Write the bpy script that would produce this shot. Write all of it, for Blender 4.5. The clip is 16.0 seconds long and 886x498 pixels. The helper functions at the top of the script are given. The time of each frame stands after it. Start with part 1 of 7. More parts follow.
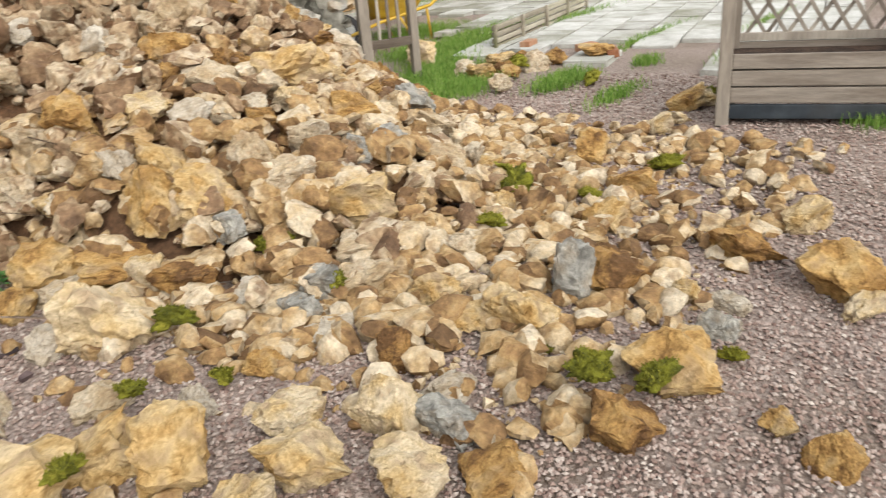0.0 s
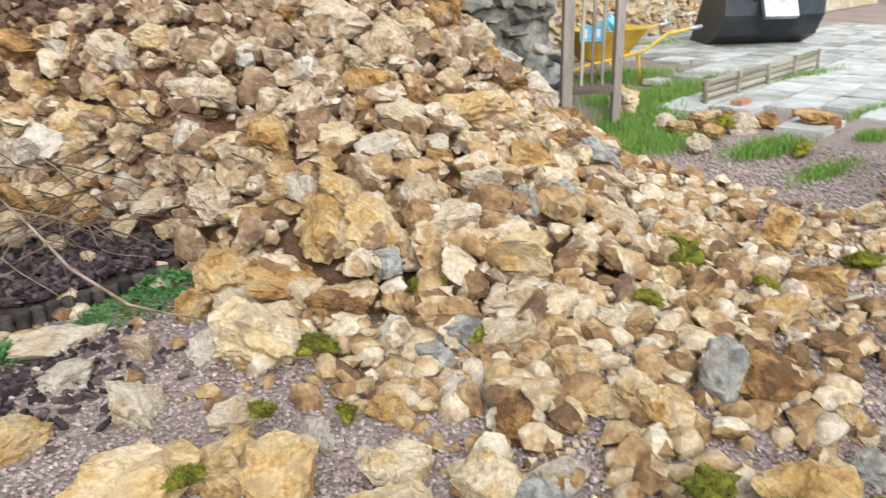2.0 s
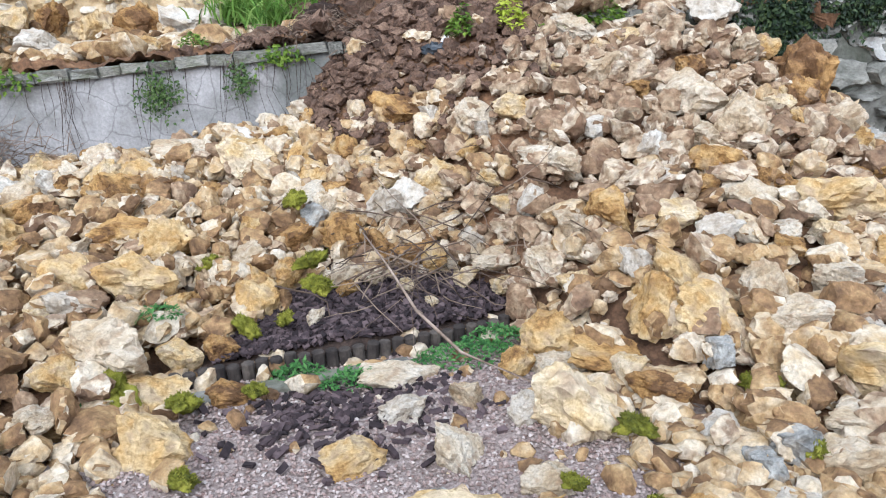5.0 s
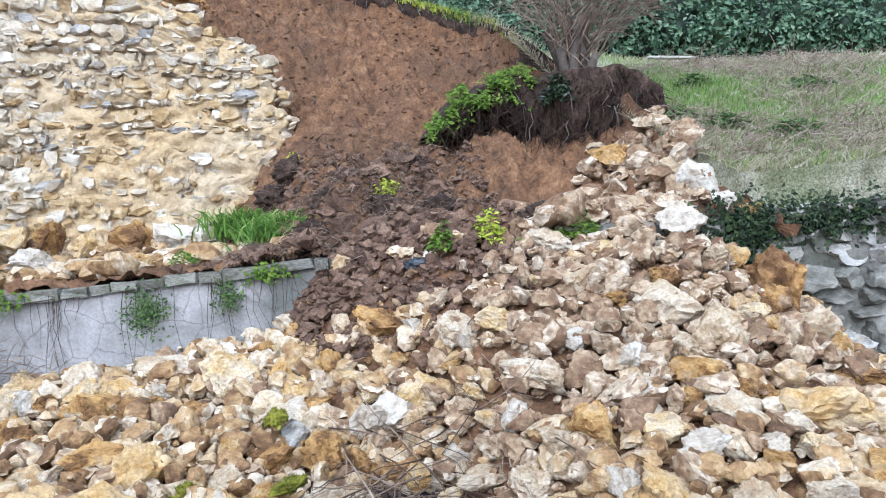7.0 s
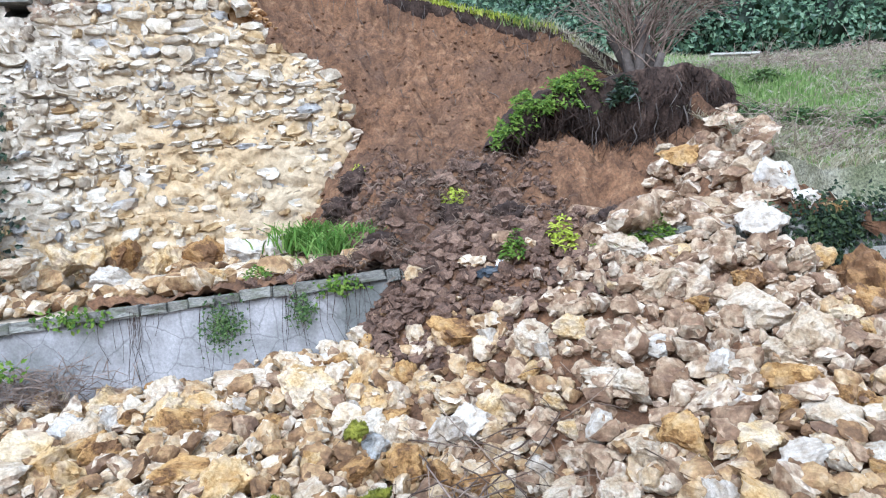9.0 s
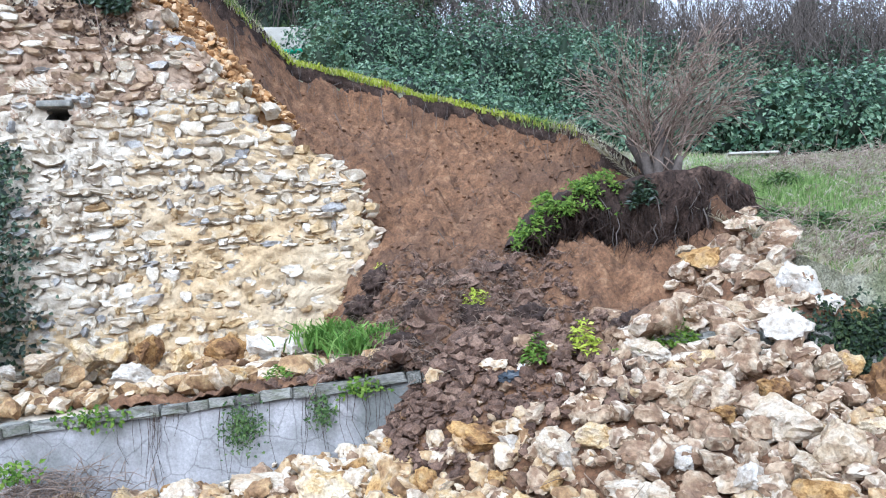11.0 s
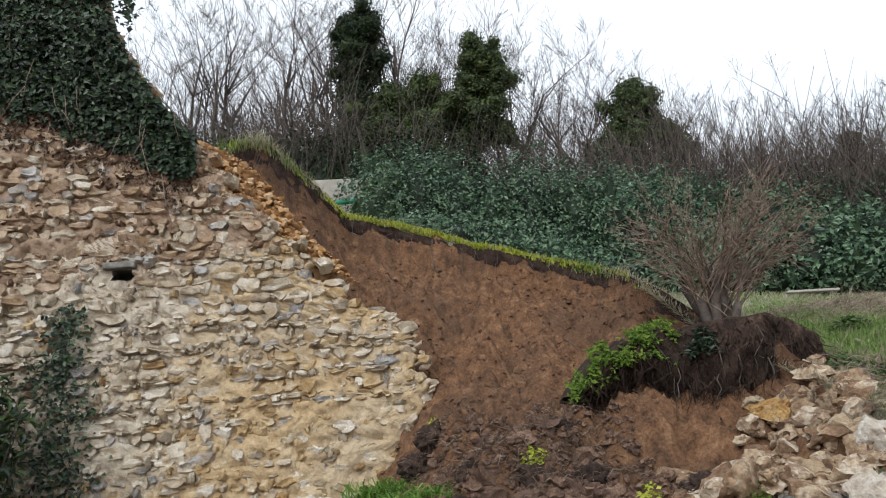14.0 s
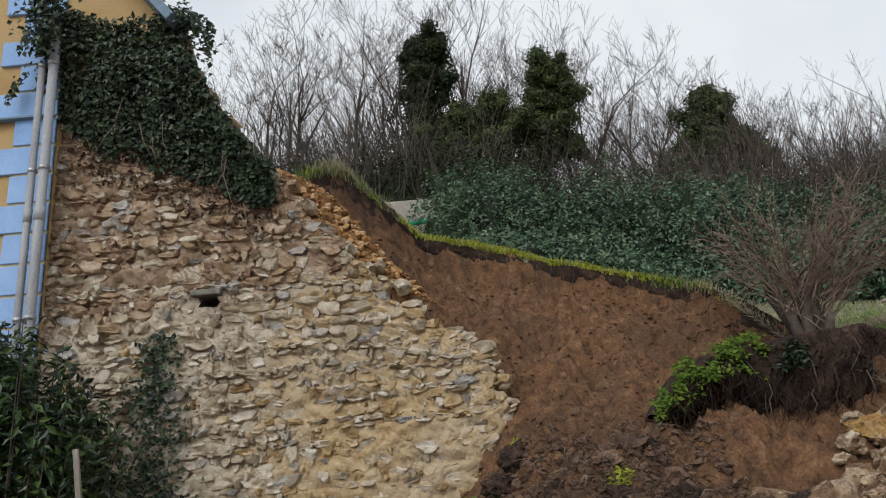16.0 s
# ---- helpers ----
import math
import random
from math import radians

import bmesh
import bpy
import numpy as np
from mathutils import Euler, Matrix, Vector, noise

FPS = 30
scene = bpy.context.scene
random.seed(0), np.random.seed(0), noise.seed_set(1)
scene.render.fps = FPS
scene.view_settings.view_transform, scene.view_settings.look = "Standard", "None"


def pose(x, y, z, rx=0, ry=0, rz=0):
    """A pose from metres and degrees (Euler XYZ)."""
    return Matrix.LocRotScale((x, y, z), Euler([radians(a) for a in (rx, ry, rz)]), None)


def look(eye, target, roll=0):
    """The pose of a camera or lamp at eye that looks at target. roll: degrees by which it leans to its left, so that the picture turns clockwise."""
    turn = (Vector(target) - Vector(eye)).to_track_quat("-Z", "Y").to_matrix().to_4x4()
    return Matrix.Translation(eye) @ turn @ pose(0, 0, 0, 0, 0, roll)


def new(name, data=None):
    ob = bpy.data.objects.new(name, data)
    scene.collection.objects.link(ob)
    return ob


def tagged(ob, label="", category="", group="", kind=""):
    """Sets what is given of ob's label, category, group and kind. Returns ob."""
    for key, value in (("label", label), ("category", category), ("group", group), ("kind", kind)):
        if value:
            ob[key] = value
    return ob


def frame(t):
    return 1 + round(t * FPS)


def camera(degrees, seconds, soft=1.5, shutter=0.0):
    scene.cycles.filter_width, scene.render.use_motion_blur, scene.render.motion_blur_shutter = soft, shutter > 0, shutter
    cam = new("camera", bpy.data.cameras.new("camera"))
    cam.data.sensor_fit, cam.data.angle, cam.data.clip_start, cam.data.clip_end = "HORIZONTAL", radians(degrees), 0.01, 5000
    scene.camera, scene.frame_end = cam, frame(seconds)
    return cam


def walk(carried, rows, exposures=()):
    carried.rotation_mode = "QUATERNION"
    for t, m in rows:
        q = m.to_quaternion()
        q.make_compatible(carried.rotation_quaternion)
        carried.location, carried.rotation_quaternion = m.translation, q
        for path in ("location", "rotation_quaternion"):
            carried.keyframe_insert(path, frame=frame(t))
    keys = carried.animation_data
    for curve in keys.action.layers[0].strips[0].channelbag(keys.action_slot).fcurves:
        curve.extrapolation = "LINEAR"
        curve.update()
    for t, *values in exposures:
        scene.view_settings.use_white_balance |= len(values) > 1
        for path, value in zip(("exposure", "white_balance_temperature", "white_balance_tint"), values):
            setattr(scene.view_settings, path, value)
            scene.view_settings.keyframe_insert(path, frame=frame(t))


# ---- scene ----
cam = camera(60.12, 16.0, soft=1.1, shutter=0.3)
PATH = [
    (0.0, look((-0.038, -0.009, 1.292), (3.509, 2.896, -0.704), -4.64)),
    (0.5, look((-0.039, 0.012, 1.311), (3.165, 3.261, -0.734), -2.97)),
    (1.0, look((0.047, -0.038, 1.304), (3.117, 3.290, -0.816), -1.59)),
    (1.5, look((0.116, -0.074, 1.334), (3.113, 3.294, -0.829), -1.37)),
    (2.0, look((0.120, -0.076, 1.401), (2.836, 3.724, -0.382), -1.42)),
    (2.5, look((0.092, -0.075, 1.402), (2.408, 4.009, -0.318), -1.89)),
    (3.0, look((0.071, -0.061, 1.391), (1.891, 4.300, -0.245), -2.44)),
    (3.5, look((0.053, -0.050, 1.391), (1.502, 4.488, -0.129), -2.54)),
    (3.7, look((0.047, -0.046, 1.387), (1.372, 4.539, -0.102), -2.41)),
    (5.8, look((0.074, -0.049, 1.503), (0.994, 4.749, 0.441), -1.93)),
    (6.0, look((0.079, -0.056, 1.512), (1.020, 4.772, 0.611), -2.04)),
    (6.5, look((0.094, -0.062, 1.554), (1.146, 4.806, 1.106), -2.37)),
    (7.0, look((0.114, -0.060, 1.579), (1.190, 4.821, 1.452), -2.72)),
    (7.5, look((0.137, -0.047, 1.566), (1.098, 4.857, 1.394), -2.66)),
    (8.0, look((0.118, -0.014, 1.563), (1.037, 4.894, 1.323), -2.81)),
    (8.5, look((0.056, 0.008, 1.585), (0.893, 4.934, 1.391), -4.22)),
    (9.0, look((0.005, 0.006, 1.595), (0.734, 4.952, 1.538), -4.27)),
    (9.5, look((-0.008, -0.015, 1.610), (0.702, 4.934, 1.667), -4.09)),
    (10.0, look((-0.009, -0.030, 1.628), (0.645, 4.922, 1.837), -3.62)),
    (10.2, look((-0.002, -0.030, 1.637), (0.661, 4.915, 1.964), -3.69)),
    (12.3, look((0.001, -0.026, 1.786), (0.542, 4.890, 2.520), -3.38)),
    (12.5, look((-0.001, -0.028, 1.790), (0.541, 4.866, 2.656), -3.34)),
    (13.0, look((-0.001, -0.021, 1.811), (0.497, 4.833, 2.900), -3.50)),
    (13.5, look((-0.009, -0.018, 1.836), (0.356, 4.790, 3.159), -3.85)),
    (14.0, look((-0.012, -0.017, 1.853), (0.345, 4.765, 3.269), -4.41)),
    (14.5, look((-0.023, -0.017, 1.856), (0.134, 4.764, 3.309), -4.33)),
    (15.0, look((-0.041, -0.022, 1.865), (-0.060, 4.750, 3.357), -4.30)),
    (15.5, look((-0.046, -0.030, 1.865), (-0.079, 4.736, 3.376), -4.42)),
    (16.0, look((-0.052, -0.032, 1.872), (-0.156, 4.718, 3.431), -4.61)),
]
EXPOSURES = [(0.0, 0.78, 6900, 8), (1.5, 0.86, 6420, 8), (3.5, 0.94, 5780, 9), (6.0, 1.07, 5350, 9), (9.0, 1.22, 5080, 9), (10.2, 1.28, 5050, 9), (12.5, 1.12, 5050, 9), (14.0, 0.22, 6050, 9), (16.0, -0.24, 6300, 9)]
walk(cam, PATH, EXPOSURES)

# ---- daylight: a bright overcast sky ----
SUN_UP, SUN_ROUND = radians(36), radians(205)
world = bpy.data.worlds.new("overcast_sky")
scene.world = world
world.use_nodes = True
wn, wl = world.node_tree.nodes, world.node_tree.links
wn.clear()
sky = wn.new("ShaderNodeTexSky")
sky.sky_type, sky.sun_disc = "NISHITA", False
sky.sun_elevation, sky.sun_rotation = SUN_UP, SUN_ROUND
sky.air_density, sky.dust_density, sky.ozone_density = 1.0, 4.0, 1.0
gain = wn.new("ShaderNodeMixRGB")
gain.blend_type, gain.inputs[0].default_value = "MULTIPLY", 1.0
gain.inputs[2].default_value = (0.1, 0.1, 0.1, 1)
clouds = wn.new("ShaderNodeTexNoise")
clouds.inputs["Scale"].default_value, clouds.inputs["Detail"].default_value = 1.6, 5.0
cloud_tone = wn.new("ShaderNodeValToRGB")
cloud_tone.color_ramp.elements[0].position, cloud_tone.color_ramp.elements[1].position = 0.3, 0.62
cloud_tone.color_ramp.elements[0].color = (0.86, 0.94, 1.06, 1)
cloud_tone.color_ramp.elements[1].color = (1.42, 1.44, 1.46, 1)
cloud_mix = wn.new("ShaderNodeMixRGB")
cloud_mix.inputs[0].default_value = 0.85
background = wn.new("ShaderNodeBackground")
world_out = wn.new("ShaderNodeOutputWorld")
wl.new(sky.outputs[0], gain.inputs[1])
wl.new(clouds.outputs[0], cloud_tone.inputs[0])
wl.new(gain.outputs[0], cloud_mix.inputs[1])
wl.new(cloud_tone.outputs[0], cloud_mix.inputs[2])
wl.new(cloud_mix.outputs[0], background.inputs[0])
wl.new(background.outputs[0], world_out.inputs[0])
background.inputs[1].default_value = 0.8
sun = new("sun", bpy.data.lights.new("sun", "SUN"))
sun.data.energy, sun.data.angle, sun.data.color = 1.7, radians(40), (1.0, 0.97, 0.93)
sun.matrix_world = look((0, 0, 0), (math.sin(SUN_ROUND) * -math.cos(SUN_UP), -math.cos(SUN_ROUND) * math.cos(SUN_UP), -math.sin(SUN_UP)))


# ---- materials ----
def surface(name, tones, scale=4.0, rough=0.9, bump=0.3, bump_scale=30.0, vary=0.0, stain=None, stain_scale=1.5, stain_amount=0.4,
            island=False, metal=0.0, gloss=0.3, stretch=(1, 1, 1), through_light=0.0, cracks=0.0, grain=0.16, bump_depth=0.02, stain_edge=(0.48, 0.66)):
    """A rough natural surface. tones: (position, colour) rows of a ramp over noise; vary: how far each piece shifts along the ramp;
    stain: a second colour in large soft patches."""
    m = bpy.data.materials.new(name)
    m.use_nodes = True
    nodes, links = m.node_tree.nodes, m.node_tree.links
    bsdf = nodes["Principled BSDF"]
    coord = nodes.new("ShaderNodeTexCoord")
    place = nodes.new("ShaderNodeMapping")
    place.inputs["Scale"].default_value = stretch
    links.new(coord.outputs["Object"], place.inputs[0])
    vec = place.outputs[0]
    rnd = None
    if vary or island:
        rnd = nodes.new("ShaderNodeNewGeometry").outputs["Random Per Island"] if island else nodes.new("ShaderNodeObjectInfo").outputs["Random"]
        shift = nodes.new("ShaderNodeVectorMath")
        shift.operation = "MULTIPLY_ADD"
        links.new(rnd, shift.inputs[0])
        shift.inputs[1].default_value = (17, 31, 23)
        links.new(vec, shift.inputs[2])
        vec = shift.outputs[0]
    n1 = nodes.new("ShaderNodeTexNoise")
    n1.inputs["Scale"].default_value, n1.inputs["Detail"].default_value, n1.inputs["Roughness"].default_value = scale, 6.0, 0.62
    links.new(vec, n1.inputs["Vector"])
    fac = n1.outputs[0]
    if rnd is not None:
        mix = nodes.new("ShaderNodeMath")
        mix.operation = "MULTIPLY_ADD"
        links.new(rnd, mix.inputs[0])
        mix.inputs[1].default_value = vary
        sub = nodes.new("ShaderNodeMath")
        sub.operation = "SUBTRACT"
        links.new(fac, sub.inputs[0])
        sub.inputs[1].default_value = vary / 2
        links.new(sub.outputs[0], mix.inputs[2])
        fac = mix.outputs[0]
    ramp = nodes.new("ShaderNodeValToRGB")
    els = ramp.color_ramp.elements
    while len(els) < len(tones):
        els.new(0.5)
    for el, (pos, col) in zip(els, tones):
        el.position, el.color = pos, (*col, 1)
    links.new(fac, ramp.inputs[0])
    colour = ramp.outputs[0]
    if stain:
        n2 = nodes.new("ShaderNodeTexNoise")
        n2.inputs["Scale"].default_value, n2.inputs["Detail"].default_value = stain_scale, 4.0
        links.new(vec, n2.inputs["Vector"])
        edge = nodes.new("ShaderNodeMapRange")
        edge.inputs[1].default_value, edge.inputs[2].default_value = stain_edge
        edge.inputs[4].default_value = stain_amount
        links.new(n2.outputs[0], edge.inputs[0])
        over = nodes.new("ShaderNodeMixRGB")
        links.new(edge.outputs[0], over.inputs[0])
        links.new(colour, over.inputs[1])
        over.inputs[2].default_value = (*stain, 1)
        colour = over.outputs[0]
    if grain:
        fine = nodes.new("ShaderNodeTexNoise")
        fine.inputs["Scale"].default_value, fine.inputs["Detail"].default_value, fine.inputs["Roughness"].default_value = bump_scale * 1.6, 5.0, 0.7
        links.new(vec, fine.inputs["Vector"])
        level = nodes.new("ShaderNodeMapRange")
        level.inputs[1].default_value, level.inputs[2].default_value = 0.32, 0.68
        level.inputs[3].default_value, level.inputs[4].default_value = 1.0 - grain * 1.5, 1.0 + grain * 0.6
        links.new(fine.outputs[0], level.inputs[0])
        speck = nodes.new("ShaderNodeMixRGB")
        speck.blend_type, speck.inputs[0].default_value = "MULTIPLY", 1.0
        links.new(colour, speck.inputs[1])
        links.new(level.outputs[0], speck.inputs[2])
        colour = speck.outputs[0]
    if cracks:
        cell = nodes.new("ShaderNodeTexVoronoi")
        cell.feature = "DISTANCE_TO_EDGE"
        cell.inputs["Scale"].default_value = cracks
        warp = nodes.new("ShaderNodeMixRGB")
        warp.inputs[0].default_value = 0.12
        links.new(vec, warp.inputs[1])
        links.new(n1.outputs["Color"], warp.inputs[2])
        links.new(warp.outputs[0], cell.inputs["Vector"])
        line = nodes.new("ShaderNodeMapRange")
        line.inputs[1].default_value, line.inputs[2].default_value = 0.0, 0.022
        line.inputs[3].default_value, line.inputs[4].default_value = 0.5, 0.0
        links.new(cell.outputs["Distance"], line.inputs[0])
        dark = nodes.new("ShaderNodeMixRGB")
        links.new(line.outputs[0], dark.inputs[0])
        links.new(colour, dark.inputs[1])
        dark.inputs[2].default_value = (0.07, 0.065, 0.06, 1)
        colour = dark.outputs[0]
    links.new(colour, bsdf.inputs["Base Color"])
    bsdf.inputs["Roughness"].default_value, bsdf.inputs["Metallic"].default_value = rough, metal
    bsdf.inputs["Specular IOR Level"].default_value = gloss
    if bump:
        n3 = nodes.new("ShaderNodeTexNoise")
        n3.inputs["Scale"].default_value, n3.inputs["Detail"].default_value, n3.inputs["Roughness"].default_value = bump_scale, 8.0, 0.65
        links.new(vec, n3.inputs["Vector"])
        b = nodes.new("ShaderNodeBump")
        b.inputs["Strength"].default_value, b.inputs["Distance"].default_value = bump, bump_depth
        links.new(n3.outputs[0], b.inputs["Height"])
        links.new(b.outputs[0], bsdf.inputs["Normal"])
    if through_light:
        out = nodes["Material Output"]
        trans = nodes.new("ShaderNodeBsdfTranslucent")
        links.new(colour, trans.inputs[0])
        mixs = nodes.new("ShaderNodeMixShader")
        mixs.inputs[0].default_value = through_light
        links.new(bsdf.outputs[0], mixs.inputs[1])
        links.new(trans.outputs[0], mixs.inputs[2])
        links.new(mixs.outputs[0], out.inputs[0])
    return m


ROCK_TONES = [(0.25, (0.16, 0.086, 0.04)), (0.34, (0.34, 0.19, 0.07)), (0.43, (0.5, 0.305, 0.115)), (0.51, (0.57, 0.39, 0.18)), (0.6, (0.63, 0.475, 0.27)), (0.76, (0.72, 0.6, 0.43))]
RUBBLE_TONES = [(0.22, (0.16, 0.095, 0.052)), (0.33, (0.31, 0.185, 0.09)), (0.43, (0.45, 0.295, 0.142)), (0.52, (0.53, 0.385, 0.22)), (0.61, (0.6, 0.47, 0.31)), (0.77, (0.7, 0.6, 0.46))]
M_rock = surface("limestone", ROCK_TONES, 1.1, 0.94, 0.8, 5.5, vary=0.42, stain=(0.25, 0.14, 0.07), stain_scale=2.2, stain_amount=0.52, stain_edge=(0.52, 0.64), grain=0.24, bump_depth=0.04, gloss=0.15)
M_rubble = surface("limestone_rubble", RUBBLE_TONES, 8.0, 0.94, 1.0, 26, vary=0.5, island=True, stain=(0.23, 0.135, 0.072), stain_scale=17, stain_amount=0.52, stain_edge=(0.52, 0.64), grain=0.24, bump_depth=0.03, gloss=0.15)
M_rubble_dusty = surface("earth_dusted_rubble", [(0.22, (0.16, 0.1, 0.065)), (0.36, (0.3, 0.195, 0.118)), (0.48, (0.42, 0.3, 0.19)), (0.6, (0.52, 0.405, 0.275)), (0.77, (0.64, 0.545, 0.42))], 8.0, 0.95, 1.0, 22, vary=0.46, island=True, stain=(0.22, 0.132, 0.08), stain_scale=17, stain_amount=0.75, stain_edge=(0.48, 0.6), grain=0.26, bump_depth=0.03, gloss=0.12)
M_pale = surface("pale_limestone", [(0.26, (0.32, 0.215, 0.12)), (0.4, (0.5, 0.385, 0.25)), (0.53, (0.6, 0.5, 0.37)), (0.72, (0.71, 0.64, 0.53))], 1.2, 0.94, 0.8, 5.5, vary=0.2, stain=(0.36, 0.22, 0.11), stain_scale=2.4, stain_amount=0.6, stain_edge=(0.52, 0.64), grain=0.24, bump_depth=0.04, gloss=0.15)
M_core = surface("core_rubble", [(0.25, (0.17, 0.08, 0.028)), (0.42, (0.36, 0.185, 0.065)), (0.56, (0.48, 0.29, 0.13)), (0.74, (0.6, 0.45, 0.29))], 6, 0.95, 0.7, 28, vary=0.36, island=True)
M_rough_wall = surface("dark_rubble_mortar", [(0.3, (0.09, 0.085, 0.07)), (0.5, (0.2, 0.19, 0.165)), (0.7, (0.36, 0.35, 0.31))], 4, 0.97, 1.0, 24, stain=(0.05, 0.055, 0.035), stain_scale=1.6, stain_amount=0.7)
M_white = surface("white_limestone", [(0.3, (0.38, 0.31, 0.23)), (0.5, (0.58, 0.51, 0.42)), (0.7, (0.71, 0.66, 0.58))], 1.4, 0.94, 0.8, 5.5, vary=0.2, stain=(0.48, 0.36, 0.22), stain_scale=1.8, stain_amount=0.35, grain=0.18, bump_depth=0.04, gloss=0.15)
M_grey = surface("grey_flint", [(0.3, (0.12, 0.115, 0.105)), (0.5, (0.31, 0.3, 0.275)), (0.7, (0.52, 0.5, 0.45))], 2.4, 0.8, 0.8, 9, vary=0.15, stain=(0.3, 0.2, 0.1), stain_amount=0.4)
M_moss = surface("moss", [(0.3, (0.07, 0.075, 0.008)), (0.5, (0.22, 0.22, 0.022)), (0.7, (0.42, 0.39, 0.06))], 14, 1.0, 1.0, 90, vary=0.15)
M_gravel = surface("gravel_bed", [(0.3, (0.15, 0.105, 0.09)), (0.5, (0.32, 0.25, 0.22)), (0.7, (0.48, 0.41, 0.375))], 60, 0.95, 1.0, 60, stain=(0.13, 0.1, 0.06), stain_scale=0.9, stain_amount=0.4)
M_pebble = surface("gravel_stone", [(0.25, (0.17, 0.11, 0.095)), (0.45, (0.3, 0.22, 0.19)), (0.6, (0.38, 0.305, 0.275)), (0.8, (0.5, 0.44, 0.4))], 9, 0.9, 0.2, 50, vary=0.42, island=True)
M_soil = surface("bare_soil", [(0.28, (0.06, 0.032, 0.018)), (0.42, (0.145, 0.075, 0.038)), (0.56, (0.215, 0.113, 0.057)), (0.72, (0.32, 0.188, 0.1))], 7.0, 1.0, 1.0, 24, stain=(0.1, 0.058, 0.036), stain_scale=1.1, stain_amount=0.6, stain_edge=(0.45, 0.65), grain=0.34, bump_depth=0.03)
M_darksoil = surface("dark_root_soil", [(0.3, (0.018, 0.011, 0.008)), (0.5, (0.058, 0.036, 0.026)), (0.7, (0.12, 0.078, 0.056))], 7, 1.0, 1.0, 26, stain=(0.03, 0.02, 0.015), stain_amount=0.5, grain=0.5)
M_rootmat = surface("dead_root", [(0.3, (0.07, 0.046, 0.033)), (0.5, (0.14, 0.096, 0.068)), (0.72, (0.27, 0.2, 0.145))], 5, 1.0, 0, vary=0.5, island=True)
M_clod = surface("soil_clod", [(0.3, (0.075, 0.046, 0.032)), (0.5, (0.165, 0.1, 0.068)), (0.7, (0.25, 0.16, 0.108))], 7, 1.0, 1.0, 40, vary=0.3, island=True, grain=0.4)
M_ochre = surface("ochre_earth", [(0.3, (0.12, 0.058, 0.022)), (0.5, (0.27, 0.14, 0.055)), (0.7, (0.42, 0.265, 0.125))], 5, 1.0, 1.0, 22, stain=(0.18, 0.085, 0.035), stain_amount=0.5)
M_turf = surface("turf", [(0.3, (0.18, 0.17, 0.1)), (0.45, (0.31, 0.29, 0.19)), (0.58, (0.41, 0.38, 0.27)), (0.72, (0.5, 0.47, 0.36))], 6.0, 1.0, 1.0, 40, stain=(0.14, 0.19, 0.06), stain_scale=0.6, stain_amount=0.6, grain=0.5, bump_depth=0.05)
M_lush = surface("lush_grass_blade", [(0.3, (0.09, 0.19, 0.03)), (0.5, (0.19, 0.34, 0.06)), (0.75, (0.34, 0.46, 0.13))], 2, 0.8, 0, vary=0.4, island=True, through_light=0.3)
M_weed = surface("weed_leaf", [(0.3, (0.03, 0.1, 0.025)), (0.5, (0.07, 0.19, 0.045)), (0.75, (0.14, 0.29, 0.08))], 2, 0.7, 0, vary=0.4, island=True, through_light=0.25)
M_grass = surface("grass_blade", [(0.3, (0.12, 0.2, 0.05)), (0.5, (0.24, 0.35, 0.1)), (0.75, (0.4, 0.47, 0.19))], 2, 0.8, 0, vary=0.4, island=True, through_light=0.3)
M_grass_dry = surface("dry_grass_blade", [(0.3, (0.36, 0.32, 0.2)), (0.5, (0.54, 0.49, 0.34)), (0.75, (0.66, 0.61, 0.47))], 2, 0.9, 0, vary=0.4, island=True, through_light=0.4)
M_grass_yellow = surface("turf_blade", [(0.3, (0.24, 0.3, 0.025)), (0.5, (0.44, 0.5, 0.05)), (0.75, (0.6, 0.6, 0.14))], 2, 0.8, 0, vary=0.4, island=True, through_light=0.3)
M_leaf = surface("hedge_leaf", [(0.25, (0.022, 0.055, 0.028)), (0.5, (0.068, 0.14, 0.068)), (0.75, (0.2, 0.29, 0.17))], 1.5, 0.42, 0, vary=0.6, island=True, gloss=0.5, through_light=0.15)
M_ivy = surface("ivy_leaf", [(0.25, (0.012, 0.022, 0.012)), (0.5, (0.03, 0.055, 0.026)), (0.8, (0.085, 0.125, 0.06))], 1.5, 0.45, 0, vary=0.6, island=True, gloss=0.5, through_light=0.1)
M_ivy_light = surface("creeper_leaf", [(0.25, (0.03, 0.06, 0.015)), (0.5, (0.07, 0.12, 0.03)), (0.8, (0.14, 0.2, 0.06))], 1.5, 0.6, 0, vary=0.5, island=True, through_light=0.15)
M_deadleaf = surface("dead_leaf", [(0.3, (0.03, 0.018, 0.012)), (0.5, (0.085, 0.052, 0.034)), (0.75, (0.17, 0.11, 0.07))], 1.5, 0.9, 0, vary=0.6, island=True)
M_laurel = surface("laurel_leaf", [(0.25, (0.01, 0.022, 0.01)), (0.5, (0.022, 0.048, 0.018)), (0.8, (0.08, 0.14, 0.03))], 1.5, 0.35, 0, vary=0.6, island=True, gloss=0.5, through_light=0.1)
M_fern = surface("fern_leaf", [(0.3, (0.05, 0.1, 0.012)), (0.5, (0.12, 0.2, 0.02)), (0.8, (0.24, 0.32, 0.05))], 2, 0.7, 0, vary=0.4, island=True, through_light=0.25)
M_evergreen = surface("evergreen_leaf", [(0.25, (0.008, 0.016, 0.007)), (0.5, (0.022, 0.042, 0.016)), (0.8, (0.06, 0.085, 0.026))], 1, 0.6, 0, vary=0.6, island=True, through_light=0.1)
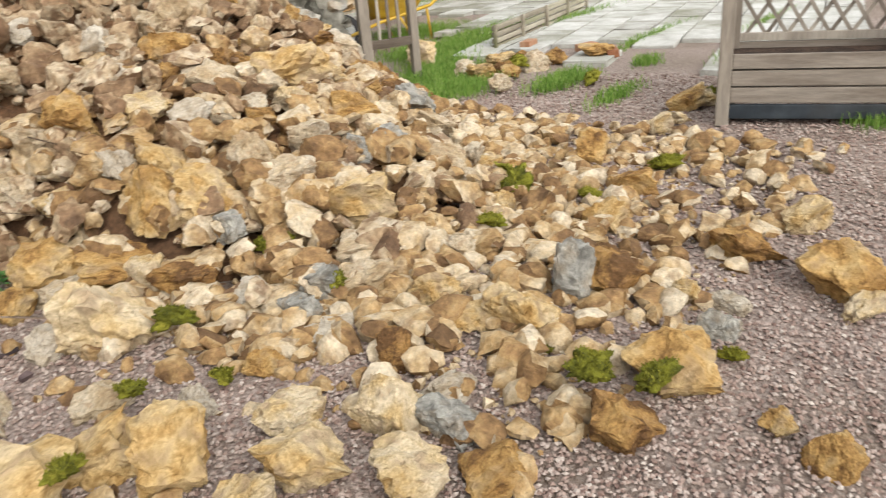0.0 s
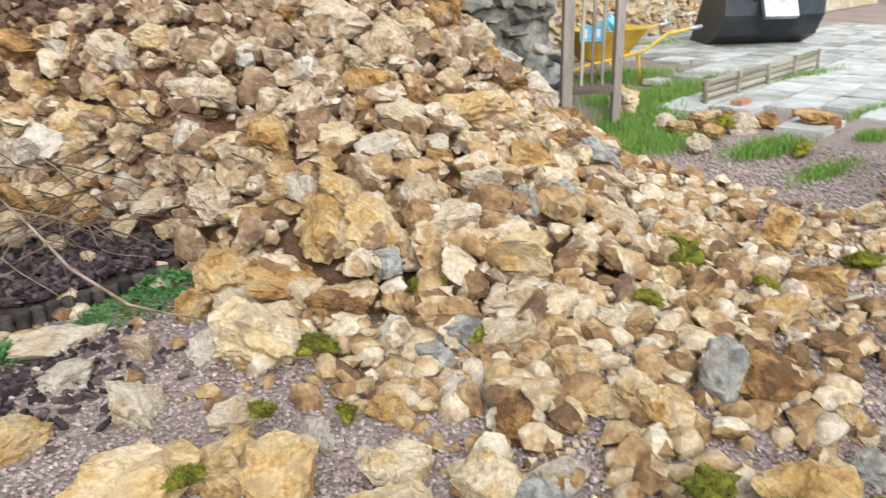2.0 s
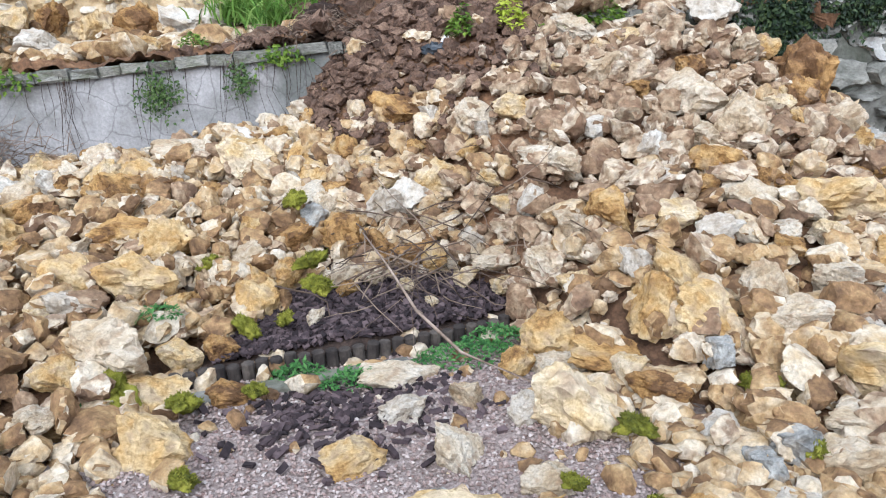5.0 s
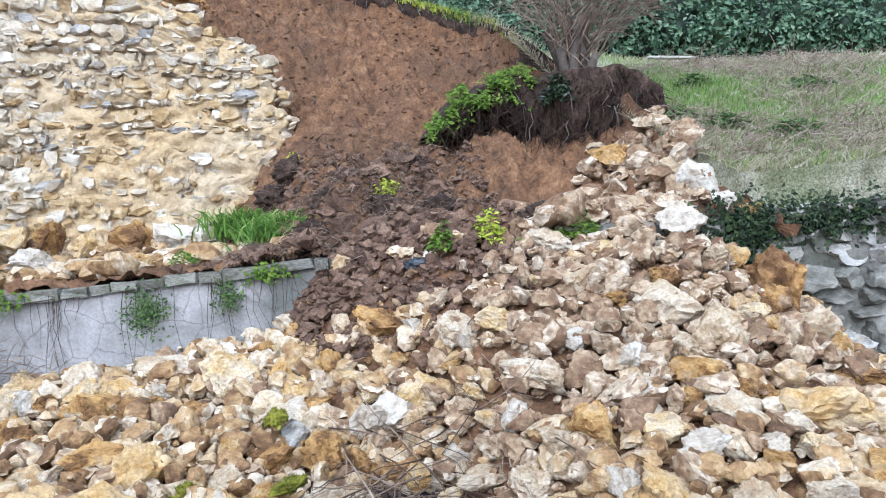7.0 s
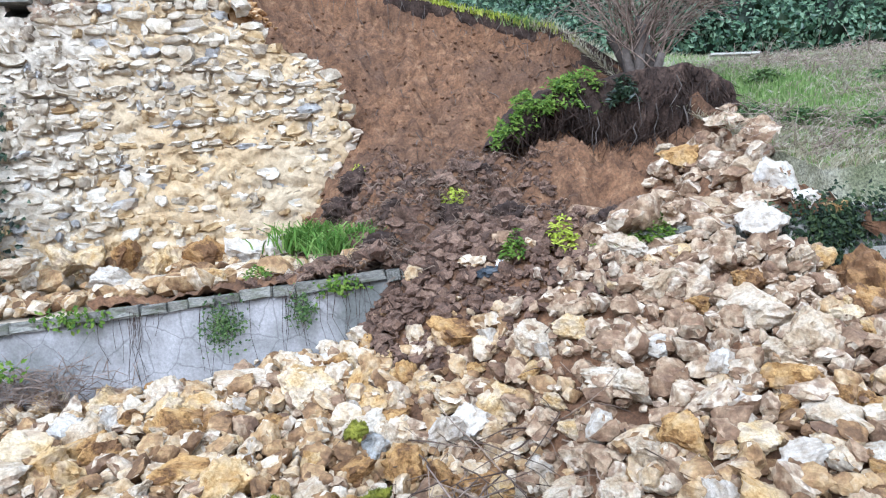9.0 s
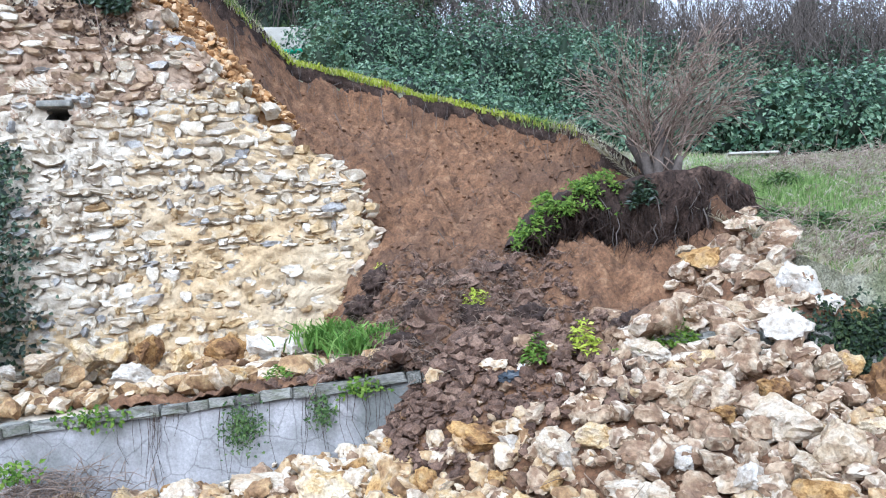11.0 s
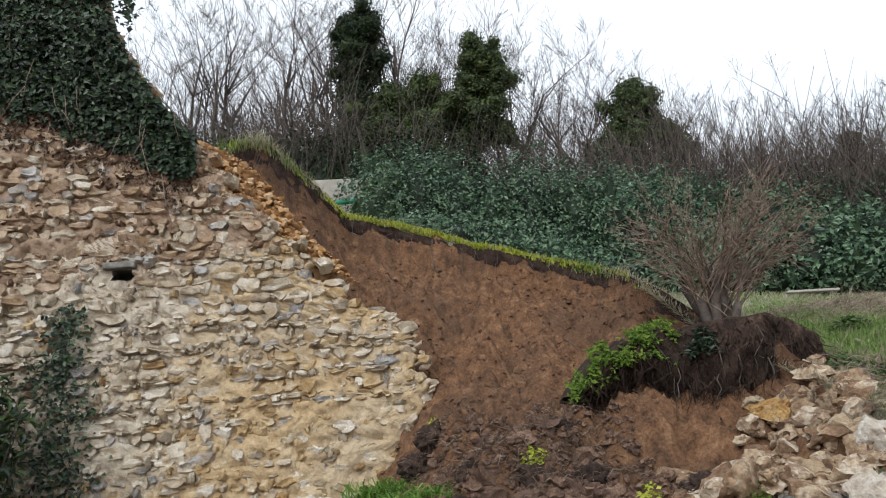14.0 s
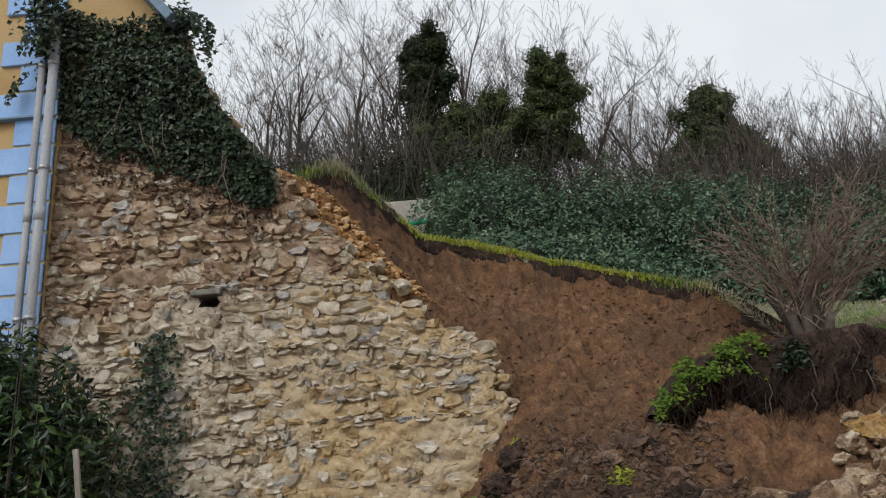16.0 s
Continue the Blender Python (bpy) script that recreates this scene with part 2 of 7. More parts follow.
M_olive = surface("olive_leaf", [(0.25, (0.018, 0.03, 0.01)), (0.5, (0.05, 0.075, 0.023)), (0.8, (0.13, 0.165, 0.05))], 1, 0.55, 0, vary=0.6, island=True, through_light=0.1)
M_bark = surface("grey_bark", [(0.3, (0.035, 0.027, 0.022)), (0.5, (0.08, 0.064, 0.052)), (0.7, (0.15, 0.124, 0.104))], 9, 0.95, 0.5, 40, vary=0.2)
M_twig = surface("dry_twig", [(0.3, (0.13, 0.088, 0.065)), (0.5, (0.26, 0.19, 0.145)), (0.7, (0.4, 0.315, 0.255))], 9, 0.95, 0.3, 40, vary=0.2)
M_mortar = surface("lime_mortar", [(0.3, (0.36, 0.3, 0.22)), (0.5, (0.57, 0.49, 0.38)), (0.7, (0.72, 0.65, 0.53))], 6.0, 0.97, 1.0, 18, stain=(0.45, 0.33, 0.18), stain_scale=0.7, stain_amount=0.5, stain_edge=(0.48, 0.62), bump_depth=0.04)
M_mortar_brown = surface("weathered_mortar", [(0.3, (0.18, 0.115, 0.075)), (0.5, (0.34, 0.24, 0.16)), (0.7, (0.5, 0.375, 0.27))], 5.0, 0.97, 1.0, 18, stain=(0.42, 0.3, 0.2), stain_scale=0.8, stain_amount=0.6, bump_depth=0.04)
M_mortar_ochre = surface("ochre_mortar", [(0.3, (0.35, 0.235, 0.12)), (0.5, (0.56, 0.41, 0.23)), (0.7, (0.68, 0.54, 0.35))], 5.0, 0.97, 1.0, 18, stain=(0.56, 0.46, 0.32), stain_scale=0.9, stain_amount=0.6, bump_depth=0.035)
STONE_SETS = {'cream': ((0.22, 0.17, 0.12), (0.46, 0.385, 0.28), (0.63, 0.55, 0.425), (0.75, 0.685, 0.58)), 'grey': ((0.17, 0.155, 0.14), (0.33, 0.31, 0.285), (0.48, 0.46, 0.425), (0.62, 0.59, 0.54)), 'brown': ((0.12, 0.075, 0.05), (0.3, 0.2, 0.13), (0.47, 0.345, 0.235), (0.6, 0.48, 0.355)), 'dark': ((0.07, 0.065, 0.055), (0.15, 0.145, 0.125), (0.25, 0.24, 0.21), (0.4, 0.38, 0.33)), 'ochre': ((0.22, 0.13, 0.06), (0.44, 0.3, 0.14), (0.58, 0.43, 0.24), (0.68, 0.58, 0.42))}
M_render = surface("old_render", [(0.3, (0.19, 0.18, 0.165)), (0.5, (0.31, 0.295, 0.285)), (0.7, (0.42, 0.395, 0.385))], 2.6, 0.95, 0.7, 30, stain=(0.12, 0.125, 0.11), stain_scale=1.7, stain_amount=0.75, cracks=4.2)
M_capstone = surface("cap_stone", [(0.3, (0.11, 0.105, 0.09)), (0.5, (0.22, 0.21, 0.18)), (0.7, (0.36, 0.34, 0.29))], 7, 0.95, 0.7, 30, vary=0.25, stain=(0.08, 0.09, 0.03), stain_amount=0.5)
M_wood = surface("weathered_wood", [(0.3, (0.14, 0.115, 0.095)), (0.5, (0.27, 0.235, 0.2)), (0.7, (0.4, 0.36, 0.31))], 5, 0.9, 0.4, 30, vary=0.25, stretch=(1, 1, 0.15))
M_board = surface("weathered_board", [(0.3, (0.09, 0.07, 0.055)), (0.5, (0.18, 0.15, 0.125)), (0.7, (0.29, 0.255, 0.22))], 5, 0.9, 0.4, 30, vary=0.35, stretch=(0.15, 1, 1))
M_rail = surface("bleached_rail", [(0.3, (0.16, 0.135, 0.1)), (0.5, (0.3, 0.265, 0.21)), (0.7, (0.44, 0.4, 0.33))], 4, 0.95, 0.5, 30, vary=0.25, stretch=(0.2, 1, 1), stain=(0.16, 0.2, 0.07), stain_scale=3, stain_amount=0.4)
M_log = surface("edging_log", [(0.3, (0.022, 0.017, 0.015)), (0.5, (0.05, 0.04, 0.034)), (0.7, (0.11, 0.09, 0.073))], 9, 0.95, 0.5, 40, vary=0.3)
M_chip = surface("bark_chip", [(0.3, (0.018, 0.012, 0.013)), (0.5, (0.05, 0.034, 0.036)), (0.75, (0.12, 0.085, 0.085))], 9, 0.9, 0.4, 40, vary=0.5, island=True)
M_paver = surface("concrete_paver", [(0.3, (0.32, 0.31, 0.285)), (0.5, (0.47, 0.465, 0.445)), (0.7, (0.58, 0.58, 0.565))], 4, 0.93, 0.5, 50, vary=0.25, stain=(0.16, 0.16, 0.09), stain_scale=1.1, stain_amount=0.6)
M_brick = surface("brick", [(0.3, (0.2, 0.075, 0.04)), (0.5, (0.32, 0.14, 0.075)), (0.7, (0.42, 0.25, 0.16))], 9, 0.93, 0.5, 50, vary=0.3)
M_yellow = surface("yellow_paint", [(0.3, (0.42, 0.25, 0.03)), (0.5, (0.6, 0.38, 0.04)), (0.7, (0.66, 0.46, 0.09))], 6, 0.5, 0.1, 40, stain=(0.35, 0.26, 0.14), stain_amount=0.5)
M_black = surface("black_steel", [(0.3, (0.008, 0.012, 0.017)), (0.5, (0.016, 0.024, 0.033)), (0.7, (0.035, 0.045, 0.056))], 5, 0.45, 0.15, 30, stain=(0.09, 0.08, 0.07), stain_amount=0.3, gloss=0.5)
M_steel = surface("worn_steel", [(0.3, (0.25, 0.25, 0.26)), (0.5, (0.45, 0.46, 0.48)), (0.7, (0.6, 0.62, 0.64))], 6, 0.4, 0.1, 40, metal=0.6)
M_rubber = surface("rubber", [(0.3, (0.02, 0.02, 0.022)), (0.7, (0.05, 0.05, 0.055))], 6, 0.8, 0.1, 40)
M_pipe = surface("grey_pipe", [(0.3, (0.27, 0.28, 0.29)), (0.5, (0.36, 0.37, 0.385)), (0.7, (0.42, 0.43, 0.45))], 2, 0.5, 0.05, 40, stretch=(1, 1, 0.3))
M_blue = surface("blue_quoin_paint", [(0.3, (0.25, 0.42, 0.72)), (0.5, (0.31, 0.49, 0.8)), (0.7, (0.36, 0.54, 0.84))], 2, 0.85, 0.15, 50, vary=0.1)
M_ochrewall = surface("ochre_facade", [(0.3, (0.42, 0.28, 0.12)), (0.5, (0.52, 0.36, 0.17)), (0.7, (0.58, 0.42, 0.22))], 1.5, 0.95, 0.3, 60, stain=(0.38, 0.26, 0.13), stain_amount=0.3)
M_joint = surface("cream_joint", [(0.3, (0.5, 0.42, 0.25)), (0.7, (0.62, 0.54, 0.36))], 3, 0.95, 0.2, 50)
M_slate = surface("slate_blue_board", [(0.3, (0.13, 0.2, 0.27)), (0.7, (0.22, 0.31, 0.4))], 3, 0.7, 0.1, 50)
M_concrete = surface("pale_concrete", [(0.3, (0.32, 0.3, 0.26)), (0.5, (0.45, 0.42, 0.37)), (0.7, (0.52, 0.5, 0.45))], 1.2, 0.95, 0.3, 40, stain=(0.2, 0.19, 0.14), stain_amount=0.5)
M_green = surface("green_plastic", [(0.3, (0.02, 0.3, 0.16)), (0.7, (0.04, 0.42, 0.24))], 3, 0.5, 0)
M_pink = surface("pink_cloth", [(0.3, (0.7, 0.1, 0.2)), (0.7, (0.85, 0.2, 0.32))], 3, 0.7, 0.1, 20)
M_redcloth = surface("red_cloth", [(0.3, (0.6, 0.03, 0.05)), (0.7, (0.75, 0.07, 0.09))], 3, 0.7, 0.1, 20)
M_yellowcloth = surface("yellow_cloth", [(0.3, (0.7, 0.35, 0.02)), (0.7, (0.8, 0.5, 0.05))], 3, 0.7, 0.1, 20)
M_whitecloth = surface("white_plastic", [(0.3, (0.7, 0.7, 0.7)), (0.7, (0.8, 0.8, 0.8))], 3, 0.5, 0.1, 20)
M_sky_plastic = surface("pale_blue_plastic", [(0.3, (0.1, 0.4, 0.6)), (0.7, (0.25, 0.55, 0.75))], 3, 0.5, 0.1, 20)


# ---- building helpers ----
rng = random.Random(7)


def mesh_of(bm, name, smooth=False):
    me = bpy.data.meshes.new(name)
    bm.to_mesh(me)
    bm.free()
    if smooth:
        me.shade_smooth()
    return me


def part(name, bm, material, parent=None, label="", smooth=False):
    me = bm if isinstance(bm, bpy.types.Mesh) else mesh_of(bm, name, smooth)
    if not me.materials:
        me.materials.append(material)
    ob = new(name, me)
    ob.parent = parent
    if label:
        ob["label"] = label
    return ob


def thing(name, label, category, place=None, group="", kind=""):
    ob = new(name)
    ob.empty_display_size = 0.1
    if place is not None:
        ob.matrix_basis = place
    return tagged(ob, label, category, group, kind)


def box(bm, size, at=(0, 0, 0), turn=None, bevel=0.0):
    made = bmesh.ops.create_cube(bm, size=1.0)["verts"]
    m = Matrix.Translation(at) @ (turn.to_4x4() if turn is not None else Matrix.Identity(4)) @ Matrix.Diagonal((*size, 1))
    bmesh.ops.transform(bm, matrix=m, verts=made)
    if bevel:
        edges = {e for v in made for e in v.link_edges}
        bmesh.ops.bevel(bm, geom=list(edges), offset=bevel, segments=2, affect="EDGES", profile=0.6)
    return made


def tube(verts, faces, pts, radii, sides=5):
    """Adds a tapered tube along pts to lists of vertices and faces."""
    start, n = len(verts), len(pts)
    for i, p in enumerate(pts):
        d = (pts[min(i + 1, n - 1)] - pts[max(i - 1, 0)]).normalized()
        a = d.orthogonal().normalized()
        b = d.cross(a)
        for k in range(sides):
            an = 2 * math.pi * k / sides
            verts.append(p + (a * math.cos(an) + b * math.sin(an)) * radii[i])
    for i in range(n - 1):
        for k in range(sides):
            q, r = start + i * sides, start + (i + 1) * sides
            faces.append((q + k, q + (k + 1) % sides, r + (k + 1) % sides, r + k))
    faces.append(tuple(start + k for k in range(sides))[::-1])
    faces.append(tuple(start + (n - 1) * sides + k for k in range(sides)))


def mesh_from(verts, faces, name, smooth=True):
    me = bpy.data.meshes.new(name)
    me.from_pydata([tuple(v) for v in verts], [], faces)
    if smooth:
        me.shade_smooth()
    me.update()
    return me


def fbm(x, y, z=0.0, octaves=4):
    return noise.fractal(Vector((x, y, z)), 0.9, 2.1, octaves)


def smooth01(a, b, v):
    u = min(1.0, max(0.0, (v - a) / (b - a)))
    return u * u * (3 - 2 * u)


def along(rows, v):
    """A value on a line through (place, value) rows."""
    if v <= rows[0][0]:
        return rows[0][1]
    for (a, p), (b, q) in zip(rows, rows[1:]):
        if v <= b:
            return p + (q - p) * (v - a) / (b - a)
    return rows[-1][1]


def bend(rows, v, soft=0.25):
    return (along(rows, v - soft) + 2 * along(rows, v) + along(rows, v + soft)) / 4


# ---- the lie of the land ----
def wall_y(x):
    """The front of the lower retaining wall in plan."""
    return 6.6 - 0.2273 * (x + 4.5)


def wall_top(x):
    return 1.38 + 0.075 * x


EDGE_Y = [(-2.2, 8.6), (-1.5, 9.0), (-1.0, 9.8), (-0.6, 10.5), (0.1, 10.8), (0.9, 10.7), (2.1, 9.8), (2.85, 8.8), (3.05, 8.0), (3.25, 6.6), (3.5, 5.2), (3.6, 4.0)]
EDGE_Z = [(-5.0, 5.6), (-3.0, 5.6), (-2.4, 5.65), (-2.0, 5.85), (-1.5, 6.02), (-1.0, 5.8), (-0.6, 5.5), (0.1, 5.38), (0.9, 5.08), (2.1, 4.5), (2.85, 4.0), (3.05, 3.5), (3.25, 2.7), (3.7, 2.0)]
PILE_TOP = [(-5.0, 0.62), (-2.6, 0.62), (-1.7, 0.56), (0.3, 0.95), (0.75, 1.33), (1.5, 1.45), (2.6, 1.52), (3.05, 1.5), (3.35, 1.25), (3.8, 0.85), (4.2, 0.45), (4.7, 0.0)]
PILE_FOOT = [(-5.0, 2.2), (-0.9, 2.4), (-0.55, 3.2), (-0.05, 3.45), (0.1, 3.9), (0.95, 3.95), (1.3, 2.5), (1.6, 1.95), (2.5, 1.65), (3.3, 2.2), (4.0, 3.2), (4.6, 4.3)]


def edge_y(x):
    """The lip of the slide in plan."""
    return along(EDGE_Y, x)


def pile(x, y):
    """The height of the rubble heap over the yard."""
    foot, wall = bend(PILE_FOOT, x, 0.2), wall_y(x)
    if y <= foot or x > 4.7:
        return 0.0
    return bend(PILE_TOP, x, 0.2) * min(1.2, (y - foot) / (wall - foot)) ** (0.85 + 0.4 * smooth01(0.2, 1.2, x))


def bank_y(x):
    """The head of the wall behind the paved yard in plan."""
    return 8.4 + 0.14 * (x - 5.0)


def field(x, y):
    """The height of the grassed hill."""
    left = along(EDGE_Z, x) + 0.27 * max(0.0, y - max(edge_y(x), 8.6 if x < -2.2 else 0))
    d = max(0.0, y - wall_y(x))
    right = 1.38 + 0.075 * min(x, 5) + 0.12 + (0.46 * d if d < 2.5 else 1.15 + 0.27 * (d - 2.5))
    if x > 4.7:
        back = 3.35 + 0.27 * max(0.0, y - bank_y(x))
        right += (back - right) * smooth01(4.7, 5.6, x) * smooth01(bank_y(x) - 1.0, bank_y(x), y)
    h = left + (right - left) * smooth01(2.9, 3.6, x)
    if y > 22:
        h += 0.06 * (y - 22)
    return h + 0.12 * fbm(x * 0.5, y * 0.5) * smooth01(0, 3, d)


def slide(x, y):
    """The height of the bare soil of the slide, from the lower wall to its lip."""
    w, e = wall_y(x), edge_y(x)
    base = wall_top(x) + 0.02
    s = min(1.1, (y - w) / max(1.2, e - w))
    c = min(1.0, max(0.0, (s - 0.22) / 0.78))
    top = along(EDGE_Z, x)
    lift = smooth01(-0.7, 0.5, x) if y < 8.2 else 1.0
    z = base + (top - 0.3 - base) * c * lift
    z += 0.26 * smooth01(0.96, 1.0, s) - 0.3 * smooth01(1.0, 1.03, s)
    spill = smooth01(0.1, 0.9, x) * (1 - smooth01(0.0, 0.3, s))
    z -= 0.1 * spill
    z += 0.16 * smooth01(0.0, 0.6, x) * (1 - smooth01(2.0, 2.6, x)) * smooth01(0.02, 0.2, s) * (1 - smooth01(0.3, 0.5, s))
    rough = 0.05 + 0.21 * smooth01(0.0, 0.8, x) * (1 - smooth01(0.35, 0.6, s))
    gully = smooth01(0.4, 0.6, s) * (0.2 * fbm(x * 2.4, y * 0.9, 5.0) + 0.13 * fbm(x * 6.0, y * 3.5, 11.0) - 0.12 * max(0.0, fbm(x * 3.0, y * 3.0, 17.0) - 0.15))
    mound = math.exp(-((x - 1.0) / 0.75) ** 2 - ((y - 6.35) / 0.7) ** 2) + 0.4 * math.exp(-((x - 0.35) / 0.4) ** 2 - ((y - 7.0) / 0.5) ** 2)
    z += 0.34 * mound + 0.2 * math.exp(-((x - 2.3) / 0.45) ** 2 - ((y - 6.75) / 0.45) ** 2)
    return z + gully + rough * fbm(x * 2.1, y * 2.1, 3.0) + (0.06 + 0.25 * rough) * fbm(x * 7, y * 7, 9.0) + (0.026 + 0.12 * rough) * fbm(x * 18, y * 18, 2.0)


def grid_mesh(name, xs, ys_of, z_of):
    """A sheet over columns xs; ys_of(x) gives the rows of a column, z_of(x, y) the height."""
    verts, faces = [], []
    rows = len(ys_of(xs[0]))
    for x in xs:
        for y in ys_of(x):
            verts.append((x, y, z_of(x, y)))
    for i in range(len(xs) - 1):
        for j in range(rows - 1):
            a = i * rows + j
            faces.append((a, a + rows, a + rows + 1, a + 1))
    return mesh_from(verts, faces, name)


def steps(a, b, n, power=1.0):
    return [a + (b - a) * (i / n) ** power for i in range(n + 1)]


# ---- ground, heap bed, hill and slide ----
ground_x = [-400, -60, -12] + steps(-8, 12, 90) + [16, 60, 400]
ground_y = [-400, -60, -12] + steps(-6, 9, 70) + [14, 60, 400]
ground = part("ground", grid_mesh("ground", ground_x, lambda x: ground_y, lambda x, y: 0.025 * fbm(x * 1.3, y * 1.3) if -8 < x < 12 and -6 < y < 9 else -0.05), M_gravel)
tagged(ground, "pinkish grey gravel yard with weeds", "ground", kind="structure")

def earthy(x, y):
    """How much soil lies over the heap: a tongue spilt over the lower wall, and patches."""
    tongue = smooth01(0.15, 0.7, x) * (1 - smooth01(2.0, 2.7, x)) * smooth01(-1.5, -0.3, y - wall_y(x) + 0.25 * fbm(x * 2, 3.0))
    return min(1.0, tongue + max(0.0, 1.1 * fbm(x * 1.1, y * 1.1, 20)) * smooth01(0.0, 0.8, x))


def spilt(x, y):
    """How high the tongue of soil stands on the heap where it came over the lower wall."""
    return 0.19 * smooth01(0.1, 0.5, x) * (1 - smooth01(1.3, 1.8, x)) * smooth01(-0.6, -0.02, y - wall_y(x) + 0.2 * fbm(x * 2, 3.0))


bed = part("rubble_bed", grid_mesh("rubble_bed", steps(-5.2, 4.7, 200), lambda x: steps(bend(PILE_FOOT, x, 0.2) - 0.1, wall_y(x) + 0.05, 110),
           lambda x, y: pile(x, y) - 0.09 + (0.05 * fbm(x * 3, y * 3, 5) + 0.02 * fbm(x * 14, y * 14, 6) + 0.08 * earthy(x, y) + spilt(x, y) if y > bend(PILE_FOOT, x, 0.2) + 0.2 else 0)), M_soil)
tagged(bed, "brown earth packed between fallen stones", "earth", kind="structure")

hill_x = [-60, -30, -15, -9] + steps(-5.5, -2.2, 10) + steps(-2.05, 2.6, 34) + steps(2.68, 4.64, 30) + [4.66] + steps(4.9, 14, 34) + [18, 26, 40, 70]


def hill_rows(x):
    front = 8.55 if x < -2.2 else max(edge_y(x), wall_y(x) + 0.22)
    if x > 4.65:
        front = min(bank_y(x), wall_y(4.65) + 0.22 + (x - 4.65) * 1.03)
    return [front - 0.02] + [front + 22 * (i / 46) ** 1.4 for i in range(47)] + [front + d for d in (27, 34, 45, 60, 90, 140)]


def hill_height(x, y):
    """The hill, with a skirt of earth at its front edge."""
    if y < hill_rows(x)[1] - 0.01:
        return field(x, y + 0.02) - 0.35 if x < 3.4 else wall_top(x) - 0.12 if x < 4.65 else field(x, y) - 0.4
    return field(x, y)


hill = part("hillside", grid_mesh("hillside", hill_x, hill_rows, hill_height), M_turf)
tagged(hill, "rough grassy hillside above the retaining wall", "hillside", kind="structure")
soil = part("landslide_soil", grid_mesh("landslide_soil", steps(-1.8, 3.58, 190), lambda x: steps(wall_y(x) + 0.02, edge_y(x) + 0.2, 190), slide), M_soil)
tagged(soil, "bare brown earth of a fresh landslide scar", "earth", kind="structure")
ledge = part("ledge", grid_mesh("ledge", steps(-9.0, 0.6, 60), lambda x: steps(wall_y(x) + 0.3, 8.3, 24),
             lambda x, y: wall_top(x) - 0.03 + 0.1 * smooth01(wall_y(x) + 0.1, 8.0, y) + 0.05 * fbm(x * 2, y * 2, 2)), M_mortar)
tagged(ledge, "sandy earth ledge between the two walls", "ledge", kind="structure")

# ---- stones ----
ROCKS = []


def rock_mesh(seed, cuts=11, detail=3, rough=0.1):
    """A broken limestone lump: a ball split by random planes with blunted edges, then dented, pitted and roughened."""
    r = random.Random(seed)
    bm = bmesh.new()
    bmesh.ops.create_icosphere(bm, subdivisions=detail, radius=1.15)
    planes = []
    for _ in range(cuts):
        d = Vector((r.gauss(0, 1), r.gauss(0, 1), r.gauss(0, 1))).normalized()
        planes.append((d, r.uniform(0.46, 0.92)))
    dents = []
    for _ in range(r.randint(1, 4)):
        d = Vector((r.gauss(0, 1), r.gauss(0, 1), r.gauss(0, 1))).normalized()
        dents.append((d * r.uniform(0.75, 0.95), r.uniform(0.16, 0.4)))
    off = Vector((r.uniform(-50, 50), r.uniform(-50, 50), r.uniform(-50, 50)))
    blunt = r.uniform(0.92, 1.0)
    grain_way = Vector((r.gauss(0, 0.3), r.gauss(0, 0.3), 1)).normalized()
    for v in bm.verts:
        p = v.co + noise.noise_vector(v.co * 0.9 + off) * 0.2
        for d, far in planes:
            over = p.dot(d) - far
            if over > 0:
                p -= d * over * blunt
        for c, w in dents:
            gap = (p - c).length
            if gap < w:
                p -= p.normalized() * (w - gap) * 0.6
        low = noise.fractal(p * 1.5 + off, 0.9, 2.1, 2)
        mid = noise.fractal(p * 3.6 + off, 0.8, 2.2, 3)
        fine = noise.fractal(p * 9.0 + off, 0.7, 2.2, 2)
        near = noise.voronoi(p * 2.0 + off)[0]
        chip = min(0.3, near[1] - near[0]) - 0.15
        layer = noise.noise(grain_way * (p.dot(grain_way) * 5.0) + off)
        pit = max(0.0, noise.noise(p * 3.1 + off * 2) - 0.22)
        v.co = p * (0.98 + rough * 0.9 * low + rough * 1.3 * mid + 0.075 * fine + 0.26 * chip + 0.05 * layer - 0.4 * pit)
    me = mesh_of(bm, "rock", False)
    me.shade_smooth()
    me.set_sharp_from_angle(angle=radians(25))
    return me


for seed in range(22):
    ROCKS.append(rock_mesh(100 + seed, detail=4))
CLODS = [rock_mesh(350 + seed, cuts=2, detail=2, rough=0.4) for seed in range(8)]
SMALL = [rock_mesh(300 + seed, cuts=8, detail=1, rough=0.12) for seed in range(10)]
FINE = [rock_mesh(440 + seed, cuts=9, detail=3, rough=0.12) for seed in range(12)]
MIDDLE = [rock_mesh(400 + seed, cuts=12, detail=2, rough=0.12) for seed in range(12)]


def coloured(me, material):
    c = me.copy()
    c.materials.clear()
    c.materials.append(material)
    return c


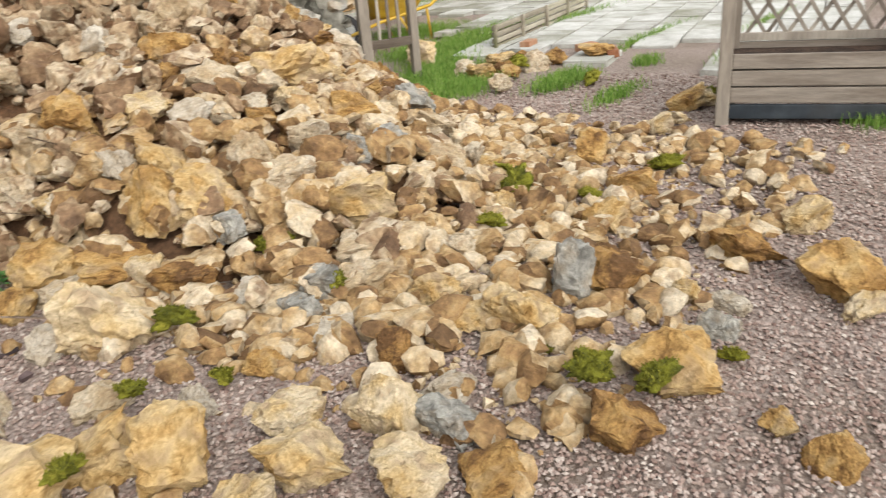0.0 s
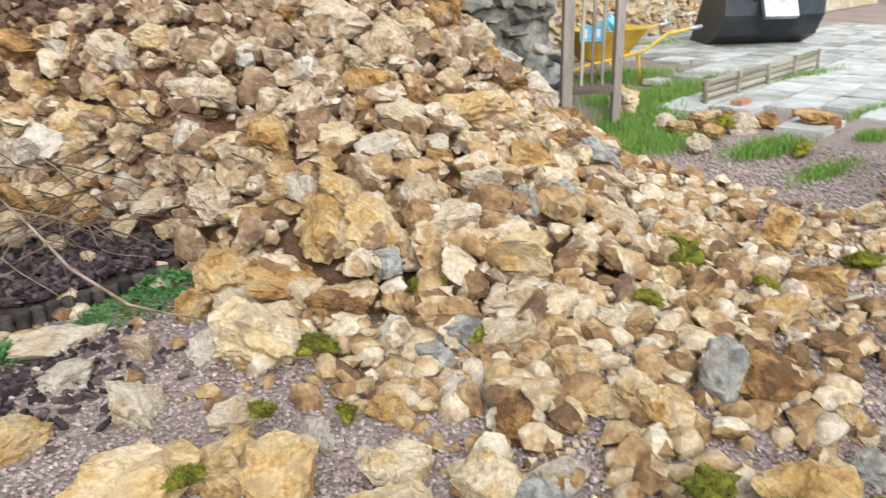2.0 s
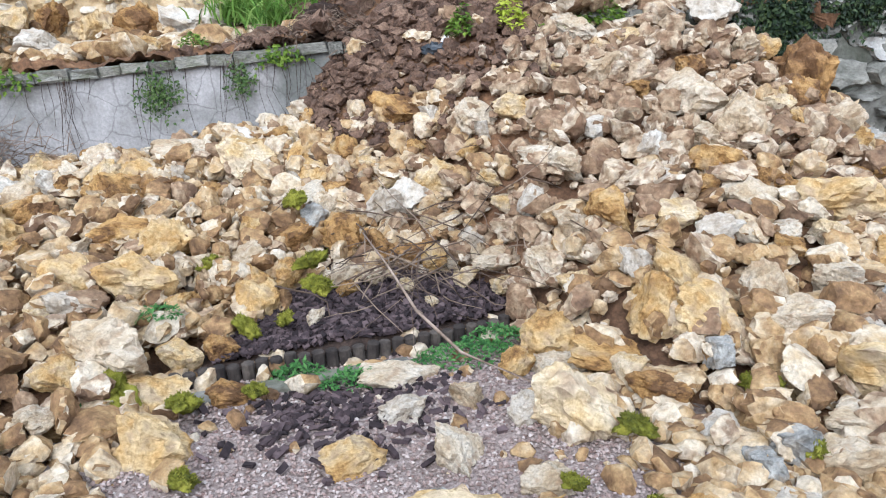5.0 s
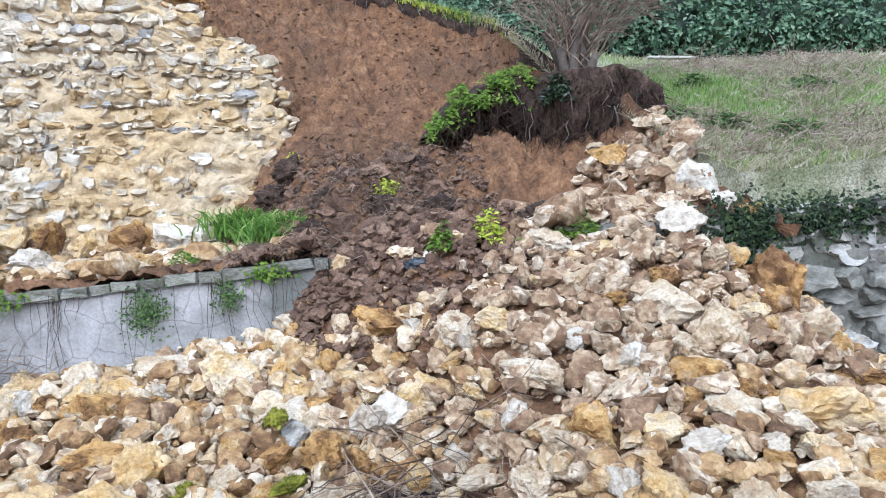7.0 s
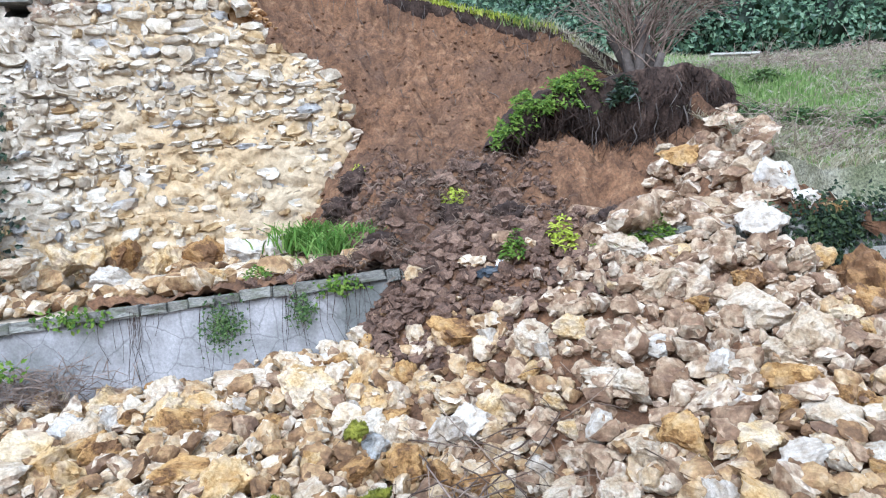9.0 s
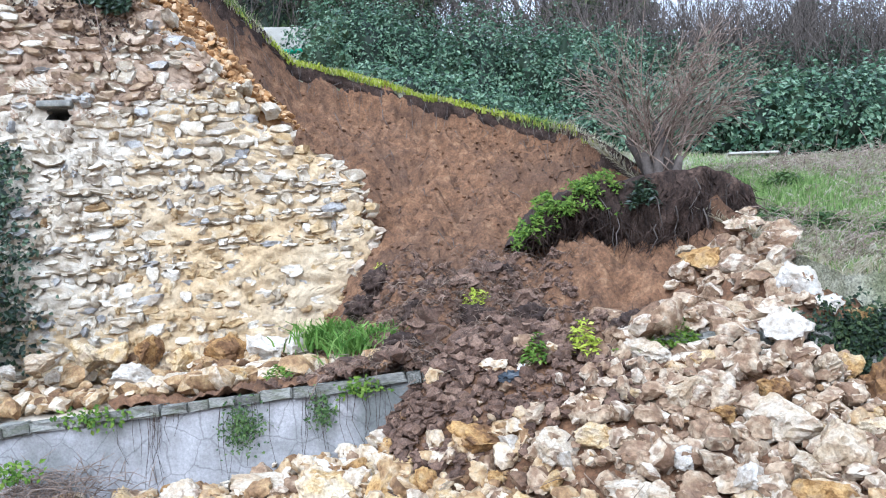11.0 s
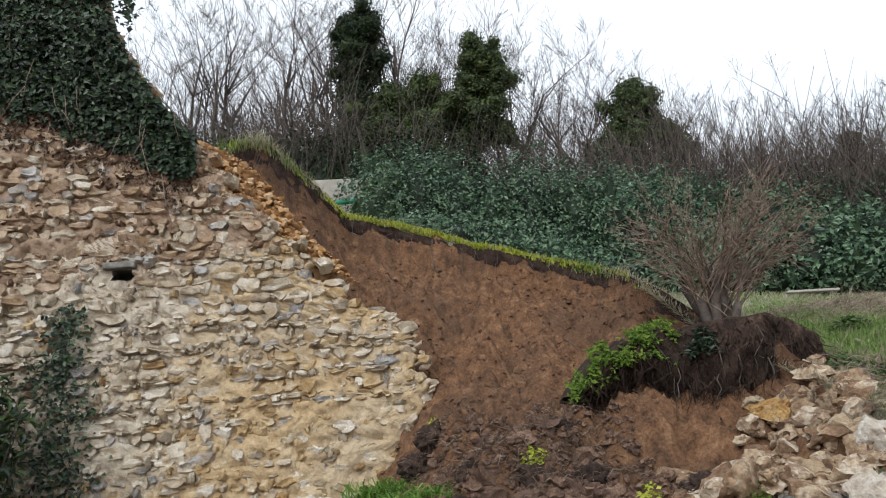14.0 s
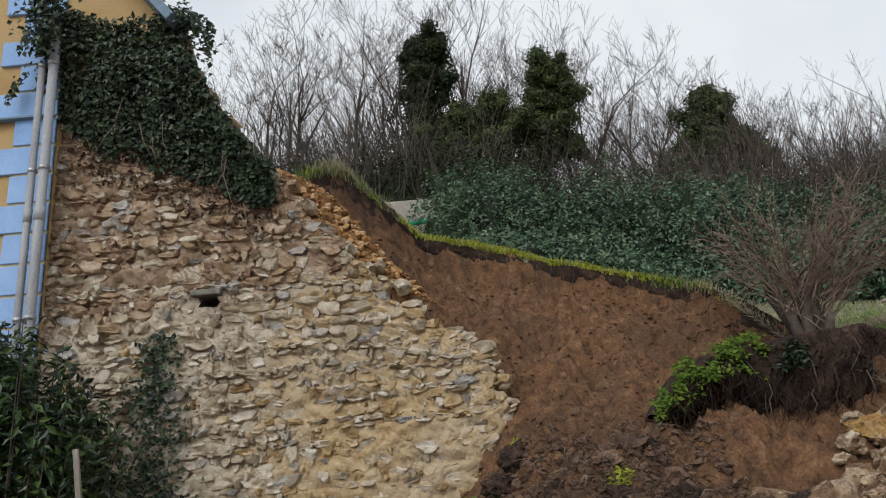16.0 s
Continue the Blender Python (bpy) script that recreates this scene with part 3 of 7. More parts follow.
def joined(name, pieces, meshes, material, label, category, kind="stuff", parent=None):
    """Many small pieces as one mesh: (matrix, which mesh) rows."""
    base = []
    for me in meshes:
        co = np.empty(len(me.vertices) * 3)
        me.vertices.foreach_get("co", co)
        base.append((co.reshape(-1, 3), [tuple(p.vertices) for p in me.polygons]))
    allv, faces, count = [], [], 0
    for m, k in pieces:
        co, fs = base[k % len(base)]
        a = np.array(m)
        allv.append((co[:, None, :] * a[:3, :3][None]).sum(-1) + a[:3, 3])
        faces.extend([tuple(i + count for i in f) for f in fs])
        count += len(co)
    me = bpy.data.meshes.new(name)
    me.from_pydata(np.concatenate(allv).tolist(), [], faces)
    me.shade_smooth()
    me.set_sharp_from_angle(angle=radians(38))
    me.materials.append(material)
    ob = new(name, me)
    ob.parent = parent
    return tagged(ob, label, category, kind=kind)


def tumble(r, x, y, z, size, flat=0.75):
    sx, sy, sz = size * r.uniform(0.8, 1.25), size * r.uniform(0.8, 1.2), size * flat * r.uniform(0.75, 1.15)
    return Matrix.Translation((x, y, z)) @ Euler((r.uniform(-0.5, 0.5), r.uniform(-0.5, 0.5), r.uniform(0, 6.3))).to_matrix().to_4x4() @ Matrix.Diagonal((sx, sy, sz, 1))


ROCK_KINDS = {"ochre": (M_rock, "ochre limestone block fallen from the wall", "rock"),
              "pale": (M_pale, "pale cream limestone block in the heap", "rock"),
              "white": (M_white, "pale white limestone block among the rubble", "rock"),
              "grey": (M_grey, "grey flint stone among the rubble", "rock")}
ROCK_SETS = {k: [coloured(me, m) for me in ROCKS] for k, (m, _, _) in ROCK_KINDS.items()}
TAKEN = []


def rock(x, y, z, wide, deep, high, turn=0.0, tone="ochre", which=0, tilt=0.0, label="", group="fallen stones"):
    me = ROCK_SETS[tone][which % len(ROCKS)]
    ob = new("rock", me)
    ob.matrix_basis = Matrix.Translation((x, y, z)) @ Euler((radians(tilt), radians(tilt * 0.6), radians(turn))).to_matrix().to_4x4() @ Matrix.Diagonal((wide / 1.6, deep / 1.6, high / 1.6, 1))
    TAKEN.append((x, y, max(wide, deep) / 2))
    return tagged(ob, label or ROCK_KINDS[tone][1], "rock", group)


def clear(x, y, size):
    return all((x - a) ** 2 + (y - b) ** 2 > (0.75 * (size + c)) ** 2 for a, b, c in TAKEN)


# blocks that can be told apart: place, width, depth, height, tone
BLOCKS_A = [
    (1.99, 3.13, 0.5, 0.28, 0.15, 0.14, 'white'),
    (0.73, 4.49, 0.5, 0.22, 0.23, 0.23, 'white'),
    (1.31, 3.82, 0.57, 0.13, 0.14, 0.14, 'white'),
    (1.23, 4.49, 0.88, 0.11, 0.11, 0.11, 'white'),
    (0.98, 4.84, 0.93, 0.16, 0.16, 0.15, 'white'),
    (1.43, 3.54, 0.52, 0.19, 0.18, 0.16, 'pale'),
    (1.56, 3.11, 0.4, 0.16, 0.17, 0.18, 'white'),
    (0.86, 2.52, 0.03, 0.17, 0.15, 0.13, 'white'),
    (1.03, 2.46, 0.06, 0.29, 0.29, 0.27, 'ochre'),
    (0.94, 2.93, 0.03, 0.17, 0.16, 0.13, 'ochre'),
    (1.34, 2.79, 0.11, 0.29, 0.14, 0.13, 'ochre'),
    (1.73, 2.71, 0.29, 0.24, 0.22, 0.19, 'ochre'),
    (2.18, 2.24, 0.19, 0.34, 0.29, 0.23, 'ochre'),
    (2.7, 2.56, 0.29, 0.26, 0.15, 0.15, 'grey'),
    (1.7, 2.02, 0.04, 0.24, 0.2, 0.14, 'grey'),
]
BLOCKS_B = [
    (0.69, 2.72, 0.03, 0.16, 0.15, 0.14, 'pale'),
    (0.44, 2.68, 0.03, 0.18, 0.16, 0.12, 'white'),
    (0.54, 2.29, 0.04, 0.2, 0.2, 0.18, 'pale'),
    (0.41, 2.95, 0.03, 0.3, 0.14, 0.13, 'pale'),
    (0.17, 2.34, 0.03, 0.2, 0.16, 0.12, 'ochre'),
    (-0.29, 3.0, 0.03, 0.21, 0.13, 0.12, 'ochre'),
    (-0.59, 3.04, 0.04, 0.24, 0.21, 0.17, 'ochre'),
    (-0.53, 2.62, 0.04, 0.25, 0.23, 0.19, 'ochre'),
    (-0.77, 3.21, 0.22, 0.35, 0.31, 0.26, 'pale'),
    (-0.13, 3.7, 0.18, 0.19, 0.21, 0.22, 'ochre'),
    (-0.4, 3.91, 0.31, 0.22, 0.2, 0.17, 'pale'),
    (-0.75, 3.77, 0.35, 0.32, 0.27, 0.22, 'ochre'),
    (0.22, 3.62, 0.03, 0.14, 0.14, 0.13, 'grey'),
    (1.35, 2.66, 0.07, 0.13, 0.15, 0.16, 'ochre'),
]
BLOCKS_C = [
    (0.42, 2.02, 0.02, 0.12, 0.11, 0.09, 'grey'),
    (0.95, 1.79, 0.02, 0.08, 0.09, 0.1, 'white'),
    (0.79, 2.06, 0.03, 0.21, 0.13, 0.12, 'pale'),
    (3.39, 4.44, 1.1, 0.36, 0.41, 0.44, 'ochre'),
    (2.36, 4.14, 1.08, 0.38, 0.32, 0.26, 'pale'),
    (2.51, 3.83, 0.93, 0.25, 0.26, 0.25, 'pale'),
    (2.31, 3.78, 0.86, 0.19, 0.18, 0.17, 'pale'),
    (1.53, 3.9, 0.76, 0.24, 0.22, 0.19, 'pale'),
    (2.26, 3.32, 0.63, 0.24, 0.2, 0.16, 'pale'),
    (1.56, 2.82, 0.29, 0.2, 0.22, 0.24, 'ochre'),
    (0.15, 4.4, 0.41, 0.19, 0.17, 0.15, 'grey'),
    (1.02, 4.04, 0.33, 0.14, 0.14, 0.13, 'white'),
]
BLOCKS_D = [
    (2.01, 2.73, 0.34, 0.17, 0.19, 0.2, 'pale'),
    (1.68, 2.51, 0.19, 0.15, 0.16, 0.16, 'grey'),
    (2.05, 2.54, 0.27, 0.24, 0.21, 0.17, 'pale'),
    (1.99, 2.08, 0.09, 0.27, 0.13, 0.13, 'pale'),
    (1.52, 1.95, 0.03, 0.15, 0.15, 0.14, 'grey'),
    (1.8, 1.87, 0.03, 0.21, 0.18, 0.14, 'pale'),
    (2.76, 2.84, 0.4, 0.27, 0.16, 0.15, 'ochre'),
    (-0.86, 4.24, 0.45, 0.35, 0.18, 0.17, 'ochre'),
    (-0.62, 5.38, 0.73, 0.37, 0.16, 0.16, 'pale'),
    (-0.2, 5.38, 0.81, 0.25, 0.22, 0.18, 'white'),
    (1.11, 3.78, 0.28, 0.3, 0.11, 0.1, 'pale'),
    (1.13, 2.91, 0.03, 0.24, 0.15, 0.14, 'pale'),
]
BLOCKS_E = [
    (2.75, 0.79, 0.04, 0.29, 0.24, 0.17, 'ochre'),
    (1.81, 0.66, 0.04, 0.27, 0.23, 0.19, 'ochre'),
    (1.49, 0.71, 0.04, 0.19, 0.18, 0.17, 'ochre'),
    (1.4, 1.2, 0.02, 0.23, 0.1, 0.09, 'white'),
    (1.29, 1.11, 0.03, 0.15, 0.14, 0.12, 'grey'),
    (1.2, 1.23, 0.05, 0.15, 0.18, 0.21, 'ochre'),
    (0.93, 1.31, 0.04, 0.24, 0.22, 0.19, 'ochre'),
    (0.73, 1.59, 0.05, 0.28, 0.25, 0.21, 'ochre'),
    (0.64, 1.81, 0.04, 0.27, 0.23, 0.19, 'ochre'),
    (0.36, 1.78, 0.04, 0.42, 0.36, 0.2, 'ochre'),
    (1.08, 1.07, 0.03, 0.18, 0.16, 0.13, 'ochre'),
    (1.17, 0.89, 0.03, 0.19, 0.16, 0.13, 'ochre'),
    (0.75, 1.3, 0.03, 0.15, 0.14, 0.12, 'ochre'),
    (2.14, 1.2, 0.05, 0.18, 0.21, 0.23, 'grey'),
    (2.27, 1.09, 0.05, 0.24, 0.23, 0.2, 'ochre'),
]
BLOCKS_F = [
    (3.23, 1.46, 0.04, 0.26, 0.22, 0.17, 'ochre'),
    (3.55, 1.86, 0.05, 0.23, 0.22, 0.2, 'ochre'),
    (2.8, 1.39, 0.04, 0.19, 0.18, 0.17, 'ochre'),
    (1.46, 1.75, 0.02, 0.16, 0.13, 0.1, 'white'),
    (1.87, 1.24, 0.05, 0.18, 0.19, 0.2, 'ochre'),
    (1.8, 1.36, 0.03, 0.16, 0.15, 0.12, 'ochre'),
    (0.96, 1.77, 0.02, 0.08, 0.1, 0.11, 'white'),
    (1.07, 1.49, 0.03, 0.16, 0.14, 0.11, 'ochre'),
    (2.31, 0.69, 0.02, 0.12, 0.11, 0.09, 'white'),
    (2.12, 0.68, 0.03, 0.12, 0.12, 0.12, 'grey'),
    (2.29, 0.82, 0.03, 0.08, 0.1, 0.11, 'ochre'),
    (1.21, 1.79, 0.03, 0.14, 0.13, 0.12, 'ochre'),
    (1.45, 1.44, 0.03, 0.15, 0.15, 0.14, 'ochre'),
    (1.89, 1.63, 0.03, 0.17, 0.15, 0.11, 'ochre'),
]
BLOCKS_G = [
    (2.63, 0.38, 0.05, 0.28, 0.26, 0.23, 'ochre'),
    (2.51, 0.3, 0.02, 0.2, 0.1, 0.09, 'ochre'),
    (1.66, 0.23, 0.02, 0.12, 0.11, 0.1, 'ochre'),
    (1.73, 0.36, 0.02, 0.09, 0.08, 0.07, 'ochre'),
    (3.13, 0.67, 0.04, 0.24, 0.21, 0.17, 'ochre'),
    (4.26, 1.77, 0.04, 0.15, 0.16, 0.16, 'ochre'),
    (4.85, 1.83, 0.04, 0.29, 0.16, 0.16, 'ochre'),
]
block_rng = random.Random(12)
for blocks in (BLOCKS_A, BLOCKS_B, BLOCKS_C, BLOCKS_D, BLOCKS_E, BLOCKS_F, BLOCKS_G):
    for x, y, z, w, d, h, tone in blocks:
        size = "large " if max(w, h) > 0.26 else ""
        words = {"ochre": "ochre limestone block with earth stains", "pale": "pale cream limestone block, freshly broken", "white": "chalky white limestone block", "grey": "grey weathered flint stone"}[tone]
        rock(x, y, z, w * 0.98, d * 0.95, h * 0.98, block_rng.uniform(-25, 25), tone, block_rng.randrange(22), block_rng.uniform(-14, 14), size + words + (" on the gravel" if pile(x, y) < 0.03 else " in the heap"))


for x, y, z, w, tone in ((0.45, 3.95, 0.2, 0.13, "pale"), (0.62, 3.78, 0.17, 0.08, "ochre"), (0.8, 4.0, 0.24, 0.15, "ochre"), (0.95, 3.8, 0.19, 0.12, "ochre"), (1.02, 4.02, 0.28, 0.16, "pale"), (0.3, 3.8, 0.18, 0.12, "ochre"), (0.12, 3.55, 0.13, 0.1, "pale"), (0.72, 3.6, 0.13, 0.07, "ochre"), (1.12, 3.65, 0.17, 0.14, "ochre"), (-0.3, 3.3, 0.12, 0.13, "ochre"), (-0.5, 3.28, 0.12, 0.16, "ochre"), (0.02, 3.9, 0.25, 0.16, "ochre")):
    rock(x, y, z, w, w * 0.85, w * 0.8, block_rng.uniform(0, 360), tone, block_rng.randrange(22), block_rng.uniform(-20, 20), "%s stone fallen onto the bark mulch of the bed" % {"ochre": "ochre limestone", "pale": "pale cream limestone"}[tone])


# the larger loose stones of the heap, then the small rubble between them
r1 = random.Random(21)
made = 0


def in_bed(x, y):
    return 0.05 < x < 1.12 and y < 4.0 or -0.6 < x <= 0.05 and y < 3.42


for _ in range(12000):
    if made >= 200:
        break
    x = r1.uniform(-2.6, 4.6)
    foot, top = bend(PILE_FOOT, x, 0.2), wall_y(x) - 0.1
    y = r1.uniform(foot - 0.1, top)
    if y < 1.3 or in_bed(x, y) or spilt(x, y) > 0.08:
        continue
    size = 0.06 + 0.1 * r1.random() ** 2.0
    if not clear(x, y, size):
        continue
    tone = "white" if r1.random() < 0.08 else "grey" if r1.random() < 0.04 else "pale" if r1.random() < 0.25 else "ochre"
    z = max(pile(x, y), 0.0) + size * 0.35
    rock(x, y, z, 2 * size * r1.uniform(0.85, 1.25), 2 * size * r1.uniform(0.8, 1.1), 2 * size * r1.uniform(0.65, 0.95), r1.uniform(0, 360), tone, r1.randrange(22), r1.uniform(-35, 35))
    made += 1

bits = []
r2 = random.Random(22)
nearer, dusty = [], []
for _ in range(6200):
    x = r2.uniform(-3.6, 4.7)
    foot = bend(PILE_FOOT, x, 0.2)
    y = foot - 0.15 + (wall_y(x) - 0.03 - foot + 0.15) * r2.random() ** 0.9
    if in_bed(x, y):
        continue
    if r2.random() < 0.15 * earthy(x, y) or spilt(x, y) > 0.05 and r2.random() < 0.9:
        continue
    size = 0.022 + 0.078 * r2.random() ** 1.7
    z = max(0.0, pile(x, y)) + size * 0.3 + r2.uniform(-0.085, 0.045) + 0.03 * earthy(x, y) + spilt(x, y)
    dusty_here = r2.random() < 0.75 * smooth01(0.6, 1.4, x) * smooth01(2.9, 3.8, y) + 0.15
    (dusty if dusty_here else nearer if size > 0.055 and x > -2.2 else bits).append((tumble(r2, x, y, z, size, 0.85), r2.randrange(12)))
joined("rubble", nearer, FINE, M_rubble, "broken fist to head-sized limestone rubble heaped on the yard", "rubble")
joined("dusty_rubble", dusty, FINE, M_rubble_dusty, "limestone rubble dusted with brown earth high on the heap", "rubble")
joined("small_rubble", bits, MIDDLE, M_rubble, "broken ochre limestone rubble heaped on the yard", "rubble")
bits, lumps = [], []
for _ in range(22000):
    x, y = r2.uniform(-1.5, 4.3), r2.uniform(0.75, 4.3)
    gap = bend(PILE_FOOT, x, 0.2) - y
    if gap < -0.1 or r2.random() > 0.8 * math.exp(-gap / 0.6) + 0.14 or in_bed(x, y) and r2.random() < 0.85 or (-0.4 < x < 0.5 and y < 2.9 and r2.random() < 0.85):
        continue
    size = 0.009 + 0.07 * r2.random() ** 2.6
    (lumps if size > 0.032 else bits).append((tumble(r2, x, y, size * 0.4, size, 0.8), r2.randrange(60)))
joined("stone_chips", bits, SMALL, M_rubble, "scattered limestone chips on the gravel", "rubble")
joined("scattered_stones", lumps, MIDDLE, M_rubble, "fist-sized broken limestone pieces strewn on the gravel", "rubble")

# gravel on the yard
pebble_v = [Vector(v) for v in ((1, 0, 0), (-1, 0, 0), (0, 1, 0), (0, -1, 0), (0, 0, 1), (0, 0, -1))]
pebble_f = [(0, 2, 4), (2, 1, 4), (1, 3, 4), (3, 0, 4), (2, 0, 5), (1, 2, 5), (3, 1, 5), (0, 3, 5)]
pv, pf = [], []
r3 = random.Random(33)
for _ in range(74000):
    d, a = 0.75 + 5.6 * r3.random() ** 1.35, radians(r3.uniform(-16, 92))
    x, y = d * math.sin(a), d * math.cos(a)
    if pile(x, y) > 0.04 or y > wall_y(x):
        continue
    size = r3.uniform(0.0038, 0.0085) + 0.001 * d
    m = tumble(r3, x, y, 0.006 + 0.02 * fbm(x * 1.3, y * 1.3), size, 0.7)
    k = len(pv)
    pv.extend(m @ v for v in pebble_v)
    pf.extend((a + k, b + k, c + k) for a, b, c in pebble_f)
gravel = part("gravel", mesh_from(pv, pf, "gravel", False), M_pebble)
tagged(gravel, "loose pink and grey gravel stones", "gravel", kind="stuff")

# rubble on the ledge, in the slide and on the broken wall end
bits = []
r4 = random.Random(44)
for _ in range(620):
    x = r4.uniform(-4.5, 0.2)
    y = wall_y(x) + 0.5 + (8.0 - wall_y(x) - 0.5) * r4.random() ** 0.7
    size = 0.04 + 0.11 * r4.random() ** 1.8
    z = wall_top(x) + 0.06 + size * 0.3 + 0.3 * smooth01(6.9, 7.9, y) * r4.random()
    bits.append((tumble(r4, x, y, z, size), r4.randrange(12)))
joined("ledge_rubble", bits, MIDDLE, M_rubble, "limestone rubble lying on the ledge below the wall", "rubble")
bits = []
for _ in range(900):
    u, v = r4.random(), r4.random()
    y = 4.95 + 2.35 * v
    x = 1.7 + 1.9 * u + 0.5 * v - 0.35 * (1 - v)
    if y < wall_y(x) - 0.1 or y > 5.95 + 0.25 * (x - 2.0) or x > 3.55 or x < 1.72 + 0.25 * (y - 5):
        continue
    size = 0.045 + 0.1 * r4.random() ** 1.7
    z = (slide(x, y) if y < edge_y(x) else field(x, y)) + size * 0.3 + 0.06 * r4.random()
    bits.append((tumble(r4, x, y, z, size), r4.randrange(12)))
joined("slide_rubble", bits, FINE, M_rubble_dusty, "pale limestone blocks tumbled down beside the slide", "rubble")

# ---- the lower retaining wall ----
lower = thing("wall_lower", "low retaining wall in cracked grey render", "wall", kind="structure")


def lower_point(x, z, proud=0.0):
    return Vector((x, wall_y(x) - proud, z))


def lower_body(x0, x1, count, material, label):
    bm = bmesh.new()
    rows_n = 24
    front, back = [], []
    for x in steps(x0, x1, count):
        top = wall_top(x) - 0.05
        relief = smooth01(1.2, 2.2, x)
        front.append([bm.verts.new(lower_point(x, top * j / rows_n, (0.012 + 0.05 * relief) * fbm(x * 3, top * j / rows_n * 3 * (1 + relief)))) for j in range(rows_n + 1)])
        back.append([bm.verts.new((x, wall_y(x) + 0.38, top * j / rows_n)) for j in (0, rows_n)])
    for i in range(len(front) - 1):
        for j in range(rows_n):
            bm.faces.new((front[i][j], front[i + 1][j], front[i + 1][j + 1], front[i][j + 1]))
        bm.faces.new((front[i][-1], front[i + 1][-1], back[i + 1][1], back[i][1]))
        bm.faces.new((back[i][1], back[i + 1][1], back[i + 1][0], back[i][0]))
    for k in (0, -1):
        bm.faces.new([*front[k], back[k][1], back[k][0]])
    bmesh.ops.recalc_face_normals(bm, faces=bm.faces)
    part("wall_body", bm, material, lower, label, smooth=True)


lower_body(-9.0, 1.5, 120, M_render, "")
lower_body(1.5, 4.5, 60, M_rough_wall, "dark rubble stone stretch without render")

# ---- rubble masonry: courses of uneven stones bedded proud of the mortar ----
def wall_stone_mesh(seed):
    """A roughly squared building stone: a block with its corners knocked off and its face left rough."""
    r = random.Random(seed)
    bm = bmesh.new()
    bmesh.ops.create_cube(bm, size=1.0)
    bmesh.ops.subdivide_edges(bm, edges=bm.edges[:], cuts=4, use_grid_fill=True)
    off = Vector((r.uniform(-50, 50), r.uniform(-50, 50), 0))
    planes = []
    for k in range(8):
        a = k * 0.9 + r.uniform(-0.3, 0.3)
        planes.append((Vector((math.cos(a), r.uniform(-0.5, 0.1), math.sin(a))).normalized(), r.uniform(0.4, 0.53)))
    planes.append((Vector((r.uniform(-0.25, 0.25), -1, r.uniform(-0.25, 0.25))).normalized(), r.uniform(0.38, 0.5)))
    for v in bm.verts:
        p = v.co.copy()
        for d, far in planes:
            over = p.dot(d) - far
            if over > 0:
                p -= d * over
        v.co = p * (1 + 0.28 * noise.fractal(p * 2.4 + off, 0.8, 2.1, 3)) + noise.noise_vector(p * 4.0 + off) * 0.1 + Vector((0, 0.1 * noise.noise(p * 3.2 - off), 0))
    me = mesh_of(bm, "stone")
    me.shade_smooth()
    me.set_sharp_from_angle(angle=radians(28))
    return me


STONE_SHAPES = [wall_stone_mesh(700 + k) for k in range(16)]
STONES, STONE_RUNS = {}, {}
for tone, cols in STONE_SETS.items():
    ramp_rows = [(0.26, cols[0]), (0.42, cols[1]), (0.55, cols[2]), (0.7, cols[3])]
    STONES[tone] = [coloured(me, surface("wall_stone_" + tone, ramp_rows, 1.6, 0.95, 1.0, 7, vary=0.25, stain=(0.08, 0.085, 0.065) if tone == "dark" else (0.41, 0.29, 0.16), stain_scale=1.1, stain_amount=0.55, bump_depth=0.025, gloss=0.2) if k == 0 else None) for k, me in enumerate(STONE_SHAPES)]
    for me in STONES[tone][1:]:
        me.materials[0] = STONES[tone][0].materials[0]
    STONE_RUNS[tone] = surface("wall_stone_run_" + tone, ramp_rows, 6, 0.95, 1.0, 40, vary=0.3, island=True, stain=(0.08, 0.085, 0.065) if tone == "dark" else (0.41, 0.29, 0.16), stain_scale=5, stain_amount=0.55, bump_depth=0.025, gloss=0.2)


def stone_tone(x, z, r, parent):
    """Which stone lies where: brown high up, ochre low at the broken end, cream and grey elsewhere."""
    if parent is lower:
        return "dark" if r.random() < 0.8 else "grey"
    u = r.random() + 0.15 * fbm(x * 0.8, z * 0.8, 15)
    if parent is not upper:
        return "ochre" if u < 0.4 else "cream" if u < 0.8 else "brown"
    if z > 4.2 + 0.18 * (x + 2.5) and u < 0.6:
        return "brown"
    if x > -2.2 and z < 3.2 and u < 0.3:
        return "ochre"
    if u < 0.06:
        return "ochre"
    return "grey" if u > 0.91 else "cream"


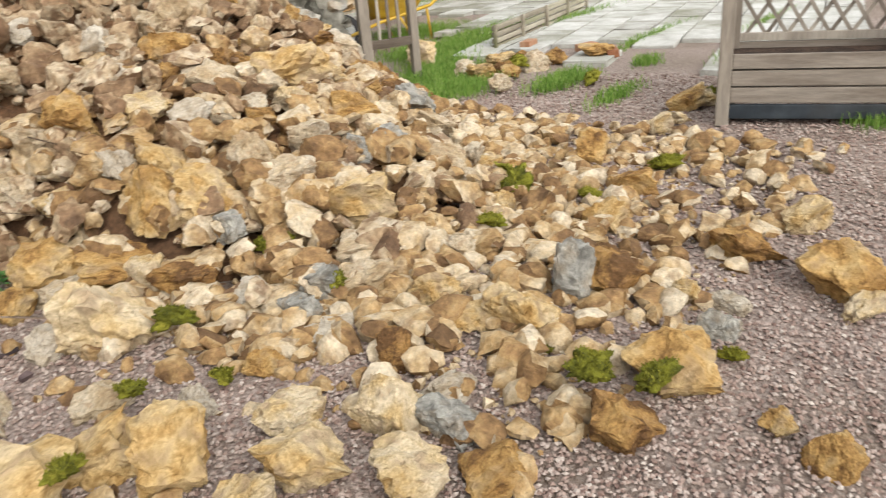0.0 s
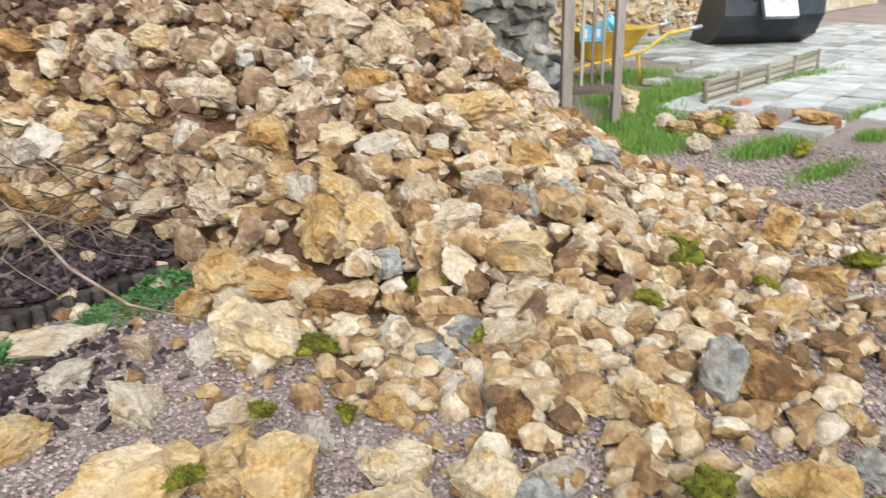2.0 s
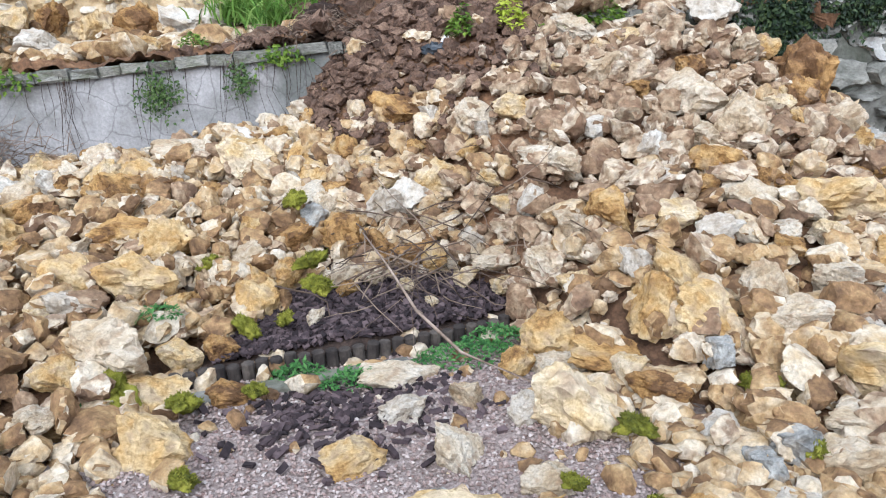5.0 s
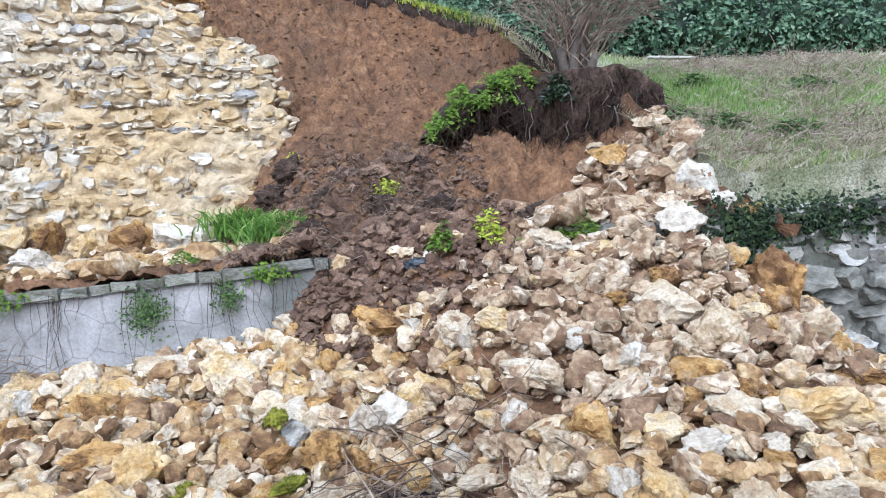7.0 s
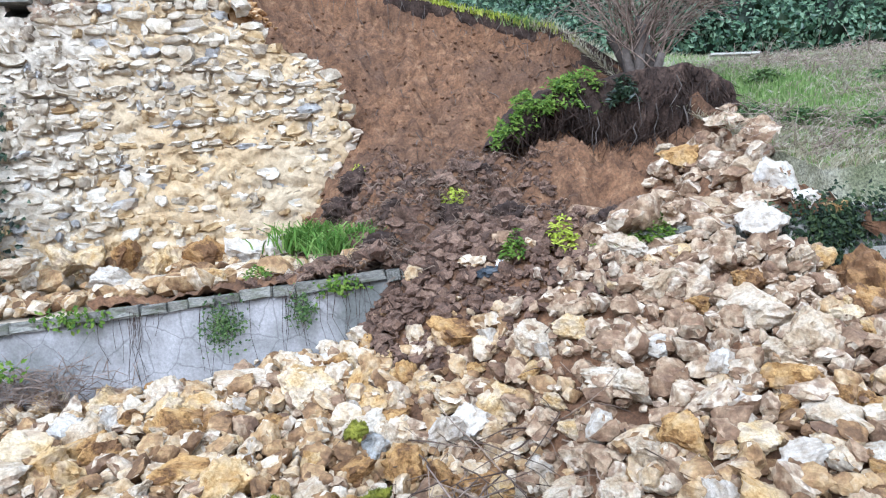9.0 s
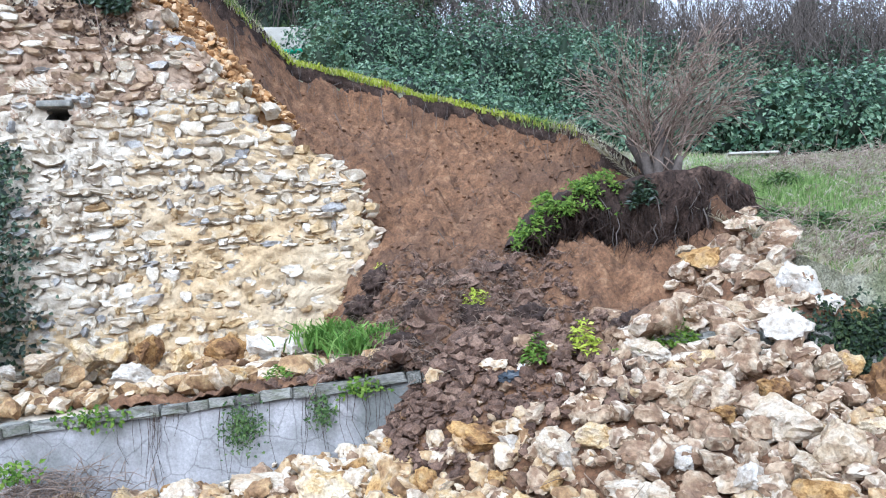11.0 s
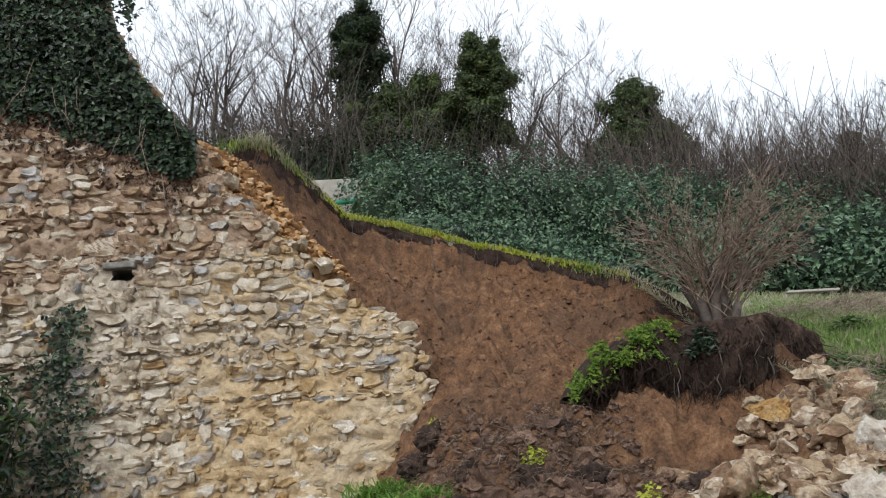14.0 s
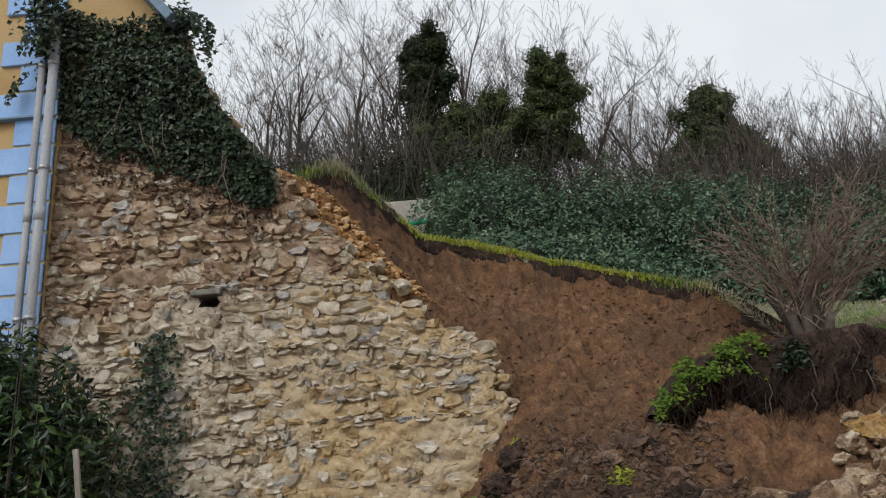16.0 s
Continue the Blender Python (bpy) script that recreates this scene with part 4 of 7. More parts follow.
def masonry(parent, inside, at, x0, x1, z0, z1, r, limit, course=(0.06, 0.14), length=(0.08, 0.3), flat=None):
    """Lays stones over an area. inside(x, z): whether a stone belongs there; at(x, z): place on the wall's face.
    The first ones are single objects, those past the limit one joined mesh."""
    rest, n, z = {}, 0, z0
    while z < z1:
        h = r.uniform(*course)
        x = x0 + r.uniform(-0.2, 0)
        while x < x1:
            w = r.uniform(*length) * (0.6 + 3.2 * h) * (0.6 if r.random() < 0.25 else 1.0)
            cx, cz = x + w / 2, z + h / 2 + r.uniform(-0.02, 0.02) + 0.03 * fbm(x * 0.7, z)
            x += w * 0.97
            if not inside(cx, cz):
                continue
            if r.random() < 0.03 or HOLE[0] - 0.08 < cx < HOLE[1] + 0.08 and HOLE[2] - 0.03 < cz < HOLE[3] + 0.1 and parent is upper:
                continue
            hh = h * r.uniform(0.7, 1.2)
            proud = r.uniform(-0.028, 0.04)
            if flat:
                proud -= flat(cx, cz)
            m = Matrix.Translation(at(cx, cz, proud)) @ Euler((r.uniform(-0.16, 0.1), r.gauss(0, 0.13), r.uniform(-0.2, 0.2))).to_matrix().to_4x4() @ Matrix.Diagonal((w * 1.1, 0.2, hh * 1.15, 1))
            k = r.randrange(16)
            if n < limit:
                ob = new("stone", STONES[stone_tone(cx, cz, r, parent)][k])
                ob.parent, ob.matrix_basis = parent, m
            else:
                rest.setdefault(stone_tone(cx, cz, r, parent), []).append((m, k))
            n += 1
        z += h * 0.97
    for tone, pieces in rest.items():
        joined("stone_run", pieces, STONE_SHAPES, STONE_RUNS[tone], "", "", parent=parent)


# ---- the upper wall, broken off in a ragged diagonal ----
UPPER_Y = 8.1
BREAK = [(1.3, 0.1), (2.1, 0.15), (2.5, 0.25), (2.92, 0.36), (3.43, 0.08), (3.94, -0.66), (4.43, -1.12), (4.95, -1.6), (5.78, -2.2), (6.18, -2.58), (6.6, -2.85), (7.3, -3.2), (8.1, -3.4)]


def upper_y(z):
    return UPPER_Y + 0.02 * (z - 3)


HOLE = (-3.0, -2.78, 4.08, 4.2)


def break_x(z):
    return along(BREAK, z) + 0.15 * fbm(0.3, z * 3.6, 7) + 0.05 * math.sin(z * 23)


upper = thing("wall_upper", "tall rubble stone retaining wall with a collapsed ragged end", "wall", kind="structure")
bm = bmesh.new()
zs = steps(1.1, 8.1, 210)
nx = 190
front, back = [], []
for z in zs:
    e = break_x(z)
    line, rear = [], []
    for i in range(nx + 1):
        x = -5.0 + (e + 5.0) * i / nx
        y = upper_y(z) + 0.03 * fbm(x * 2.2, z * 2.2, 4) + 0.06 * fbm(x * 5, z * 9, 8) + 0.03 * fbm(x * 15, z * 17, 3)
        if i == nx:
            y += 0.1
        line.append(bm.verts.new((x, y, z)))
        if i in (0, nx):
            rear.append(bm.verts.new((x - (0.1 if i else 0), UPPER_Y + 0.62 + 0.05 * fbm(x, z * 3), z)))
    front.append(line)
    back.append(rear)
for j in range(len(zs) - 1):
    for i in range(nx):
        if HOLE[0] < front[j][i].co.x < HOLE[1] and HOLE[2] < zs[j] < HOLE[3]:
            continue
        bm.faces.new((front[j][i], front[j][i + 1], front[j + 1][i + 1], front[j + 1][i]))
    bm.faces.new((front[j][nx], back[j][1], back[j + 1][1], front[j + 1][nx]))
    bm.faces.new((back[j][0], front[j][0], front[j + 1][0], back[j + 1][0]))
    bm.faces.new((back[j][1], back[j][0], back[j + 1][0], back[j + 1][1]))
for j in (0, len(zs) - 1):
    bm.faces.new([*front[j], back[j][1], back[j][0]])
bmesh.ops.recalc_face_normals(bm, faces=bm.faces)
mr = random.Random(64)
for f in bm.faces:
    c = f.calc_center_median()
    f.material_index = 0
    high = c.z - 4.25 - 0.18 * (c.x + 2.5) + 0.55 * fbm(c.x * 1.1, c.z * 1.4, 21) + mr.gauss(0, 0.12)
    low = smooth01(-3.0, -1.2, c.x) + 0.6 * (3.3 - c.z) * 0.5 - 0.55 + 0.6 * fbm(c.x * 0.9, c.z * 0.9, 33) + mr.gauss(0, 0.1)
    if high > 0:
        f.material_index = 1
    elif low > -0.1:
        f.material_index = 2
mortar_mesh = mesh_of(bm, "mortar", True)
for m in (M_mortar, M_mortar_brown, M_mortar_ochre):
    mortar_mesh.materials.append(m)
part("mortar", mortar_mesh, M_mortar, upper)
bm = bmesh.new()
box(bm, (0.34, 0.4, 0.26), (-2.87, UPPER_Y + 0.27, 4.15))
bmesh.ops.delete(bm, geom=[f for f in bm.faces if f.calc_center_median().y < UPPER_Y + 0.1], context="FACES")
part("putlog_hole", bm, M_rough_wall, upper, "dark empty putlog hole")
bm = bmesh.new()
box(bm, (0.34, 0.2, 0.07), (-2.9, UPPER_Y + 0.04, 4.27), bevel=0.02)
part("lintel_stone", bm, M_capstone, upper, "flat grey stone over the hole")

CAPS = []
for k in range(8):
    r = random.Random(800 + k)
    b = bmesh.new()
    box(b, (1, 1, 1), bevel=0.06)
    for v in b.verts:
        v.co += Vector((r.uniform(-0.03, 0.03), r.uniform(-0.05, 0.05), r.uniform(-0.09, 0.09)))
    CAPS.append(coloured(mesh_of(b, "cap_stone"), M_capstone))


# ---- plants ----
def leaf_sheet(name, spots, size, material, parent, label="", fold=0.25, long=1.5, seed=1, pointed=True):
    """Many single leaves, each a folded blade of four triangles, at (place, outward) spots."""
    r = random.Random(seed)
    verts, faces = [], []
    for p, out in spots:
        s = size * r.uniform(0.6, 1.35)
        n = (out + Vector((r.uniform(-0.8, 0.8), r.uniform(-0.8, 0.8), r.uniform(-0.5, 0.9)))).normalized()
        a = Vector((r.uniform(-1, 1), r.uniform(-1, 1), r.uniform(-1.0, 0.5)))
        a = (a - n * a.dot(n)).normalized()
        b = n.cross(a)
        k = len(verts)
        tip = 1.0 if pointed else 0.8
        verts.extend((p, p + a * s * long * 0.45 + b * s * 0.42 + n * s * fold, p + a * s * long * tip, p + a * s * long * 0.45 - b * s * 0.42 + n * s * fold, p + a * s * long * 0.5))
        faces.extend(((k, k + 4, k + 1), (k + 1, k + 4, k + 2), (k, k + 3, k + 4), (k + 3, k + 2, k + 4)))
    return part(name, mesh_from(verts, faces, name, False), material, parent, label)


def lumpy(r, centre, radii, count, shell=0.25, seed=0.0, lump=0.22, freq=2.0):
    """Spots on an uneven ellipsoid, with their outward direction."""
    spots = []
    c = Vector(centre)
    for _ in range(count):
        d = Vector((r.gauss(0, 1), r.gauss(0, 1), r.gauss(0, 1))).normalized()
        k = 1 + lump * noise.fractal(d * freq + Vector((seed, 0, 0)), 0.8, 2.0, 3) * 1.6 - shell * r.random() ** 2
        spots.append((c + Vector((d.x * radii[0], d.y * radii[1], d.z * radii[2])) * k, d))
    return spots


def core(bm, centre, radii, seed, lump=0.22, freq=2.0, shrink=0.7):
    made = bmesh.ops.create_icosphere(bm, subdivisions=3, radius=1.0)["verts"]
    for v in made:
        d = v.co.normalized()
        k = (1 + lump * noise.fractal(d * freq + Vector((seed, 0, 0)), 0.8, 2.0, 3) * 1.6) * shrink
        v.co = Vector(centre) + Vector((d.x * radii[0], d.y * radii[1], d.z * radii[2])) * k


def hedge(name, label, lumps, leaf, per, material, seed, place=None):
    h = thing(name, label, "hedge")
    r = random.Random(seed)
    bm = bmesh.new()
    spots = []
    for i, (c, rad) in enumerate(lumps):
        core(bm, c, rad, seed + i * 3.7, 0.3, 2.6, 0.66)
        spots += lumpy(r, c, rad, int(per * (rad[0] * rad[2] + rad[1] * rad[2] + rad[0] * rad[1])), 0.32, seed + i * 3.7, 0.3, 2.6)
    # solid cores in dark evergreen: the hedge's inner shade is put into their colour
    part("inner_growth", bm, M_evergreen, h, "dark solid core standing in for the shade between the leaves", smooth=True)
    leaf_sheet("leaves", spots, leaf, material, h, seed=seed)
    return h


def row_of_lumps(r, x0, x1, y_of, base_of, top_of, wide, deep):
    lumps, x = [], x0
    while x < x1:
        y = y_of(x)
        base, top = base_of(x), top_of(x)
        h = (top - base) / 2 * r.uniform(0.92, 1.08)
        lumps.append(((x, y, base + h * 0.9), (wide * r.uniform(0.8, 1.15), deep, h * 1.05)))
        x += wide * 0.95
    return lumps


rh = random.Random(5)
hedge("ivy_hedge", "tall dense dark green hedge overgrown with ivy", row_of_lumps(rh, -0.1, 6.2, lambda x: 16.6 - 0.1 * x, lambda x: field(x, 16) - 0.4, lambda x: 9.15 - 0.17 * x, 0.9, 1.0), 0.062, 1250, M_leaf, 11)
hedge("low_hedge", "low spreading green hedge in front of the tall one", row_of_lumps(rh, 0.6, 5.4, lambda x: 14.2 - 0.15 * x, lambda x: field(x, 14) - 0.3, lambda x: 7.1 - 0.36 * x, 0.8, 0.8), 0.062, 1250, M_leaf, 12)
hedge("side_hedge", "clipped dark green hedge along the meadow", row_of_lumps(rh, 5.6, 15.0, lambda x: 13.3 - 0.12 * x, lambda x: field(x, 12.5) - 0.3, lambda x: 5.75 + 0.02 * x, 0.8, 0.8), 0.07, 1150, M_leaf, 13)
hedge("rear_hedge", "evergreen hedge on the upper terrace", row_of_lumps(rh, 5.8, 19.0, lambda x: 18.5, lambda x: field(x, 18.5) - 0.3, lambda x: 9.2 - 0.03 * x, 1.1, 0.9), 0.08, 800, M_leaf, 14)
hedge("dark_thicket", "dark ivy thicket at the edge of the wood", row_of_lumps(rh, -5.0, 3.5, lambda x: 22.5, lambda x: field(x, 22) - 0.5, lambda x: 12.6 - 0.05 * x, 1.5, 1.0), 0.1, 480, M_evergreen, 15)


def bare_tree(seed, height, spread=0.5, trunk=0.12, depth=4, sides=4, upright=0.35, first=0.25):
    """A leafless tree: a tapered trunk whose limbs fork again and again."""
    r = random.Random(seed)
    verts, faces = [], []

    def limb(p, d, length, radius, level):
        n = 5 if level < 2 else 3
        pts, radii, dirs = [p], [radius], [d]
        for i in range(1, n + 1):
            d = (d + Vector((r.gauss(0, 0.12), r.gauss(0, 0.12), r.gauss(0, 0.08) + 0.06 * upright))).normalized()
            p = p + d * (length / n)
            pts.append(p)
            dirs.append(d)
            radii.append(max(0.0062, radius * (1 - 0.74 * i / n)))
        tube(verts, faces, pts, radii, sides if level < 2 else 3)
        if level >= depth:
            return
        kids = r.randint(4, 6) if level == 0 else r.randint(3, 5) if level < 3 else r.randint(3, 4)
        for _ in range(kids):
            u = r.uniform(first if level == 0 else 0.25, 1.0)
            k = min(n, max(1, round(u * n)))
            side = Vector((r.gauss(0, 1), r.gauss(0, 1), r.gauss(0, 0.4)))
            nd = (dirs[k] * (1 - spread) + side.normalized() * spread + Vector((0, 0, upright * 0.6))).normalized()
            limb(pts[k], nd, length * r.uniform(0.42, 0.68) * (1.15 - 0.4 * u), radii[k] * 0.62, level + 1)

    limb(Vector((0, 0, 0)), Vector((r.gauss(0, 0.05), r.gauss(0, 0.05), 1)).normalized(), height * 0.72, trunk, 0)
    return verts, faces


WOOD = []
for k in range(7):
    v, f = bare_tree(900 + k, 10.5, 0.42 + 0.05 * (k % 3), 0.14, 4, first=0.15 + 0.1 * (k % 3))
    me = mesh_from(v, f, "trunk")
    me.materials.append(M_bark)
    WOOD.append(me)
wood_rng = random.Random(17)
for i in range(150):
    az = radians(-16 + 62 * (i + wood_rng.random()) / 150)
    d = wood_rng.uniform(25, 44)
    x, y = d * math.sin(az), d * math.cos(az)
    tall = wood_rng.uniform(0.75, 1.15) * (1.0 - 0.36 * smooth01(0.1, 0.5, az))
    t = thing("bare_tree", "leafless grey winter tree in the wood", "tree", pose(x, y, field(x, y) - 0.2, 0, 0, wood_rng.uniform(0, 360)) @ Matrix.Diagonal((tall * 1.0, tall * 1.0, tall, 1)), "winter wood")
    part("trunk", WOOD[i % 7], M_bark, t)

# a thicket of thin stems at the foot of the wood
tv, tf = [], []
for k in range(5600):
    az = radians(wood_rng.uniform(-16, 46) if k < 3600 else wood_rng.uniform(14, 44))
    d = wood_rng.uniform(21, 34)
    x, y = d * math.sin(az), d * math.cos(az)
    p, dr = Vector((x, y, field(x, y) - 0.2)), Vector((wood_rng.gauss(0, 0.2), wood_rng.gauss(0, 0.2), 1)).normalized()
    h = wood_rng.uniform(1.5, 5.5)
    pts = [p, p + dr * h * 0.5, p + dr * h + Vector((wood_rng.gauss(0, 0.4), wood_rng.gauss(0, 0.4), 0))]
    tube(tv, tf, pts, [0.022, 0.014, 0.005], 3)
    for _ in range(5):
        q = pts[1] + dr * h * wood_rng.uniform(-0.1, 0.4)
        e = Vector((wood_rng.gauss(0, 0.6), wood_rng.gauss(0, 0.6), 0.8)).normalized()
        tube(tv, tf, [q, q + e * h * 0.3], [0.009, 0.004], 3)
tagged(part("underwood", mesh_from(tv, tf, "underwood"), M_bark), "brown leafless undergrowth of the wood", "undergrowth", kind="stuff")


def ivy_tree(x, y, top, seed, label, crowns, material):
    """A trunk with limbs and a crown of many separate leaf clumps. crowns: (sideways, height, half width, half height), in metres."""
    z = field(x, y) - 0.2
    t = thing("ivy_tree", label, "tree", pose(x, y, z))
    v, f = bare_tree(seed, top - z - 0.4, 0.4, 0.2, 3)
    part("trunk", mesh_from(v, f, "trunk"), M_bark, t)
    r = random.Random(seed)
    spots = []
    bm = bmesh.new()
    for cx, cz, rx, rz in crowns:
        for _ in range(int(16 * rx * rz) + 6):
            d = Vector((r.gauss(0, 1), r.gauss(0, 1), r.gauss(0, 1))).normalized() * r.uniform(0.3, 0.92)
            c = Vector((cx + d.x * rx, d.y * rx, cz - z + d.z * rz))
            w = r.uniform(0.22, 0.5)
            core(bm, c, (w, w, w * 0.85), seed + c.z, 0.4, 2.4, 0.6)
            spots += lumpy(r, c, (w, w, w * 0.85), int(900 * w), 0.5, seed + c.z, 0.45, 2.4)
    part("crown_core", bm, material, t, "dark shaded inside of the crown", smooth=True)
    leaf_sheet("crown", spots, 0.085, material, t, seed=seed, long=1.3)
    return t


ivy_tree(-0.75, 26, 19.6, 41, "tall tree wrapped in dark ivy", [(0.05, 18.5, 1.2, 1.1), (0.0, 17.0, 1.05, 1.0), (-0.1, 15.6, 0.7, 0.9), (-0.1, 13.8, 1.1, 1.1)], M_evergreen)
ivy_tree(0.5, 25.5, 15.9, 45, "broad dark evergreen bush at the edge of the wood", [(0.0, 15.0, 1.2, 1.0), (-1.0, 13.9, 1.2, 1.1), (1.4, 14.8, 1.2, 1.3), (0.3, 13.2, 2.2, 1.1)], M_olive)
ivy_tree(3.85, 26, 18.3, 42, "broad evergreen tree with an ivy crown", [(0.05, 17.2, 1.1, 1.1), (0.15, 15.9, 1.4, 1.3), (-0.2, 14.2, 1.5, 1.2)], M_olive)
ivy_tree(9.6, 26, 16.1, 43, "rounded olive green evergreen tree", [(0.0, 14.9, 1.25, 1.1), (0.1, 13.8, 1.5, 1.2), (-1.0, 12.9, 1.1, 1.0), (1.2, 13.0, 1.0, 1.0)], M_olive)
ivy_tree(19.5, 29, 14.8, 44, "ivy covered tree among bare ones", [(0.0, 13.4, 0.8, 1.1), (0.2, 11.8, 0.9, 0.9)], M_evergreen)

# the cut-back shrub on the lip of the slide: a gnarled stool and a round crown of fine branches
shrub = thing("bare_shrub", "leafless many-stemmed shrub with roots over the slide", "shrub", pose(3.1, 7.0, 3.0))
sr = random.Random(55)
heads = []
for k in range(8):
    a = k * 0.785 + sr.uniform(-0.3, 0.3)
    p = Vector((0.08 * math.cos(a), 0.07 * math.sin(a), -0.25))
    d = Vector((0.04 * math.cos(a), 0.04 * math.sin(a), 1)).normalized()
    pts, radii = [p], [0.075]
    n = sr.randint(4, 6)
    for i in range(n):
        d = (d + Vector((sr.gauss(0, 0.12), sr.gauss(0, 0.12), 0.1))).normalized()
        p = p + d * sr.uniform(0.1, 0.16)
        pts.append(p)
        radii.append(0.07 - 0.035 * (i + 1) / n + sr.uniform(-0.008, 0.012))
        if i > 0:
            heads.append((p, d))
    v, f = [], []
    tube(v, f, pts, radii, 7)
    part("stem", mesh_from(v, f, "stem"), M_bark, shrub, "gnarled dark cut-back stem")
sv, sf = [], []
for k in range(84):
    p, d0 = heads[k % len(heads)]
    a, up = sr.uniform(0, 6.283), sr.uniform(-0.3, 0.95)
    side = math.sqrt(max(0.0, 1 - up * up))
    reach = sr.uniform(0.7, 1.08)
    goal = Vector((0.1, 0, 0.85)) + Vector((1.08 * side * math.cos(a), 0.95 * side * math.sin(a), 0.98 * up)) * reach
    bow = Vector((sr.gauss(0, 0.06), sr.gauss(0, 0.06), 0.12 * side))
    pts = []
    for i in range(8):
        u = i / 7
        pts.append(p.lerp(goal, u) + bow * math.sin(u * 3.14) + Vector((sr.gauss(0, 0.014), sr.gauss(0, 0.014), sr.gauss(0, 0.012))) * (1 if 0 < i else 0))
    w = sr.uniform(0.005, 0.01)
    tube(sv, sf, pts, [w * (1 - 0.1 * i) for i in range(7)] + [0.002], 4)
    for _ in range(7):
        i = sr.randint(2, 6)
        e = (pts[i + 1] - pts[i]).normalized()
        e2 = (e + Vector((sr.gauss(0, 0.6), sr.gauss(0, 0.6), sr.gauss(0.02, 0.4)))).normalized()
        w2 = sr.uniform(0.12, 0.38)
        mid = pts[i] + e2 * w2 * 0.5
        tip = pts[i] + e2 * w2 + Vector((sr.gauss(0, 0.03), sr.gauss(0, 0.03), sr.gauss(-0.02, 0.03)))
        tube(sv, sf, [pts[i], mid, tip], [0.0042, 0.0034, 0.002], 3)
        for _ in range(2):
            e3 = (e2 + Vector((sr.gauss(0, 0.7), sr.gauss(0, 0.7), sr.gauss(0, 0.5)))).normalized()
            tube(sv, sf, [mid, mid + e3 * sr.uniform(0.06, 0.17)], [0.0028, 0.0016], 3)
part("branching", mesh_from(sv, sf, "branching"), M_twig, shrub, "thin pale grey-brown tangled branches")


def blades(name, spots, height, material, label, category="grass", parent=None, seed=3, width=0.006, kind="stuff", droop=0.5):
    """Grass blades: each a bent strip of three quads at a (place, out) spot."""
    r = random.Random(seed)
    verts, faces = [], []
    for p, out in spots:
        h = height * r.uniform(0.5, 1.3)
        a = r.uniform(0, 6.283)
        side = Vector((math.cos(a), math.sin(a), 0))
        lean = Vector((r.gauss(0, 1), r.gauss(0, 1), 0)) * droop * 0.5 + out * droop
        k, w = len(verts), width * r.uniform(0.7, 1.4)
        p1, p2, p3 = p + Vector((0, 0, h * 0.45)) + lean * h * 0.2, p + Vector((0, 0, h * 0.8)) + lean * h * 0.55, p + Vector((0, 0, h * 0.92)) + lean * h
        verts.extend((p - side * w, p + side * w, p1 + side * w, p1 - side * w, p2 + side * w * 0.7, p2 - side * w * 0.7, p3))
        faces.extend(((k, k + 1, k + 2, k + 3), (k + 3, k + 2, k + 4, k + 5), (k + 5, k + 4, k + 6)))
    ob = part(name, mesh_from(verts, faces, name, False), material, parent)
    return ob if parent else tagged(ob, label, category, kind=kind)


rg = random.Random(71)
lip, lip_straw = [], []
for _ in range(22000):
    x = rg.uniform(-1.9, 3.0)
    thick = 0.55 + 0.75 * fbm(x * 2.3, 4.0, 9)
    if rg.random() > thick + 0.35 or x < -0.9 and rg.random() < 0.6:
        continue
    y = edge_y(x) + rg.uniform(-0.1, 0.55)
    hang = y < edge_y(x) + 0.1
    spot = (Vector((x, y, field(x, max(y, edge_y(x))) - (rg.uniform(0.0, 0.06) if hang else 0.02))), Vector((0, -1, -0.7)) * (1.0 if hang else 0.2))
    if hang and rg.random() < 0.6:
        continue
    (lip_straw if rg.random() < 0.12 else lip).append(spot)
blades("turf_lip", lip, 0.09, M_grass_yellow, "bright yellow-green turf fringe along the slide", seed=72, width=0.009)
blades("straw_lip", lip_straw, 0.11, M_grass_dry, "withered straw among the turf fringe", seed=76, width=0.006, droop=0.9)
meadow, dry, bank, stalk_v, stalk_f = [], [], [], [], []


def withered(x, y):
    """How far the slope is straw instead of green: green beside the shrub and along the upper terrace, straw between."""
    lush = math.exp(-((x - 3.95 - 0.45 * (7.2 - y)) / 0.5) ** 2 - ((y - 7.2) / 1.2) ** 2)
    lush += 0.75 * smooth01(8.2, 8.8, y) * (1 - smooth01(10.0, 11.5, y)) + 0.45 * smooth01(4.9, 5.4, x) * (1 - smooth01(6.4, 7.0, y))
    return 0.8 - 1.0 * lush + 0.6 * fbm(x * 1.3, y * 1.3, 12)


